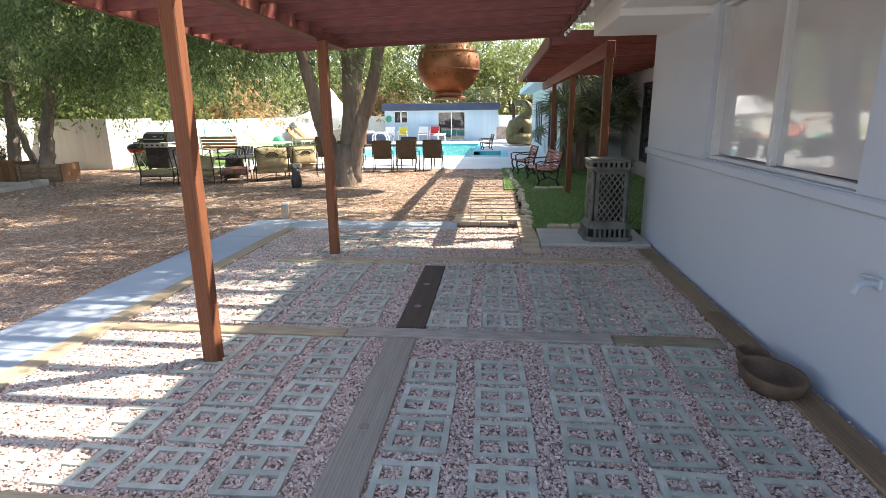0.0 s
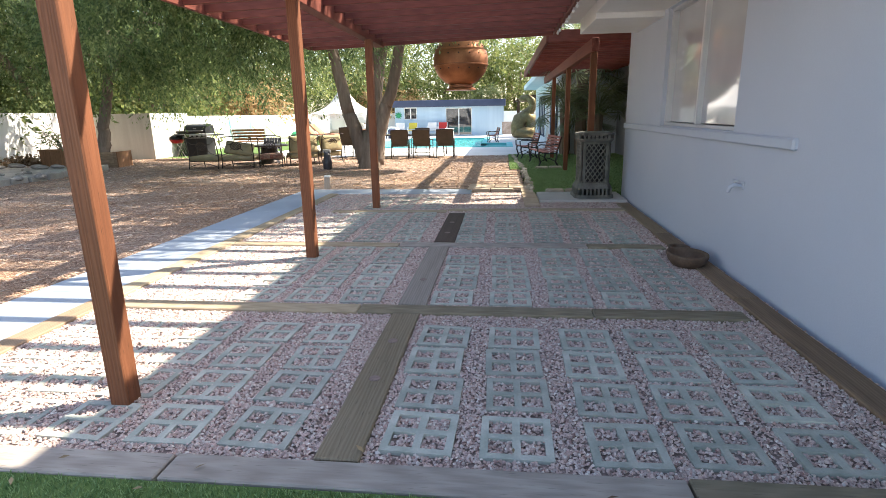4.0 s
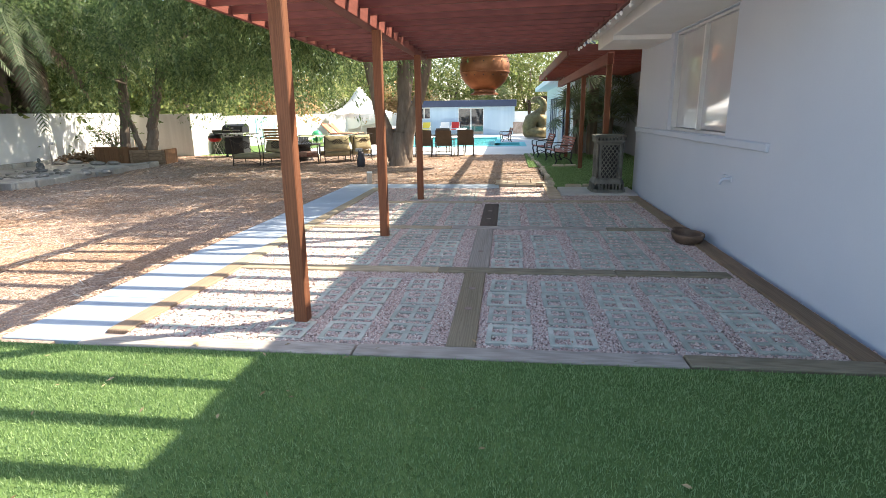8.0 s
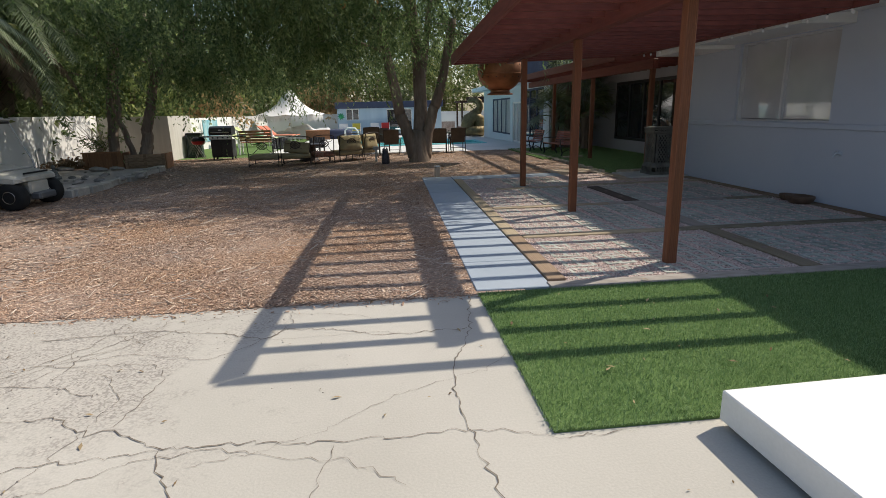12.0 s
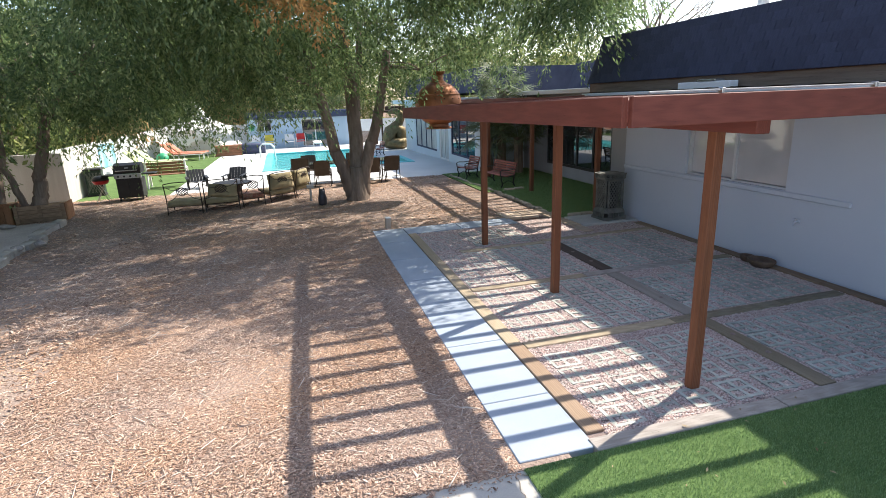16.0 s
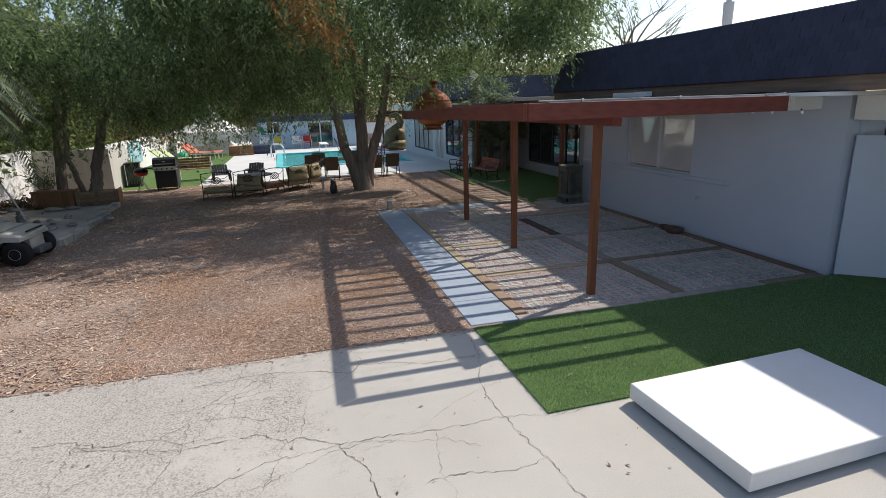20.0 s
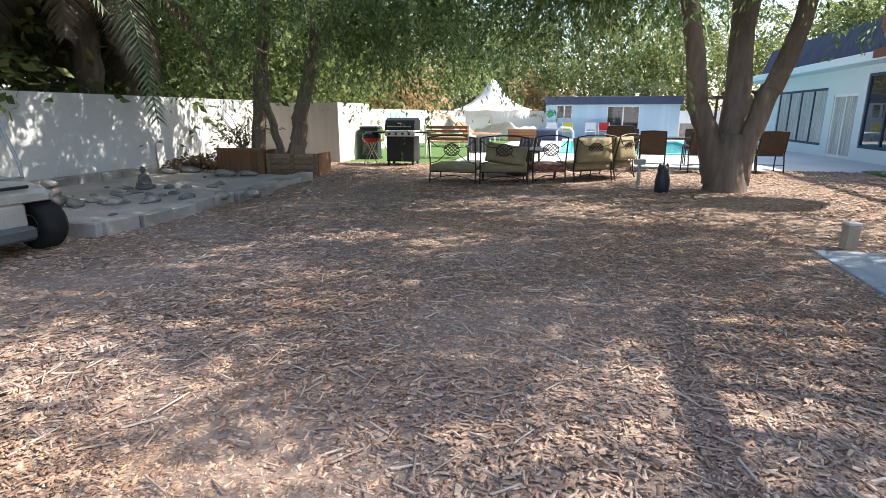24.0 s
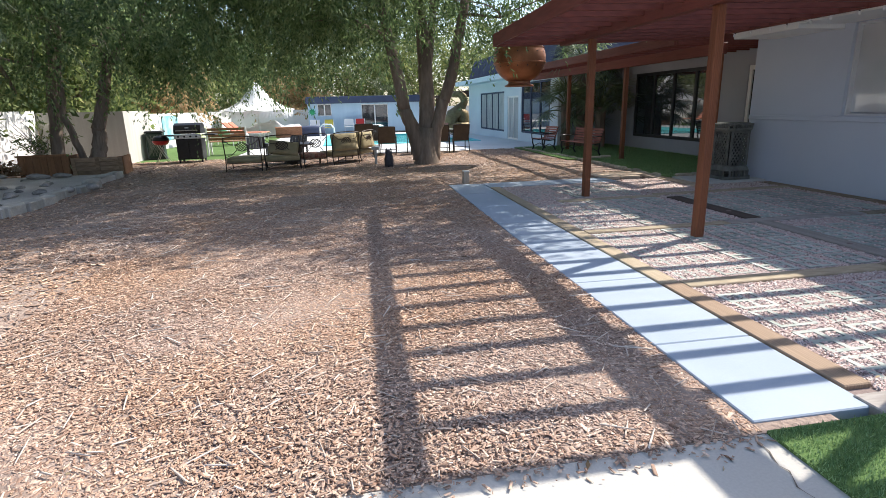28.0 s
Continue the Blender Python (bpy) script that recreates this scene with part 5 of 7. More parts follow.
front_wall(bm, 0, 7.1, 0, 1.85, [(0.6, 1.45, 1.08, 1.86 - 0.02), (3.35, 5.05, 0.02, 1.78)])
part("front_wall", bm, PHW, PH)
part("side_wall", boxed(0, 0.15, 0.15, 1.9, 0, 1.85, 0), PHW, PH)
part("side_wall", boxed(6.95, 7.1, 0.15, 1.9, 0, 1.85, 0), PHW, PH)
part("roof", boxed(-0.12, 7.22, -0.18, 1.95, 1.85, 2.28, 0.02), NAVY, PH)
for x0, x1, z0, z1, n, nm in ((0.6, 1.45, 1.08, 1.84, 2, "window"), (3.35, 5.05, 0.02, 1.78, 2, "sliding_door")):
    w = part(nm, boxed(x0, x1, 0.09, 0.12, z0, z1, 0), GLASS, PH)
    for k in range(n + 1):
        x = x0 + (x1 - x0) * k / n
        part("frame", boxed(x - 0.035, x + 0.035, 0.03, 0.088, z0, z1, 0.004), WHITE, w)
    part("frame", boxed(x0, x1, 0.03, 0.088, z1 - 0.06, z1, 0.004), WHITE, w)
    part("frame", boxed(x0, x1, 0.03, 0.088, z0, z0 + 0.05, 0.004), WHITE, w)
GREEN_PAINT = surface("green_ornament", (0.03, 0.30, 0.14), (0.06, 0.42, 0.2), 4, 40, 0.5)
orn = thing("wall_ornament", "green metal flower ornament on the pool house wall", "ornament", pose(-6.85, 33.97, GZ + 1.35))
for k in range(9):
    a = 2 * math.pi * k / 9
    part("petal", tubed([(0, 0, 0), (0.12 * math.cos(a), -0.03, 0.12 * math.sin(a)), (0.24 * math.cos(a + 0.4), -0.01, 0.24 * math.sin(a + 0.4))], [0.02, 0.045, 0.012], 6), GREEN_PAINT, orn)
part("hub", lathed([(0.06, -0.02), (0.06, 0.02)], 12), GREEN_PAINT, orn)

PLASTIC = {"white": WHITE, "yellow": surface("yellow_fabric", (0.60, 0.50, 0.06), (0.68, 0.58, 0.1), 3, 60, 0.7), "red": surface("red_fabric", (0.50, 0.03, 0.03), (0.58, 0.05, 0.04), 3, 60, 0.7)}
for x, c in ((-6.7, "white"), (-5.85, "yellow"), (-4.6, "white"), (-3.9, "red")):
    q = thing("folding_chair", f"{c} folding chair with a white frame by the pool house", "chair", pose(x, 33.3, GZ, 0, 0, 180), "folding chairs by the pool house")
    part("seat", boxed(-0.26, 0.26, -0.22, 0.25, 0.4, 0.43, 0.008), PLASTIC[c], q)
    part("backrest", boxed(-0.26, 0.26, -0.015, 0.015, 0.05, 0.45, 0.008, pose(0, -0.23, 0.44, 12, 0, 0)), PLASTIC[c], q)
    for s in (-1, 1):
        part("leg", tubed([(0.28 * s, 0.26, 0), (0.28 * s, -0.22, 0.44), (0.28 * s, -0.32, 0.88)], 0.016, 6), WHITE, q)
        part("leg", tubed([(0.28 * s, -0.28, 0), (0.28 * s, 0.2, 0.42), (0.28 * s, 0.24, 0.6), (0.28 * s, -0.26, 0.62)], 0.016, 6), WHITE, q)
rail = thing("pool_ladder", "white pool ladder rails at the water edge", "ladder", pose(-5.75, 26.8, fall(27)))
for y in (-0.3, 0.3):
    part("rail", tubed([(-0.45, y, 0), (-0.45, y, 0.55), (-0.3, y, 0.7), (0.1, y, 0.68), (0.25, y, 0.5), (0.3, y, -0.3)], 0.035, 8), WHITE, rail)
board = thing("diving_board", "white diving board on a curved stand", "diving board", pose(-3.1, 29.6, fall(29.6)))
part("plank", boxed(-0.24, 0.24, -1.8, 0.4, 0.5, 0.55, 0.015), WHITE, board)
for s in (-1, 1):
    part("stand", tubed([(0.2 * s, 0.35, 0), (0.2 * s, 0.2, 0.35), (0.2 * s, -0.2, 0.5), (0.2 * s, -0.6, 0.49)], 0.03, 7), WHITE, board)

# fringed canopy over covered goods
FABRIC = surface("white_canopy_fabric", (0.74, 0.73, 0.72), (0.82, 0.81, 0.80), 2, 40, 0.9, bump=0.3, grain=0.1)
tent = thing("fringed_canopy", "white fringed pagoda canopy with a drooping brim", "canopy", pose(-9.8, 31.5, fall(31.5)))
bm = bmesh.new()
prof = [(0.10, 3.1), (0.30, 2.85), (0.52, 2.52), (0.80, 2.18), (1.15, 1.9), (1.55, 1.68), (2.0, 1.54)]
n = 48
rings = [[bm.verts.new((r * (1 + 0.03 * (k % 6 == 0) * r) * math.cos(2 * math.pi * k / n), r * (1 + 0.03 * (k % 6 == 0) * r) * math.sin(2 * math.pi * k / n), z + 0.07 * r * abs(math.sin(math.pi * k / 6)) * -0.6)) for k in range(n)] for r, z in prof]
for a, b in zip(rings, rings[1:]):
    for k in range(n):
        bm.faces.new((a[k], a[(k + 1) % n], b[(k + 1) % n], b[k]))
bm.faces.new(rings[0])
part("canopy", bm, FABRIC, tent, smooth=True)
bm = bmesh.new()
for k in range(170):
    a = 2 * math.pi * k / 170
    r, ln = 1.98, random.uniform(0.14, 0.42)
    z = 1.52 - 0.085 * abs(math.sin(a * 4))
    d = Vector((-math.sin(a), math.cos(a), 0)) * 0.03
    p = Vector((r * math.cos(a), r * math.sin(a), z))
    q = [bm.verts.new(v) for v in (p - d, p + d, p + d * 0.3 - Vector((0, 0, ln)), p - d * 0.6 - Vector((0, 0, ln * 0.9)))]
    bm.faces.new(q)
part("fringe", bm, FABRIC, tent)
part("pole", tubed([(0, 0, 0), (0, 0, 3.1)], 0.035, 8), WHITE, tent)
heap = bmesh.new()
sheet(heap, -1.9, 1.9, -0.9, 0.9, lambda x, y: max(0.02, (0.55 + 0.4 * noise.noise((x * 1.3, y * 1.5, 3.1)) + 0.3 * max(0, 1 - abs(x + 0.3))) * min(1, 3.5 * (1.9 - abs(x)), 5 * (0.9 - abs(y)))), 0.12)
o = part("dust_sheet", heap, FABRIC, smooth=True)
o.location = (-9.2, 32.6, fall(32.6))
tagged(o, "garden furniture heaped under white cloth sheets", "cover")
crate = thing("wooden_crate", "plain wooden crate on the pool deck", "crate", pose(-8.0, 29.6, fall(29.6), 0, 0, 6))
for k in range(4):
    part("slat", boxed(-0.7, 0.7, -0.32, -0.29, 0.02 + 0.13 * k, 0.13 + 0.13 * k, 0.004), ORANGE, crate)
part("body", boxed(-0.69, 0.69, -0.288, 0.32, 0.0, 0.54, 0.006), ORANGE, crate)
part("top", boxed(-0.72, 0.72, -0.34, 0.34, 0.54, 0.57, 0.006), ORANGE, crate)
navy = thing("covered_lounger", "low daybed under a dark navy cover", "lounger", pose(-6.9, 30.4, fall(30.4)))
part("cover", cushion(1.7, 0.9, 0.5, 0.1), NAVY, navy, smooth=True)
part("skirt", boxed(-0.84, 0.84, -0.44, 0.44, 0, 0.3, 0.02), NAVY, navy)

STRIPES = {"green": surface("lime_canvas", (0.40, 0.50, 0.16), (0.62, 0.62, 0.44), 9, 60, 0.8, stretch=(0.1, 1, 0.1)), "red": surface("red_canvas", (0.52, 0.10, 0.05), (0.62, 0.30, 0.20), 9, 60, 0.8, stretch=(0.1, 1, 0.1))}


def lounger(x, y, c, a):
    s = thing("sun_lounger", f"{'pale green and white' if c == 'green' else 'red and orange striped'} sun lounger with a raised back", "lounger", pose(x, y, fall(y), 0, 0, a), "sun loungers by the wall")
    part("mattress", boxed(-0.25, 1.15, -0.3, 0.3, 0.34, 0.40, 0.015), STRIPES[c], s)
    part("backrest", boxed(-0.8, 0.0, -0.3, 0.3, 0.0, 0.06, 0.015, Matrix.Translation((-0.25, 0, 0.35)) @ pose(0, 0, 0, 0, 42, 0)), STRIPES[c], s)
    for q in (-1, 1):
        part("side_rail", tubed([(-0.3, 0.32 * q, 0.33), (1.18, 0.32 * q, 0.33)], 0.02, 6), WHITE, s)
        for px in (-0.2, 1.05):
            part("leg", tubed([(px, 0.32 * q, 0), (px, 0.32 * q, 0.33)], 0.02, 6), WHITE, s)
    part("back_prop", tubed([(-0.75, 0.25, 0.0), (-0.7, 0.25, 0.72)], 0.015, 6), WHITE, s)


for x, y, c, a in ((-10.6, 22.4, "green", -8), (-10.45, 23.5, "green", -8), (-10.2, 27.6, "red", -10), (-10.1, 28.6, "red", -10)):
    lounger(x, y, c, a)
o = part("beach_ball", lathed([(0.3 * math.cos(math.radians(a)), 0.3 + 0.3 * math.sin(math.radians(a))) for a in range(-88, 89, 16)], 20), GREEN_PAINT, smooth=True)
o.location = (-10.6, 25.4, fall(25.4))
tagged(o, "bright green inflated ball on the lawn", "ball")
MURAL = surface("mural_paint", (0.16, 0.42, 0.52), (0.50, 0.66, 0.66), 1.6, 8, 0.8)
o = part("wall_mural", boxed(-12.1, -12.07, 21.4, 23.6, 0.25, 1.2, 0.003), MURAL)
tagged(o, "blue-green painted panel on the white wall", "panel")

# cobra sculpture at the end of the deck
GOLD = surface("gilt_bronze", (0.20, 0.15, 0.075), (0.30, 0.235, 0.12), 5, 26, 0.5, metal=0.5, bump=0.9, depth=0.02, grain=0.5)
bm = bmesh.new()
tube(bm, [(0.44 * math.cos(k), 0.4 * math.sin(k), 0.27 + 0.015 * k) for k in (0.35 * j for j in range(19))], [0.27] * 19, 14)
tube(bm, [(-0.36, -0.12, 0.25), (-0.40, -0.12, 0.62), (-0.28, -0.08, 0.98), (0.02, -0.02, 1.16), (0.28, 0.04, 0.98), (0.34, 0.08, 0.6), (0.3, 0.1, 0.25)], [0.34, 0.36, 0.37, 0.37, 0.36, 0.34, 0.32], 14)
tube(bm, [(0.0, 0.0, 1.2), (0.25, 0.02, 1.42), (0.38, 0.0, 1.66), (0.32, -0.02, 1.92), (0.1, -0.04, 2.06), (-0.16, -0.06, 2.06), (-0.34, -0.07, 1.97)], [0.30, 0.24, 0.2, 0.2, 0.19, 0.15, 0.06], 14)
for k in (-1, 1):
    tube(bm, [(0.33, 0.12 * k, 1.5), (0.36, 0.26 * k, 1.76), (0.22, 0.27 * k, 1.98), (0.0, 0.14 * k, 2.12)], [0.1, 0.14, 0.13, 0.06], 10)
o = part("snake_statue", bm, GOLD, smooth=True)
o.location = (1.1, 27.2, fall(27.2))
tagged(o, "large golden coiled cobra sculpture on the pool deck", "statue")
shelter = thing("timber_shelter", "low dark timber shelter roof behind the sculpture", "shelter", pose(2.3, 31.0, fall(31)))
DARKWOOD = wooden("dark_shelter_wood", (0.06, 0.035, 0.022), (0.10, 0.06, 0.04), 0.8, "x")
part("roof", boxed(-1.6, 1.6, -1.2, 1.2, 2.0, 2.12, 0.02), DARKWOOD, shelter)
part("roof_cap", boxed(-0.9, 0.9, -0.7, 0.7, 2.12, 2.35, 0.02), DARKWOOD, shelter)
for x in (-1.45, 1.45):
    for y in (-1.1, 1.1):
        part("post", boxed(x - 0.05, x + 0.05, y - 0.05, y + 0.05, 0, 2.0, 0.005), DARKWOOD, shelter)
part("counter", boxed(-1.2, 1.2, -0.4, 0.4, 0.0, 0.85, 0.02), SLAB, shelter)
o = part("poster_board", boxed(-0.45, 0.45, -0.02, 0.02, 0.1, 0.85, 0.005), surface("faded_picture", (0.35, 0.26, 0.22), (0.58, 0.48, 0.42), 3, 12, 0.8))
o.location = (0.35, 33.0, fall(33))
tagged(o, "faded picture board leaning at the far wall", "board")
pc = bench("black iron garden chair at the pool edge", 0.5, pose(-0.5, 23.6, fall(23.6), 0, 0, 12))

# bare tree and roof clutter seen above the mansard
bare = thing("bare_tree", "bare grey tree behind the house roof", "tree", pose(10.2, 17.2, 0))
bm = bmesh.new()
limb(bm, (0, 0, 0), (0, 0, 5.0), 0.2, 0.1)
for k in range(16):
    a, h = random.uniform(0, 6.3), random.uniform(3.6, 5.2)
    e = Vector((2.2 * math.cos(a), 2.2 * math.sin(a), h + random.uniform(0.8, 2.6)))
    limb(bm, (0, 0, h), e, 0.05, 0.012, 0.2)
    for j in range(3):
        limb(bm, e * 0.75 + Vector((0, 0, h * 0.25)), e + Vector((random.uniform(-0.9, 0.9), random.uniform(-0.9, 0.9), random.uniform(0, 0.9))), 0.015, 0.004, 0.2, 4, 4)
part("trunk", bm, BARK, bare)
pole = thing("forked_mast", "tall pale forked mast far behind the house", "mast", pose(15.2, 16.7, 0, 0, 0, 45))
part("mast", tubed([(0, 0, -0.2), (0, 0, 5.0), (0, 0, 6.7)], [0.25, 0.21, 0.24], 12), WHITE, pole)
for k in (-1, 1):
    part("prong", tubed([(0.1 * k, 0, 6.5), (0.17 * k, 0, 7.2), (0.36 * k, 0, 9.5)], [0.13, 0.11, 0.09], 9), WHITE, pole)
duct = thing("roof_duct", "white metal duct box on the eave", "duct", pose(0.88, 3.3, 2.48))
part("duct_body", boxed(-0.09, 0.06, -0.5, 0.5, 0, 0.1, 0.01), WHITE, duct)
part("duct_cap", boxed(-0.1, 0.07, -0.25, 0.1, 0.1, 0.13, 0.01), STEEL, duct)


# ---- west side: rock bed, planters, carts ----
ROCKBED = surface("pale_rock_bed", (0.42, 0.38, 0.35), (0.58, 0.54, 0.50), 1.2, 30, 0.95, bump=0.8, depth=0.015, grain=0.4)
bm = bmesh.new()
box(bm, -13.0, -9.92, 6.2, 10.6, -0.1, 0.10)
setting("rock_bed", bm, ROCKBED, "raised bed of pale crushed rock by the wall", "rock bed")
BLOCK = surface("kerb_block", (0.36, 0.33, 0.29), (0.52, 0.49, 0.44), 3, 50, 0.95, bump=0.6, grain=0.3, jitter=0.2)
kerb = thing("block_kerb", "kerb of rough concrete blocks round the rock bed", "kerb")
for k in range(11):
    y = 6.15 + 0.42 * k
    part("block", boxed(-0.1, 0.1, 0, 0.40, -0.05, 0.14 + random.uniform(-0.015, 0.015), 0.015, pose(-9.82 + 0.05 * math.sin(k * 1.3) - (0.02 * k if k > 6 else 0), y, 0, 0, 0, random.uniform(-3, 3))), BLOCK, kerb)
for k in range(7):
    part("block", boxed(0, 0.40, -0.1, 0.1, -0.05, 0.14, 0.015, pose(-12.7 + 0.42 * k, 6.17, 0, 0, 0, random.uniform(-3, 3))), BLOCK, kerb)
for k in range(10):
    part("block", boxed(-0.1, 0.1, 0, 0.40, 0.08, 0.22, 0.015, pose(-12.85, 6.2 + 0.42 * k, 0)), BLOCK, kerb)
PL_A = wooden("planter_brown", (0.20, 0.10, 0.05), (0.32, 0.17, 0.09), 0.8, "z")
PL_B = wooden("planter_pallet", (0.24, 0.16, 0.10), (0.38, 0.27, 0.18), 0.85, "x")
plA = thing("planter_box", "brown upright-board wooden planter box", "planter", pose(-12.08, 11.14, 0, 0, 0, 5))
for k in range(7):
    part("board", boxed(0.137 * k, 0.137 * k + 0.131, -0.02, 0.02, 0, 0.47, 0.004), PL_A, plA)
part("rim", boxed(-0.03, 0.97, -0.04, 0.06, 0.47, 0.51, 0.004), PL_A, plA)
part("side", boxed(-0.02, 0.02, 0.02, 0.95, 0, 0.47, 0.004), PL_A, plA)
part("side", boxed(0.92, 0.96, 0.02, 0.95, 0, 0.47, 0.004), PL_A, plA)
part("soil", boxed(0.02, 0.92, 0.02, 0.95, 0, 0.42, 0), DIRT, plA)
plB = thing("planter_box", "pallet-wood planter box with horizontal boards", "planter", pose(-11.10, 11.27, 0, 0, 0, 5))
for k in range(4):
    part("board", boxed(0.04, 1.0, -0.02, 0.0, 0.02 + 0.1 * k, 0.11 + 0.1 * k, 0.004), PL_B, plB)
for x in (0.0, 0.47, 0.93):
    part("batten", boxed(x, x + 0.08, -0.045, -0.021, 0, 0.42, 0.004), PL_B, plB)
part("side", boxed(1.005, 1.035, -0.02, 0.62, 0, 0.42, 0.004), PL_A, plB)
part("soil", boxed(0.0, 1.0, 0.005, 0.62, 0, 0.37, 0), DIRT, plB)

v, f = leaf_cloud([(-11.75, 11.5, 0.75), (-11.9, 11.6, 0.6)], 12, 14, 0.55, 0.15, 0.12, 0.12, 0.15, 1.2)
shrub = thing("planter_shrub", "dry twiggy shrub in the planter box", "shrub", pose(-11.85, 11.65, 0.42))
bm = bmesh.new()
for k in range(14):
    a = random.uniform(0, 6.3)
    limb(bm, (0, 0, 0), (0.5 * math.cos(a), 0.4 * math.sin(a), random.uniform(0.35, 0.8)), 0.014, 0.004, 0.2, 4, 4)
part("stems", bm, STUB, shrub)
soup("leaves", v - np.array([-11.85, 11.65, 0.42]), f, LEAF_DARK, shrub)

ROCK = surface("grey_rock", (0.22, 0.205, 0.19), (0.40, 0.37, 0.34), 6, 40, 0.95, bump=0.8, depth=0.01, grain=0.4, jitter=0.4)


def rock(r):
    bm = bmesh.new()
    bmesh.ops.create_icosphere(bm, subdivisions=2, radius=r)
    o = Vector((random.uniform(0, 50), 0, 0))
    for v in bm.verts:
        v.co *= 1 + 0.35 * noise.noise(v.co / r * 0.9 + o)
        v.co.z *= 0.6
    return bm


rocks = []
for i in range(6):
    q = part("rock", rock(0.1), ROCK)
    rocks.append(tagged(q, "rough grey rock on the rock bed", "rock", "rocks on the bed"))
    q.location = (-11.0 + 0.3 * i, 7.0 + 0.25 * i, 0.13)
for i in range(54):
    q = rocks[i % 6].copy()
    scene.collection.objects.link(q)
    q.location = (-11.2 + random.gauss(0, 0.55), random.gauss(7.6, 0.8), 0.115)
    k = random.uniform(0.25, 0.85)
    q.scale = (k * random.uniform(0.8, 1.5), k, k * random.uniform(0.6, 1))
    q.rotation_euler.z = random.uniform(0, 6.3)
for x, y, k in ((-11.3, 10.2, 1.6), (-10.9, 10.3, 1.3), (-12.3, 10.6, 1.6), (-12.5, 10.3, 1.2)):
    q = rocks[0].copy()
    scene.collection.objects.link(q)
    q.location, q.scale = (x, y, 0.14), (k * 1.4, k, k * 0.7)
    tagged(q, "pale flat rock beside the planter", "rock")
STONE = surface("grey_statue_stone", (0.13, 0.13, 0.125), (0.22, 0.22, 0.21), 5, 60, 0.9, bump=0.4, grain=0.3)
bm = bmesh.new()
lathe(bm, [(0.16, 0.0), (0.2, 0.03), (0.19, 0.08), (0.12, 0.12), (0.1, 0.2), (0.115, 0.28), (0.09, 0.33), (0.035, 0.36), (0.035, 0.375), (0.06, 0.40), (0.065, 0.45), (0.045, 0.49), (0.02, 0.52), (0.001, 0.53)], 20)
for s in (-1, 1):
    tube(bm, [(0.1 * s, 0, 0.31), (0.14 * s, 0.02, 0.2), (0.09 * s, 0.1, 0.13), (0.0, 0.14, 0.13)], [0.035, 0.034, 0.03, 0.022], 8)
    tube(bm, [(0.05 * s, 0.06, 0.05), (0.2 * s, 0.09, 0.05), (0.08 * s, 0.17, 0.05)], [0.05, 0.05, 0.035], 8)
o = part("buddha_statue", bm, STONE, smooth=True)
o.matrix_world = pose(-11.35, 8.45, 0.10, 0, 0, -100) @ Matrix.Diagonal((0.6, 0.6, 0.62, 1))
tagged(o, "small grey seated stone figure on the rock bed", "statue")
cairn = thing("stone_cairn", "small cairn of stacked flat stones", "cairn", pose(-11.2, 6.9, 0.10))
for k, r in enumerate((0.14, 0.11, 0.08)):
    q = part("stone", rock(r), ROCK, cairn)
    q.location.z = 0.06 + 0.11 * k

# both cart paints are darkened to hold the palm shade over the carts
CART_W = surface("cream_cart_shaded", (0.40, 0.385, 0.33), (0.54, 0.52, 0.46), 3, 60, 0.45, bump=0.05, grain=0.25)
CART_Y = surface("yellowed_cart_shaded", (0.20, 0.19, 0.105), (0.31, 0.29, 0.175), 3, 60, 0.45, bump=0.05, grain=0.25)
FRAME_GREY = surface("dull_grey_tube", (0.34, 0.34, 0.33), (0.44, 0.44, 0.43), 5, 60, 0.5, metal=0.3, bump=0.05)
BUMPER = surface("grey_plastic", (0.10, 0.105, 0.11), (0.15, 0.155, 0.16), 5, 60, 0.6, bump=0.1)
RUBBER = surface("tyre_rubber", (0.014, 0.014, 0.014), (0.022, 0.022, 0.022), 8, 60, 0.85, bump=0.4)
SEAT = surface("cream_vinyl", (0.55, 0.53, 0.46), (0.64, 0.62, 0.56), 4, 80, 0.5, bump=0.15)


def loft(bm, sections):
    """Skins closed sections of (x, half-width, low z, high z), rounded at the top."""
    rings = []
    for x, w, lo, hi in sections:
        h = hi - lo
        ring = [(-w, lo), (-w, lo + h * 0.6), (-w * 0.9, lo + h * 0.88), (-w * 0.6, hi), (w * 0.6, hi), (w * 0.9, lo + h * 0.88), (w, lo + h * 0.6), (w, lo)]
        rings.append([bm.verts.new((x, y, z)) for y, z in ring])
    for a, b in zip(rings, rings[1:]):
        for k in range(8):
            bm.faces.new((a[k], a[(k + 1) % 8], b[(k + 1) % 8], b[k]))
    bm.faces.new(rings[0])
    bm.faces.new(rings[-1][::-1])


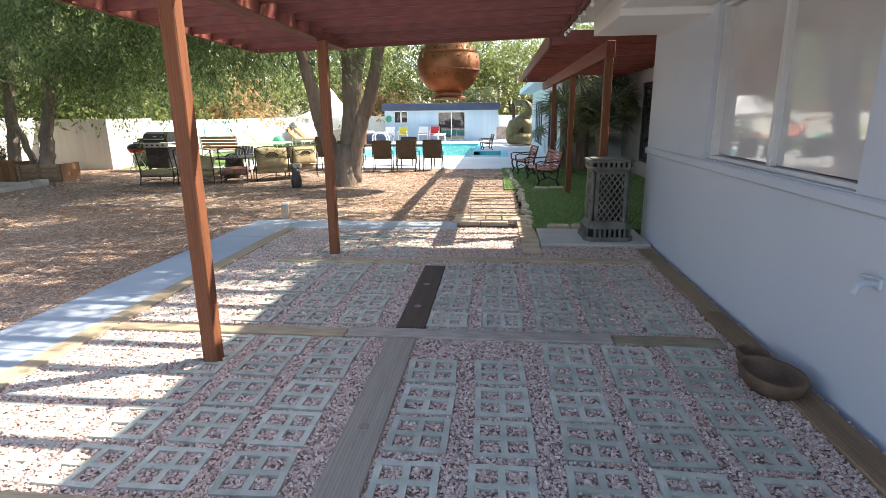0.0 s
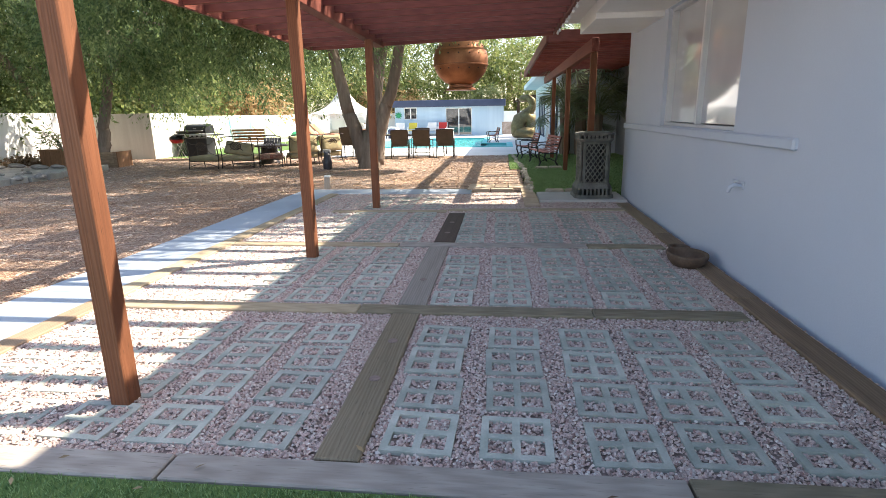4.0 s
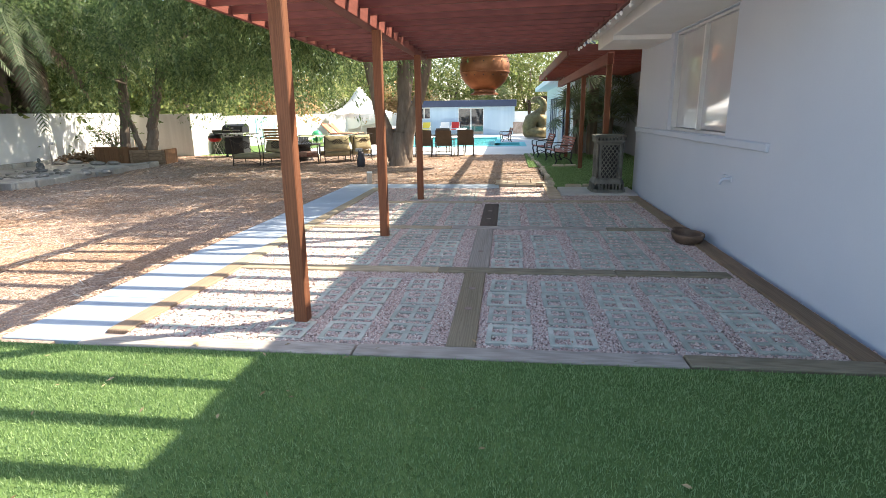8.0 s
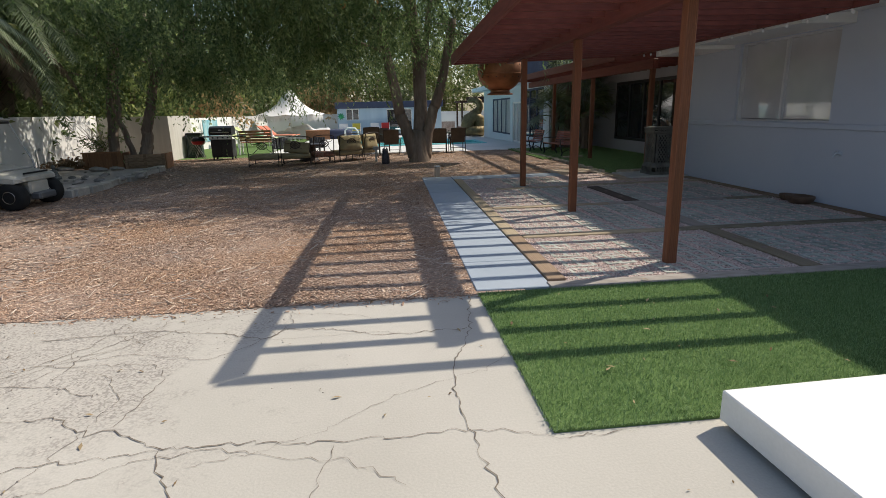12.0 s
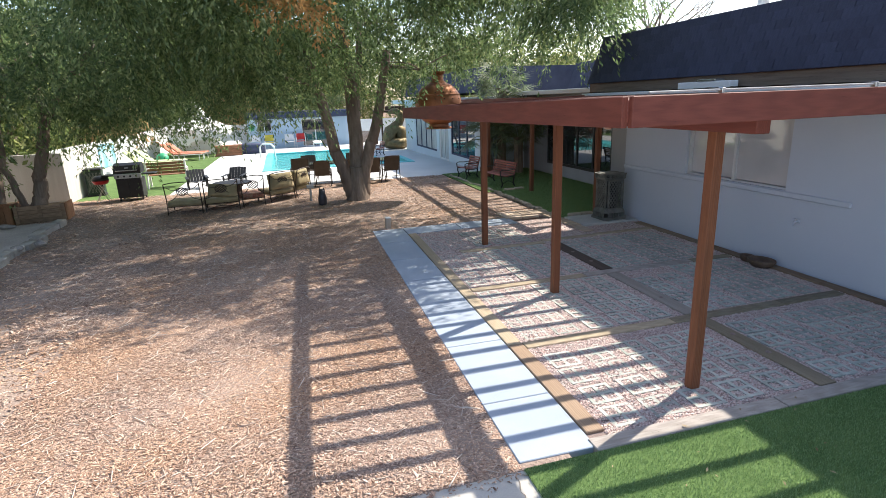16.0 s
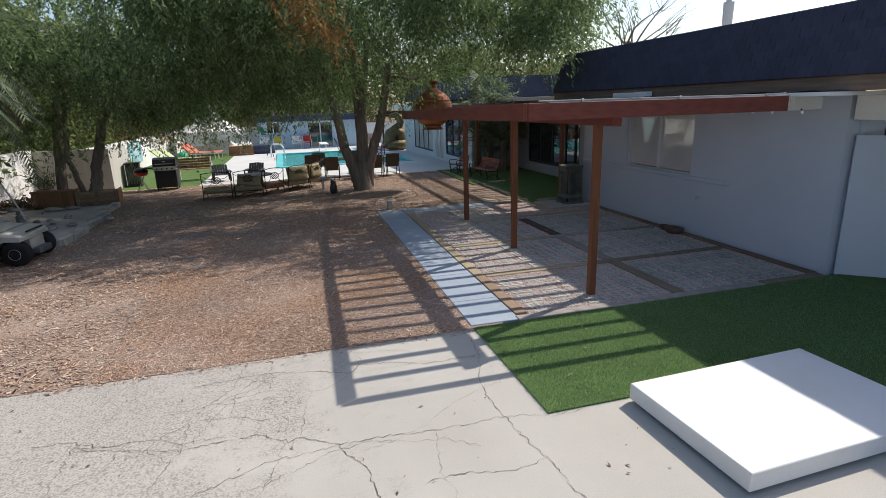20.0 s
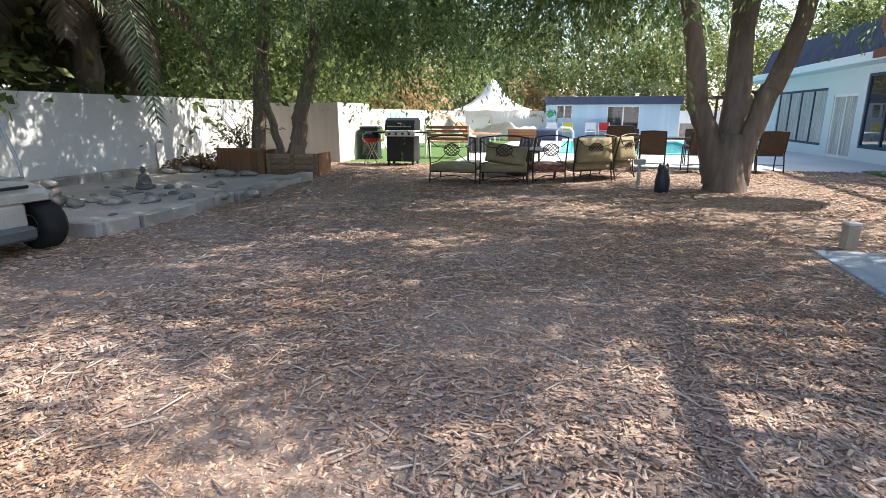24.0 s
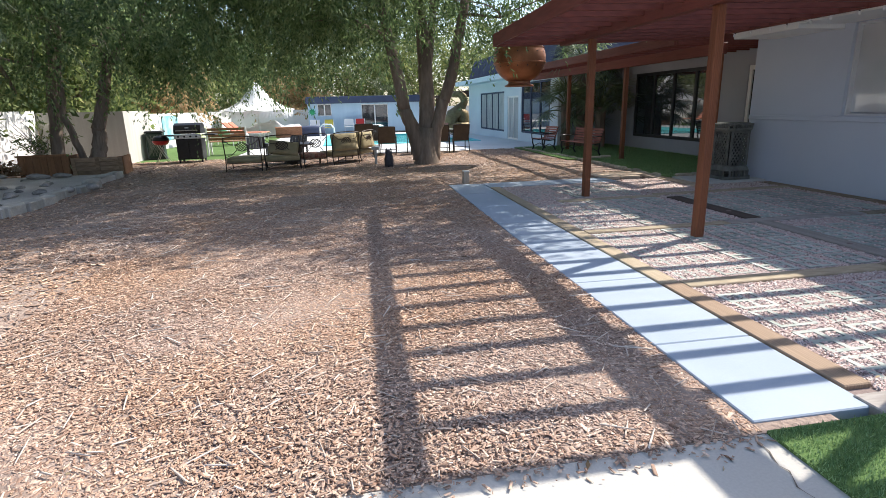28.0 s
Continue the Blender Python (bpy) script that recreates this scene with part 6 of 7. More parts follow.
def cart(label, paint, m, roof=True):
    """A golf cart that faces +x; the origin lies on the ground under the front axle."""
    c = thing("golf_cart", label, "golf cart", m, "parked golf carts")
    bm = bmesh.new()
    loft(bm, [(0.17, 0.44, 0.47, 0.54), (0.11, 0.52, 0.45, 0.58), (-0.12, 0.55, 0.47, 0.63), (-0.3, 0.55, 0.42, 0.67), (-0.42, 0.54, 0.27, 0.70), (-0.6, 0.52, 0.26, 0.73), (-0.66, 0.49, 0.26, 0.70)])
    part("front_cowl", bm, paint, c)
    part("nose_panel", boxed(-0.1, 0.17, -0.24, 0.24, 0.24, 0.47, 0.03), paint, c)
    part("bumper", boxed(0.12, 0.29, -0.22, 0.22, 0.15, 0.27, 0.025), BUMPER, c)
    part("axle", tubed([(0, -0.38, 0.228), (0, 0.38, 0.228)], 0.03, 8), BLACK, c)
    part("cowl_slot", boxed(-0.02, 0.006, -0.3, 0.3, 0.598, 0.625, 0.006, pose(0.02, 0, 0, 0, 12, 0)), BLACK, c)
    part("floor_pan", boxed(-1.75, -0.3, -0.5, 0.5, 0.2, 0.26, 0.01), BLACK, c)
    part("sill", boxed(-1.2, -0.35, -0.54, 0.54, 0.22, 0.30, 0.02), BLACK, c)
    bm = bmesh.new()
    loft(bm, [(-0.95, 0.5, 0.22, 0.60), (-1.05, 0.54, 0.24, 0.66), (-1.6, 0.55, 0.34, 0.68), (-2.05, 0.52, 0.32, 0.62), (-2.15, 0.46, 0.3, 0.5)])
    part("rear_body", bm, paint, c)
    q = part("seat", cushion(0.5, 1.0, 0.12, 0.03), SEAT, c, smooth=True)
    q.location = (-1.25, 0, 0.66)
    q = part("seat_back", cushion(0.4, 1.0, 0.1, 0.03), SEAT, c, smooth=True)
    q.matrix_local = pose(-1.52, 0, 0.95, 0, 78, 0)
    for y in (-0.46, 0.46):
        part("seat_rail", tubed([(-1.05, y, 0.62), (-1.2, y, 0.84), (-1.55, y, 0.86), (-1.62, y, 0.7)], 0.016, 6), BLACK, c)
    part("red_panel", boxed(-0.72, -0.66, -0.34, 0.06, 0.42, 0.76, 0.02), RED_PAINT, c)
    part("steering_column", tubed([(-0.6, 0.25, 0.62), (-0.84, 0.25, 1.0)], 0.02, 7), BLACK, c)
    bm = bmesh.new()
    tube(bm, [(0.17 * math.cos(a), 0.17 * math.sin(a), 0) for a in (2 * math.pi * k / 20 for k in range(21))], 0.016, 7, False)
    for k in range(3):
        tube(bm, [(0, 0, -0.02), (0.16 * math.cos(2.1 * k), 0.16 * math.sin(2.1 * k), 0)], 0.012, 5)
    q = part("steering_wheel", bm, BLACK, c)
    q.matrix_local = pose(-0.85, 0.25, 1.02, 0, -38, 0)
    for x, ys in ((0.0, 0.45), (-1.68, 0.45)):
        for s in (-1, 1):
            w = part("wheel", lathed([(0.10, -0.10), (0.2, -0.115), (0.232, -0.07), (0.238, 0.0), (0.232, 0.07), (0.2, 0.115), (0.10, 0.10)], 24), RUBBER, c, "black knobbly tyre", True)
            w.matrix_local = pose(x, ys * s, 0.228, 90, 0, 0)
            part("rim", lathed([(0.02, -0.085), (0.07, -0.07), (0.098, -0.104), (0.106, -0.10), (0.106, 0.10), (0.098, 0.104), (0.07, 0.07), (0.02, 0.085)], 20), STEEL, w, "pale steel rim", True)
    if roof:
        rb = part("roof", boxed(-1.95, -0.48, -0.56, 0.56, 1.47, 1.51, 0.015), paint, c)
        part("roof_edge", boxed(-0.52, -0.476, -0.5, 0.5, 1.42, 1.465, 0.01), BLACK, rb)
        for s in (-1, 1):
            part("windscreen_post", tubed([(-0.2, 0.5 * s, 0.63), (-0.22, 0.51 * s, 0.76), (-0.52, 0.52 * s, 1.47)], 0.016, 7), FRAME_GREY, c)
            part("rear_post", tubed([(-1.68, 0.5 * s, 0.66), (-1.8, 0.52 * s, 1.47)], 0.016, 7), FRAME_GREY, c)
    part("windscreen_rail", tubed([(-0.2, -0.5, 0.64), (-0.16, -0.46, 0.655), (-0.16, 0.46, 0.655), (-0.2, 0.5, 0.64)], 0.012, 6), FRAME_GREY, c)
    return c


cart("cream white golf cart with a canopy roof parked at the wall", CART_W, pose(-9.95, 5.25, 0, 0, 0, -4) @ Matrix.Scale(0.93, 4))
cart("yellowed golf cart with a canopy roof parked on mulch", CART_Y, pose(-10.15, 3.4, 0, 0, 0, -5) @ Matrix.Scale(0.93, 4))

# brown husks heaped by the planter, a standpipe at the wall
v, f = leaf_cloud([(-12.35, 10.95, 0.16), (-12.55, 11.1, 0.22), (-12.3, 11.25, 0.2), (-12.65, 10.85, 0.14)], 22, 12, 0.2, 0.6, 0.1, 0.3, 0.13)
v[:, 2] = np.maximum(v[:, 2], 0.1)
HUSK = island("dry_husk", [(0.20, 0.12, 0.07), (0.36, 0.25, 0.16), (0.28, 0.17, 0.09), (0.46, 0.34, 0.24)], 0.9, 0.2, 0, 40)
tagged(soup("husk_heap", v, f, HUSK), "heap of dry brown palm husks beside the planter", "husks", "", "stuff")
pipe = thing("standpipe", "thin grey bent water pipe at the white wall", "pipe", pose(-12.75, 10.35, 0.1))
part("pipe", tubed([(0, 0, 0), (0, 0, 0.5), (0.02, 0.03, 0.56), (0.02, 0.1, 0.58)], 0.016, 7), STEEL, pipe)
part("tap", boxed(-0.02, 0.06, 0.09, 0.14, 0.52, 0.59, 0.008), STEEL, pipe)
part("foot_pipe", tubed([(0, 0, 0.02), (0, 0.35, 0.02)], 0.016, 7), STEEL, pipe)


# ---- side door of the wing ----
sd = thing("side_door", "white panel door standing ajar at the wing corner", "door", pose(1.78, -0.32, 0.0, 0, 0, -40))
leaf_ = part("door_leaf", boxed(0, 0.62, -0.02, 0.02, 0.02, 1.92, 0.004), STUCCO, sd)
part("latch", boxed(0.56, 0.59, -0.035, -0.021, 0.98, 1.06, 0.004), STEEL, leaf_)
part("hinge", boxed(0.585, 0.615, -0.03, -0.021, 1.78, 1.85, 0.003), STEEL, leaf_)

# ---- timber strips in the gravel ----
PALE = wooden("weathered_grey_board", (0.30, 0.26, 0.23), (0.44, 0.40, 0.36), 0.9, "x", jitter=0.12)
OLIVE = wooden("olive_board", (0.18, 0.15, 0.10), (0.29, 0.25, 0.18), 0.85, "x", jitter=0.12)
OLIVE_Y = wooden("olive_board_y", (0.18, 0.145, 0.095), (0.29, 0.24, 0.17), 0.85, "y", jitter=0.12)
GREY_Y = wooden("grey_board_y", (0.26, 0.23, 0.20), (0.38, 0.34, 0.30), 0.9, "y", jitter=0.1)
BROWN_Y = wooden("brown_board_y", (0.27, 0.19, 0.12), (0.40, 0.30, 0.20), 0.85, "y", jitter=0.15)
RUST_Y = wooden("rusty_board_y", (0.26, 0.175, 0.115), (0.38, 0.275, 0.19), 0.85, "y", jitter=0.12)
TAN_Y = wooden("tan_board_y", (0.36, 0.285, 0.19), (0.48, 0.39, 0.275), 0.85, "y", jitter=0.1)
WET_Y = wooden("dark_wet_board_y", (0.13, 0.083, 0.05), (0.27, 0.185, 0.12), 0.75, "y", jitter=0.15)
DARK_Y = wooden("dark_board_y", (0.065, 0.045, 0.035), (0.11, 0.08, 0.065), 0.85, "y", jitter=0.1)
GOLDEN = wooden("golden_board", (0.34, 0.27, 0.18), (0.46, 0.38, 0.27), 0.85, "x", jitter=0.12)
BOARDS = [(-3.0, -1.29, -0.36, -0.215, PALE), (-1.28, 0.565, -0.355, -0.21, PALE), (0.575, 1.6, -0.34, -0.2, OLIVE),
          (-2.78, -1.0, 1.30, 1.44, GOLDEN), (-0.995, 0.5, 1.305, 1.445, OLIVE), (0.505, 1.42, 1.31, 1.45, OLIVE),
          (-2.74, -1.06, 3.06, 3.19, GOLDEN), (-1.05, 0.72, 3.07, 3.215, PALE), (0.73, 1.42, 3.06, 3.2, OLIVE),
          (-2.3, -0.78, 4.88, 5.02, GOLDEN), (-0.77, 0.3, 5.0, 5.13, GOLDEN), (0.305, 1.5, 5.03, 5.16, GOLDEN),
          (-0.76, -0.585, -0.2, 1.29, OLIVE_Y), (-0.755, -0.565, 1.46, 3.05, GREY_Y), (-0.735, -0.53, 3.24, 4.8, DARK_Y),
          (1.47, 1.635, -0.2, 1.7, WET_Y), (1.47, 1.64, 1.71, 3.7, WET_Y), (1.48, 1.64, 3.71, 5.6, BROWN_Y),
          (-2.965, -2.81, -0.2, 1.35, RUST_Y), (-2.965, -2.81, 1.36, 3.1, TAN_Y), (-2.965, -2.81, 3.11, 4.9, TAN_Y), (-2.96, -2.81, 4.91, 6.45, TAN_Y)]
timbers = thing("timber_strips", "weathered timber strips laid in the gravel", "timber", kind="structure")
for x0, x1, y0, y1, m in BOARDS:
    o = part("board", boxed(x0, x1, y0, y1, -0.06, 0.026, 0.006), m, timbers)
    o.rotation_euler.z = radians(-1.1) if x1 < -2.8 else 0
for x, y, r in ((-0.67, 0.42, 0.028), (-0.67, 0.86, 0.028), (-0.64, 3.65, 0.03), (-0.64, 4.2, 0.03), (-0.66, 2.0, 0.026)):
    bm = bmesh.new()
    lathe(bm, [(r, 0.0), (r * 0.9, 0.004), (r * 0.3, 0.005)], 12)
    o = part("knot_hole", bm, GRAVEL_BASE, timbers)
    o.location = (x, y, 0.0265)

# ---- open concrete pavers ----
def paver_mesh():
    bm = bmesh.new()
    h, t = 0.140, 0.022
    cuts = [-h, -h + 0.031, -0.016, 0.016, h - 0.031, h]
    g = [[[bm.verts.new((x, y, z)) for z in (t - 0.03, t)] for y in cuts] for x in cuts]
    solid = lambda i, j: not (i in (1, 3) and j in (1, 3))
    for i in range(5):
        for j in range(5):
            if not solid(i, j):
                continue
            bm.faces.new((g[i][j][1], g[i + 1][j][1], g[i + 1][j + 1][1], g[i][j + 1][1]))
            for (a, b, ni, nj) in (((i, j), (i + 1, j), i, j - 1), ((i + 1, j), (i + 1, j + 1), i + 1, j), ((i + 1, j + 1), (i, j + 1), i, j + 1), ((i, j + 1), (i, j), i - 1, j)):
                if not (0 <= ni < 5 and 0 <= nj < 5) or not solid(ni, nj):
                    bm.faces.new((g[a[0]][a[1]][0], g[b[0]][b[1]][0], g[b[0]][b[1]][1], g[a[0]][a[1]][1]))
    bmesh.ops.recalc_face_normals(bm, faces=bm.faces)
    return bm


proto = part("paver", paver_mesh(), PAVER, gravel)
XS = [-0.395, 0.0, 0.40, 0.76, 1.155]
XL = [-1.04, -1.42, -1.80, -2.18, -2.56]
ROWS_Y = [[0.0, 0.335, 0.665, 0.985], [1.64, 1.97, 2.29, 2.62, 2.9], [3.42, 3.76, 4.1, 4.44, 4.72], [5.32, 5.68, 6.05]]
PAVERS = []
for b, ys in enumerate(ROWS_Y):
    for x in XS + XL:
        for y in ys:
            if b == 3 and x > -0.7:
                continue
            if b == 1 and y > 2.8 and x > -0.7 and x < 0.3:
                continue
            PAVERS.append((x + random.uniform(-0.012, 0.012), y + random.uniform(-0.012, 0.012), (0.0, -0.001, 0.0, 0.0)[b] - random.uniform(0, 0.006) - (0.008 if x < -1.9 else 0.005 if x < -0.9 and b == 0 else 0.0)))
for n, (x, y, z) in enumerate(PAVERS):
    o = proto if n == 0 else proto.copy()
    if n:
        scene.collection.objects.link(o)
    o.location = (x, y, z)
    o.rotation_euler = (random.uniform(-0.012, 0.012), random.uniform(-0.012, 0.012), random.uniform(-0.04, 0.04))

# ---- brick edging at the far end of the gravel, stones along the turf ----
bricks = thing("brick_edging", "tan brick edging at the end of the gravel", "edging", kind="structure")
block = long_ = None
spots = [(-0.53 + 0.225 * k, 7.34, 0, 0) for k in range(4)] + [(0.34, 7.30 - 0.43 * k, 0, 0) for k in range(5)] + [(-0.46 + 0.39 * k, 7.04, 90, 1) for k in range(2)]
for x, y, a, slim in spots:
    if slim:
        o = part("brick", boxed(-0.065, 0.065, -0.185, 0.185, -0.03, 0.03, 0.006), BRICK, bricks) if long_ is None else long_.copy()
        if long_ is not None:
            scene.collection.objects.link(o)
        long_ = o
    else:
        o = part("brick", boxed(-0.105, 0.105, -0.205, 0.205, -0.03, 0.03, 0.006), BRICK, bricks) if block is None else block.copy()
        if block is not None:
            scene.collection.objects.link(o)
        block = o
    o.location = (x + random.uniform(-0.006, 0.006), y + random.uniform(-0.004, 0.004), random.uniform(-0.004, 0.006))
    o.rotation_euler.z = radians(a) + random.uniform(-0.03, 0.03)
EDGE = surface("edging_stone", (0.40, 0.34, 0.26), (0.54, 0.47, 0.38), 5, 60, 0.95, bump=0.6, grain=0.3, jitter=0.2)
edging = thing("stone_edging", "row of pale stones along the turf edge", "edging", kind="structure")
sproto = None
for k in range(30):
    y = 6.9 + 0.235 * k
    x = 0.40 - 0.10 * max(0, (y - 10.0)) * 0.5 + random.uniform(-0.03, 0.03)
    if sproto is None:
        sproto = o = part("stone", boxed(-0.05, 0.05, -0.1, 0.1, -0.02, 0.06, 0.02), EDGE, edging)
    else:
        o = sproto.copy()
        scene.collection.objects.link(o)
    o.location, o.rotation_euler.z = (x, y, 0), random.uniform(-0.25, 0.25)
    o.scale = (random.uniform(0.8, 1.2), random.uniform(0.8, 1.1), random.uniform(0.7, 1.2))
for x, y, a in ((0.8, 10.2, 85), (1.1, 10.25, 95), (0.75, 6.62, 88), (1.05, 6.64, 92)):
    o = sproto.copy()
    scene.collection.objects.link(o)
    o.location, o.rotation_euler.z, o.scale = (x, y, 0.02), radians(a), (1.2, 1.4, 1)

# ---- cracks and crumbling edge of the driveway ----
CRACK = surface("crack_dirt", (0.15, 0.12, 0.10), (0.23, 0.19, 0.15), 8, 60, 0.95)


def crack(pts, w):
    bm = bmesh.new()
    fine = []
    for (x0, y0), (x1, y1) in zip(pts, pts[1:]):
        n = max(2, int(math.hypot(x1 - x0, y1 - y0) / 0.035))
        for k in range(n):
            s = k / n
            j = 0.018
            fine.append((x0 + (x1 - x0) * s + random.uniform(-j, j), y0 + (y1 - y0) * s + random.uniform(-j, j)))
    fine.append(pts[-1])
    prev = None
    for i, (x, y) in enumerate(fine):
        a, b = fine[max(0, i - 1)], fine[min(len(fine) - 1, i + 1)]
        d = Vector((b[0] - a[0], b[1] - a[1], 0)).normalized()
        q = Vector((-d.y, d.x, 0)) * w * 0.46 * random.uniform(0.25, 1.3) * (0.3 if i in (0, len(fine) - 1) else 1)
        cur = (bm.verts.new(Vector((x, y, 0.004)) + q), bm.verts.new(Vector((x, y, 0.004)) - q))
        if prev:
            bm.faces.new((prev[0], prev[1], cur[1], cur[0]))
        prev = cur
    part("crack", bm, CRACK, driveway)


A_, B_ = (-3.92, -2.11), (-5.24, -2.06)
for pts, w in (([(-3.66, -0.4), (-3.74, -1.0), (-3.9, -1.45), (-3.95, -1.81), A_, (-3.9, -2.35), (-3.86, -2.6), (-3.8, -3.2), (-3.95, -4.2)], 0.006),
               ([A_, (-4.5, -2.12), (-4.87, -2.07), B_, (-5.52, -1.88), (-5.61, -1.9), (-5.86, -1.73), (-6.4, -1.75), (-7.2, -1.5)], 0.006),
               ([B_, (-5.21, -2.18), (-5.08, -2.4), (-5.05, -3.0), (-5.3, -3.9)], 0.007), ([B_, (-5.46, -2.09), (-5.75, -2.1), (-6.3, -2.35), (-7.2, -2.5)], 0.005),
               ([(-3.75, -0.99), (-3.97, -0.99), (-4.29, -1.02), (-4.56, -0.87), (-4.91, -0.81), (-5.02, -0.95), (-5.36, -0.81), (-5.82, -0.68), (-6.5, -0.75)], 0.007),
               ([(-5.02, -0.95), (-4.9, -0.69), (-4.97, -0.4)], 0.004), ([(-5.52, -1.88), (-5.5, -1.65), (-5.47, -1.38), (-5.6, -1.2), (-6.2, -1.15)], 0.004),
               ([A_, (-3.79, -2.14), (-3.57, -2.23), (-3.2, -2.22)], 0.004), ([(-5.02, -0.95), (-5.3, -1.2), (-5.8, -1.05), (-6.6, -1.2)], 0.004),
               ([(-6.0, -0.45), (-6.1, -0.9), (-6.4, -1.3), (-6.4, -1.75), (-6.6, -2.3), (-6.5, -3.0)], 0.005), ([(-2.3, -4.3), (-2.7, -3.9), (-3.2, -3.75), (-3.85, -3.3)], 0.005),
               ([(-6.9, -0.7), (-7.2, -1.5), (-7.2, -2.5), (-7.6, -3.2)], 0.005), ([(-4.51, -2.12), (-4.6, -2.6), (-4.5, -3.4)], 0.003)):
    crack(pts, w)

# finer net of cracks over the worn west part
for k in range(26):
    x, y = random.uniform(-8.6, -4.6), random.uniform(-3.0, -0.5)
    a = random.choice((0, 90, 40, 130)) + random.uniform(-25, 25)
    pts = [(x, y)]
    for j in range(random.randint(3, 6)):
        a += random.uniform(-38, 38)
        x, y = x + 0.3 * math.cos(radians(a)), y + 0.3 * math.sin(radians(a))
        if y > -0.42:
            break
        pts.append((x, y))
    if len(pts) > 2:
        crack(pts, random.uniform(0.002, 0.006))

n = 4200
px = RNG.uniform(-11, -4.2, n)
py = -0.45 - np.abs(RNG.normal(0, 0.75, n))
keep = (py > -3.5) & (RNG.uniform(size=n) < np.clip((-4.4 - px) / 2.4, 0, 1) * (0.5 + 0.5 * np.sin(px * 3.1 + py * 2.3)))
px, py = px[keep], py[keep]
sz = RNG.uniform(0.0015, 0.006, len(px))
CRUMB = island("concrete_crumbs", [(0.36, 0.33, 0.29), (0.52, 0.48, 0.43), (0.45, 0.41, 0.36), (0.56, 0.52, 0.47)], 0.95, 0.1, 0, 80)
o = scatter("concrete_crumbs", OCTA, OCTA_F, np.stack([px, py, sz * 0.2], -1), np.stack([sz * 1.3, sz, sz * 0.5], -1), turned(len(px), 0.15), CRUMB, None, "crumbs of broken concrete on the driveway", 0.25)
tagged(o, "", "rubble", "", "stuff")

# ---- gravel, mulch chips, turf blades ----
def free_of_boards(x, y):
    ok = np.ones(len(x), bool)
    for x0, x1, y0, y1, _ in BOARDS:
        ok &= ~((x > x0 + 0.004) & (x < x1 - 0.004) & (y > y0 + 0.004) & (y < y1 - 0.004)) | (RNG.uniform(size=len(x)) < 0.022)
    for qx, qy, qz in PAVERS:
        dx, dy = np.abs(x - qx), np.abs(y - qy)
        bars = (dx < 0.140) & (dy < 0.140) & ((dx > 0.109) | (dy > 0.109) | (dx < 0.016) | (dy < 0.016))
        ok &= ~bars | (RNG.uniform(size=len(x)) < (0.22 if qx < -0.9 and qy < 1.2 else 0.62 if qx < -1.9 else 0.07 if qy < 1.2 else 0.13))
    ok &= ~((x > 0.46) & (y > 5.72)) & ~((y > 6.5) & (x < -0.55)) & ~((x > 0.235) & (x < 0.46) & (y > 5.34)) & ~((x > -0.66) & (x < 0.46) & (y > 6.97))
    return ok


# angular crushed stones: a skewed base and an off-centre ridge
CRUSH = np.array([(1, -0.7, -0.35), (0.7, 0.9, -0.35), (-0.9, 0.75, -0.35), (-0.8, -0.95, -0.35), (0.35, 0.1, 1.0), (-0.35, -0.15, 0.8)], float)
CRUSH_F = np.array([(0, 1, 4), (1, 2, 4), (2, 5, 4), (2, 3, 5), (3, 0, 5), (0, 4, 5)])
for x0, x1, y0, y1, count, r0, r1 in ((-2.82, 1.66, -0.22, 1.6, 85000, 0.0045, 0.0092), (-2.82, 1.66, 1.6, 3.3, 62000, 0.0055, 0.0105), (-2.82, 1.66, 3.3, 6.7, 62000, 0.008, 0.0145)):
    px, py = RNG.uniform(x0, x1, count), RNG.uniform(y0, y1, count)
    k = free_of_boards(px, py)
    px, py = px[k], py[k]
    r = RNG.uniform(r0, r1, len(px))
    o = scatter("gravel_stones", CRUSH, CRUSH_F, np.stack([px, py, RNG.uniform(0.0, 0.011, len(px)) + 0.1 * r], -1), np.stack([r * RNG.uniform(0.8, 1.3, len(px)), r * 0.9, r * RNG.uniform(0.5, 0.9, len(px))], -1), turned(len(px), 0.35), STONES, None, "loose pink and grey gravel stones", 0.22)
    tagged(o, "", "gravel", "", "stuff")


def mulch_heights(x, y):
    return 0.010 + 0.008 * np.sin(x * 2.1 + 1.3 * np.sin(y * 1.7)) * np.cos(y * 1.9)


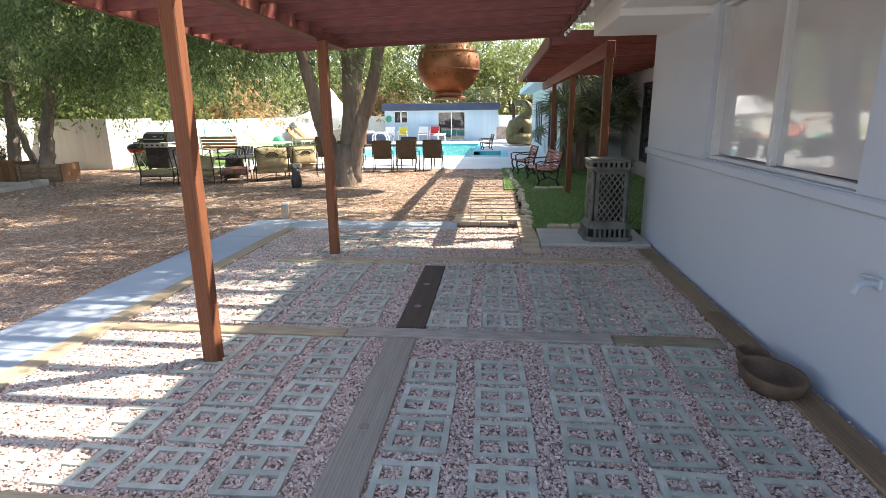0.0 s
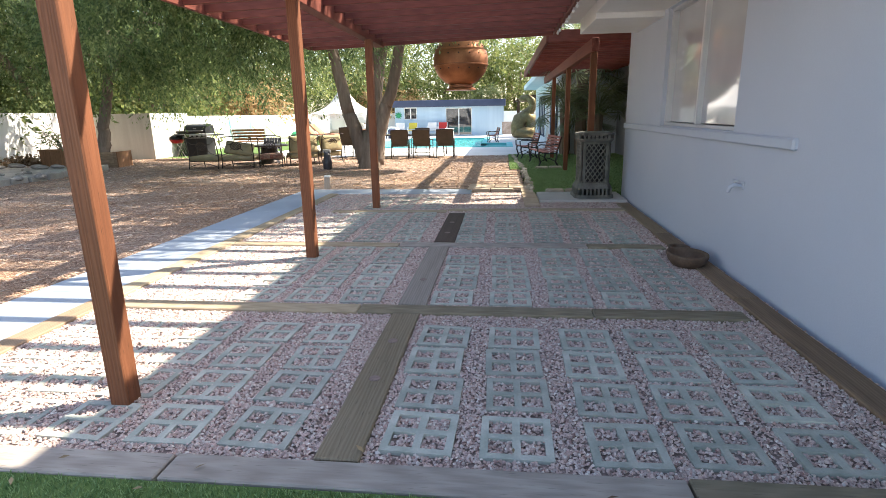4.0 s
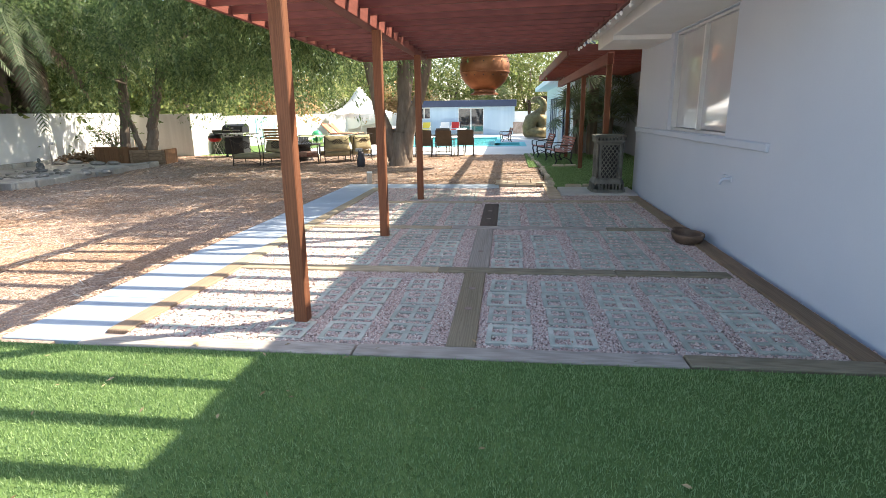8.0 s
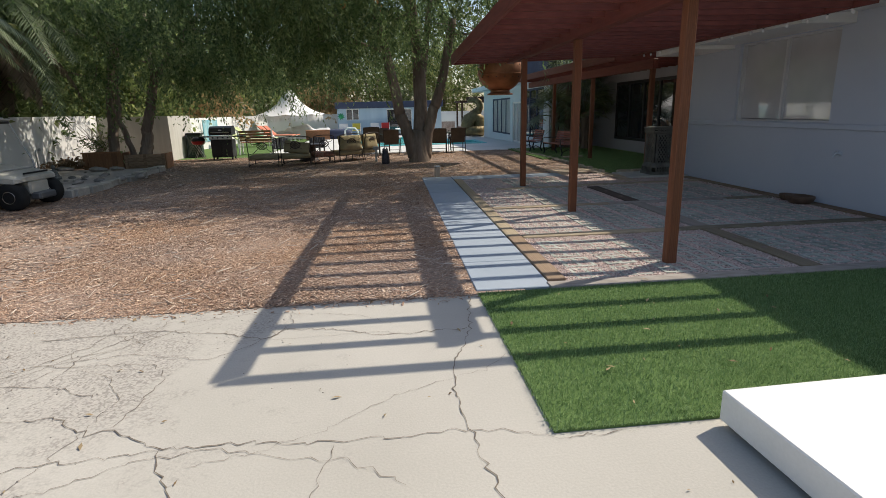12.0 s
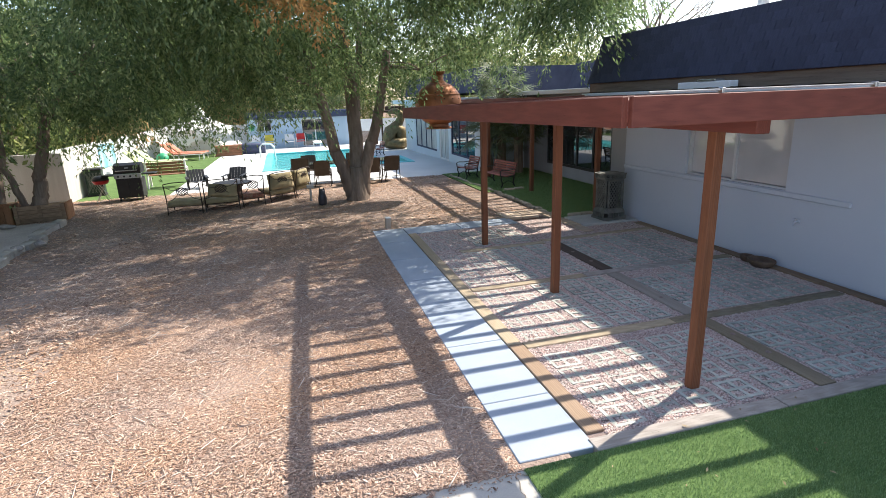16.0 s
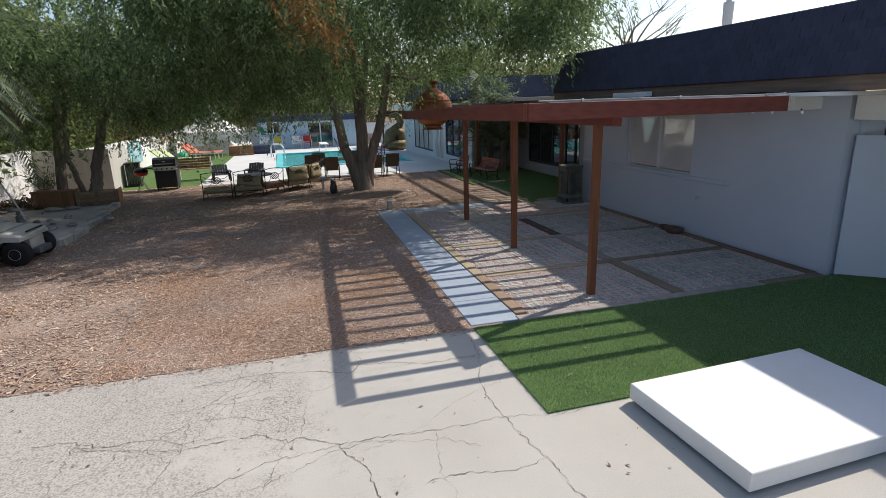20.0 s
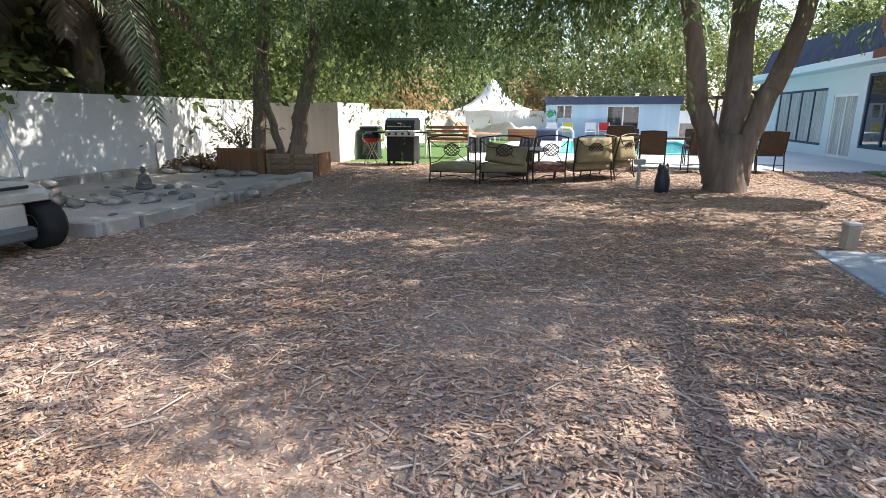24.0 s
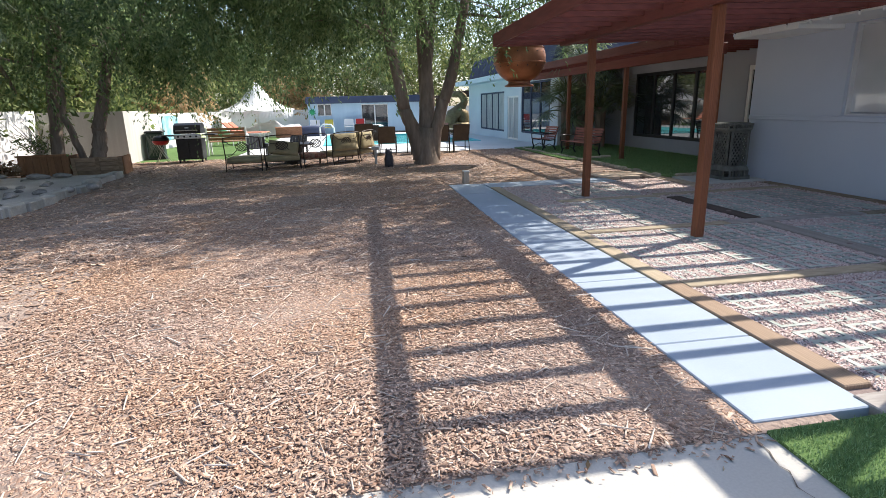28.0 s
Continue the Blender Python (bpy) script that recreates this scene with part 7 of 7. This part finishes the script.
for x0, x1, y0, y1, count, l0, l1 in ((-7.4, -3.45, -0.40, 3.4, 140000, 0.005, 0.019), (-8.2, -3.40, 3.4, 8.0, 90000, 0.006, 0.024), (-13.0, -7.4, -0.42, 8.0, 52000, 0.010, 0.034), (-13.0, -3.6, 8.0, 14.4, 34000, 0.014, 0.046), (-3.6, 0.32, 7.06, 14.3, 18000, 0.014, 0.04)):
    px, py = RNG.uniform(x0, x1, count), RNG.uniform(y0, y1, count)
    if y0 < 0:
        py += RNG.normal(0, 0.05, count)
        k = (py > -0.36) | (RNG.uniform(size=count) < 0.35)
        px, py = px[k], py[k]
    k = ~((px < -9.9) & (py > 5.9) & (py < 10.6)) & ~((px > -3.575 + 0.0192 * py) & (py < 7.06))
    px, py = px[k], py[k]
    c = len(px)
    ln = RNG.uniform(l0, l1, c) * RNG.choice([0.5, 0.8, 1.2, 1.9], c, p=[0.42, 0.38, 0.16, 0.04])
    wd = np.minimum(ln * RNG.uniform(0.2, 0.85, c), RNG.uniform(0.004, 0.015, c) * (l1 / 0.030))
    o = scatter("bark_chips", CHIP, CHIP_F, np.stack([px, py, mulch_heights(px, py) * RNG.uniform(0.2, 1.3, c)], -1), np.stack([ln, wd, RNG.uniform(0.001, 0.004, c)], -1), turned(c, 0.13), CHIPS, None, "loose brown and grey bark mulch chips", 0.3)
    tagged(o, "", "mulch", "", "stuff")

# long pale twigs and splinters among the chips
c = 1500
px, py = RNG.uniform(-8.4, -3.6, c), RNG.uniform(-0.35, 9.5, c)
ln = RNG.uniform(0.03, 0.085, c)
o = scatter("mulch_twigs", CHIP, CHIP_F, np.stack([px, py, RNG.uniform(0.014, 0.022, c)], -1), np.stack([ln, RNG.uniform(0.002, 0.005, c), RNG.uniform(0.002, 0.005, c)], -1), turned(c, 0.08), island("pale_splinters", [(0.66, 0.56, 0.47), (0.50, 0.38, 0.30), (0.78, 0.70, 0.62)], 0.9, 0.2, 0, 60), None, "long pale splinters lying on the mulch", 0.2)
tagged(o, "", "mulch", "", "stuff")

BLADE = np.array([(-1, 0, 0), (1, 0, 0), (0.3, 0.5, 1.0), (-0.3, 0.45, 1.0)], float)
BLADE_F = np.array([(0, 1, 2, 3)])
for x0, x1, y0, y1, z, count, h in ((-3.585, 1.66, -2.2, -0.37, 0.013, 110000, 0.020), (-0.95, 1.66, -4.4, -2.2, 0.013, 55000, 0.020), (0.42, 3.2, 6.6, 10.2, 0.028, 26000, 0.026), (0.12, 3.2, 10.2, 14.3, 0.028, 20000, 0.03)):
    px, py = RNG.uniform(x0, x1, count), RNG.uniform(y0, y1, count)
    hh = h * RNG.uniform(0.6, 1.2, count)
    o = scatter("turf_blades", BLADE, BLADE_F, np.stack([px, py, np.full(count, z)], -1), np.stack([np.full(count, 0.0022 * h / 0.02), hh * 0.7, hh], -1), turned(count, 0.3), GRASS, None, "short green artificial turf blades", 0.1)
    tagged(o, "", "turf", "", "stuff")

# fallen leaves on turf, concrete and mulch
n = 170
px = np.concatenate([RNG.uniform(-8, 0.5, n)])
py = np.concatenate([RNG.uniform(-3.6, 0.0, n)])
LEAF_F = np.array([(0, 1, 2, 3)])
LEAF_S = np.array([(-1, 0, 0), (0, 0.35, 0.15), (1, 0, 0.1), (0, -0.35, 0.15)], float)
hz = np.where((px > -3.57) & (py > -2.19) | (px > -0.94), 0.036, 0.006)
k = ~((px > -2.9) & (py < -2.1))
px, py, hz = px[k], py[k], hz[k]
s = RNG.uniform(0.010, 0.028, len(px))
o = scatter("fallen_leaves", LEAF_S, LEAF_F, np.stack([px, py, hz], -1), np.stack([s, s, s], -1), turned(len(px), 0.2), island("dry_leaf", [(0.20, 0.12, 0.06), (0.42, 0.33, 0.2), (0.12, 0.08, 0.05)], 0.9, 0.1, 0, 0), None, "dry fallen leaves scattered on the ground")
tagged(o, "", "leaves", "", "stuff")
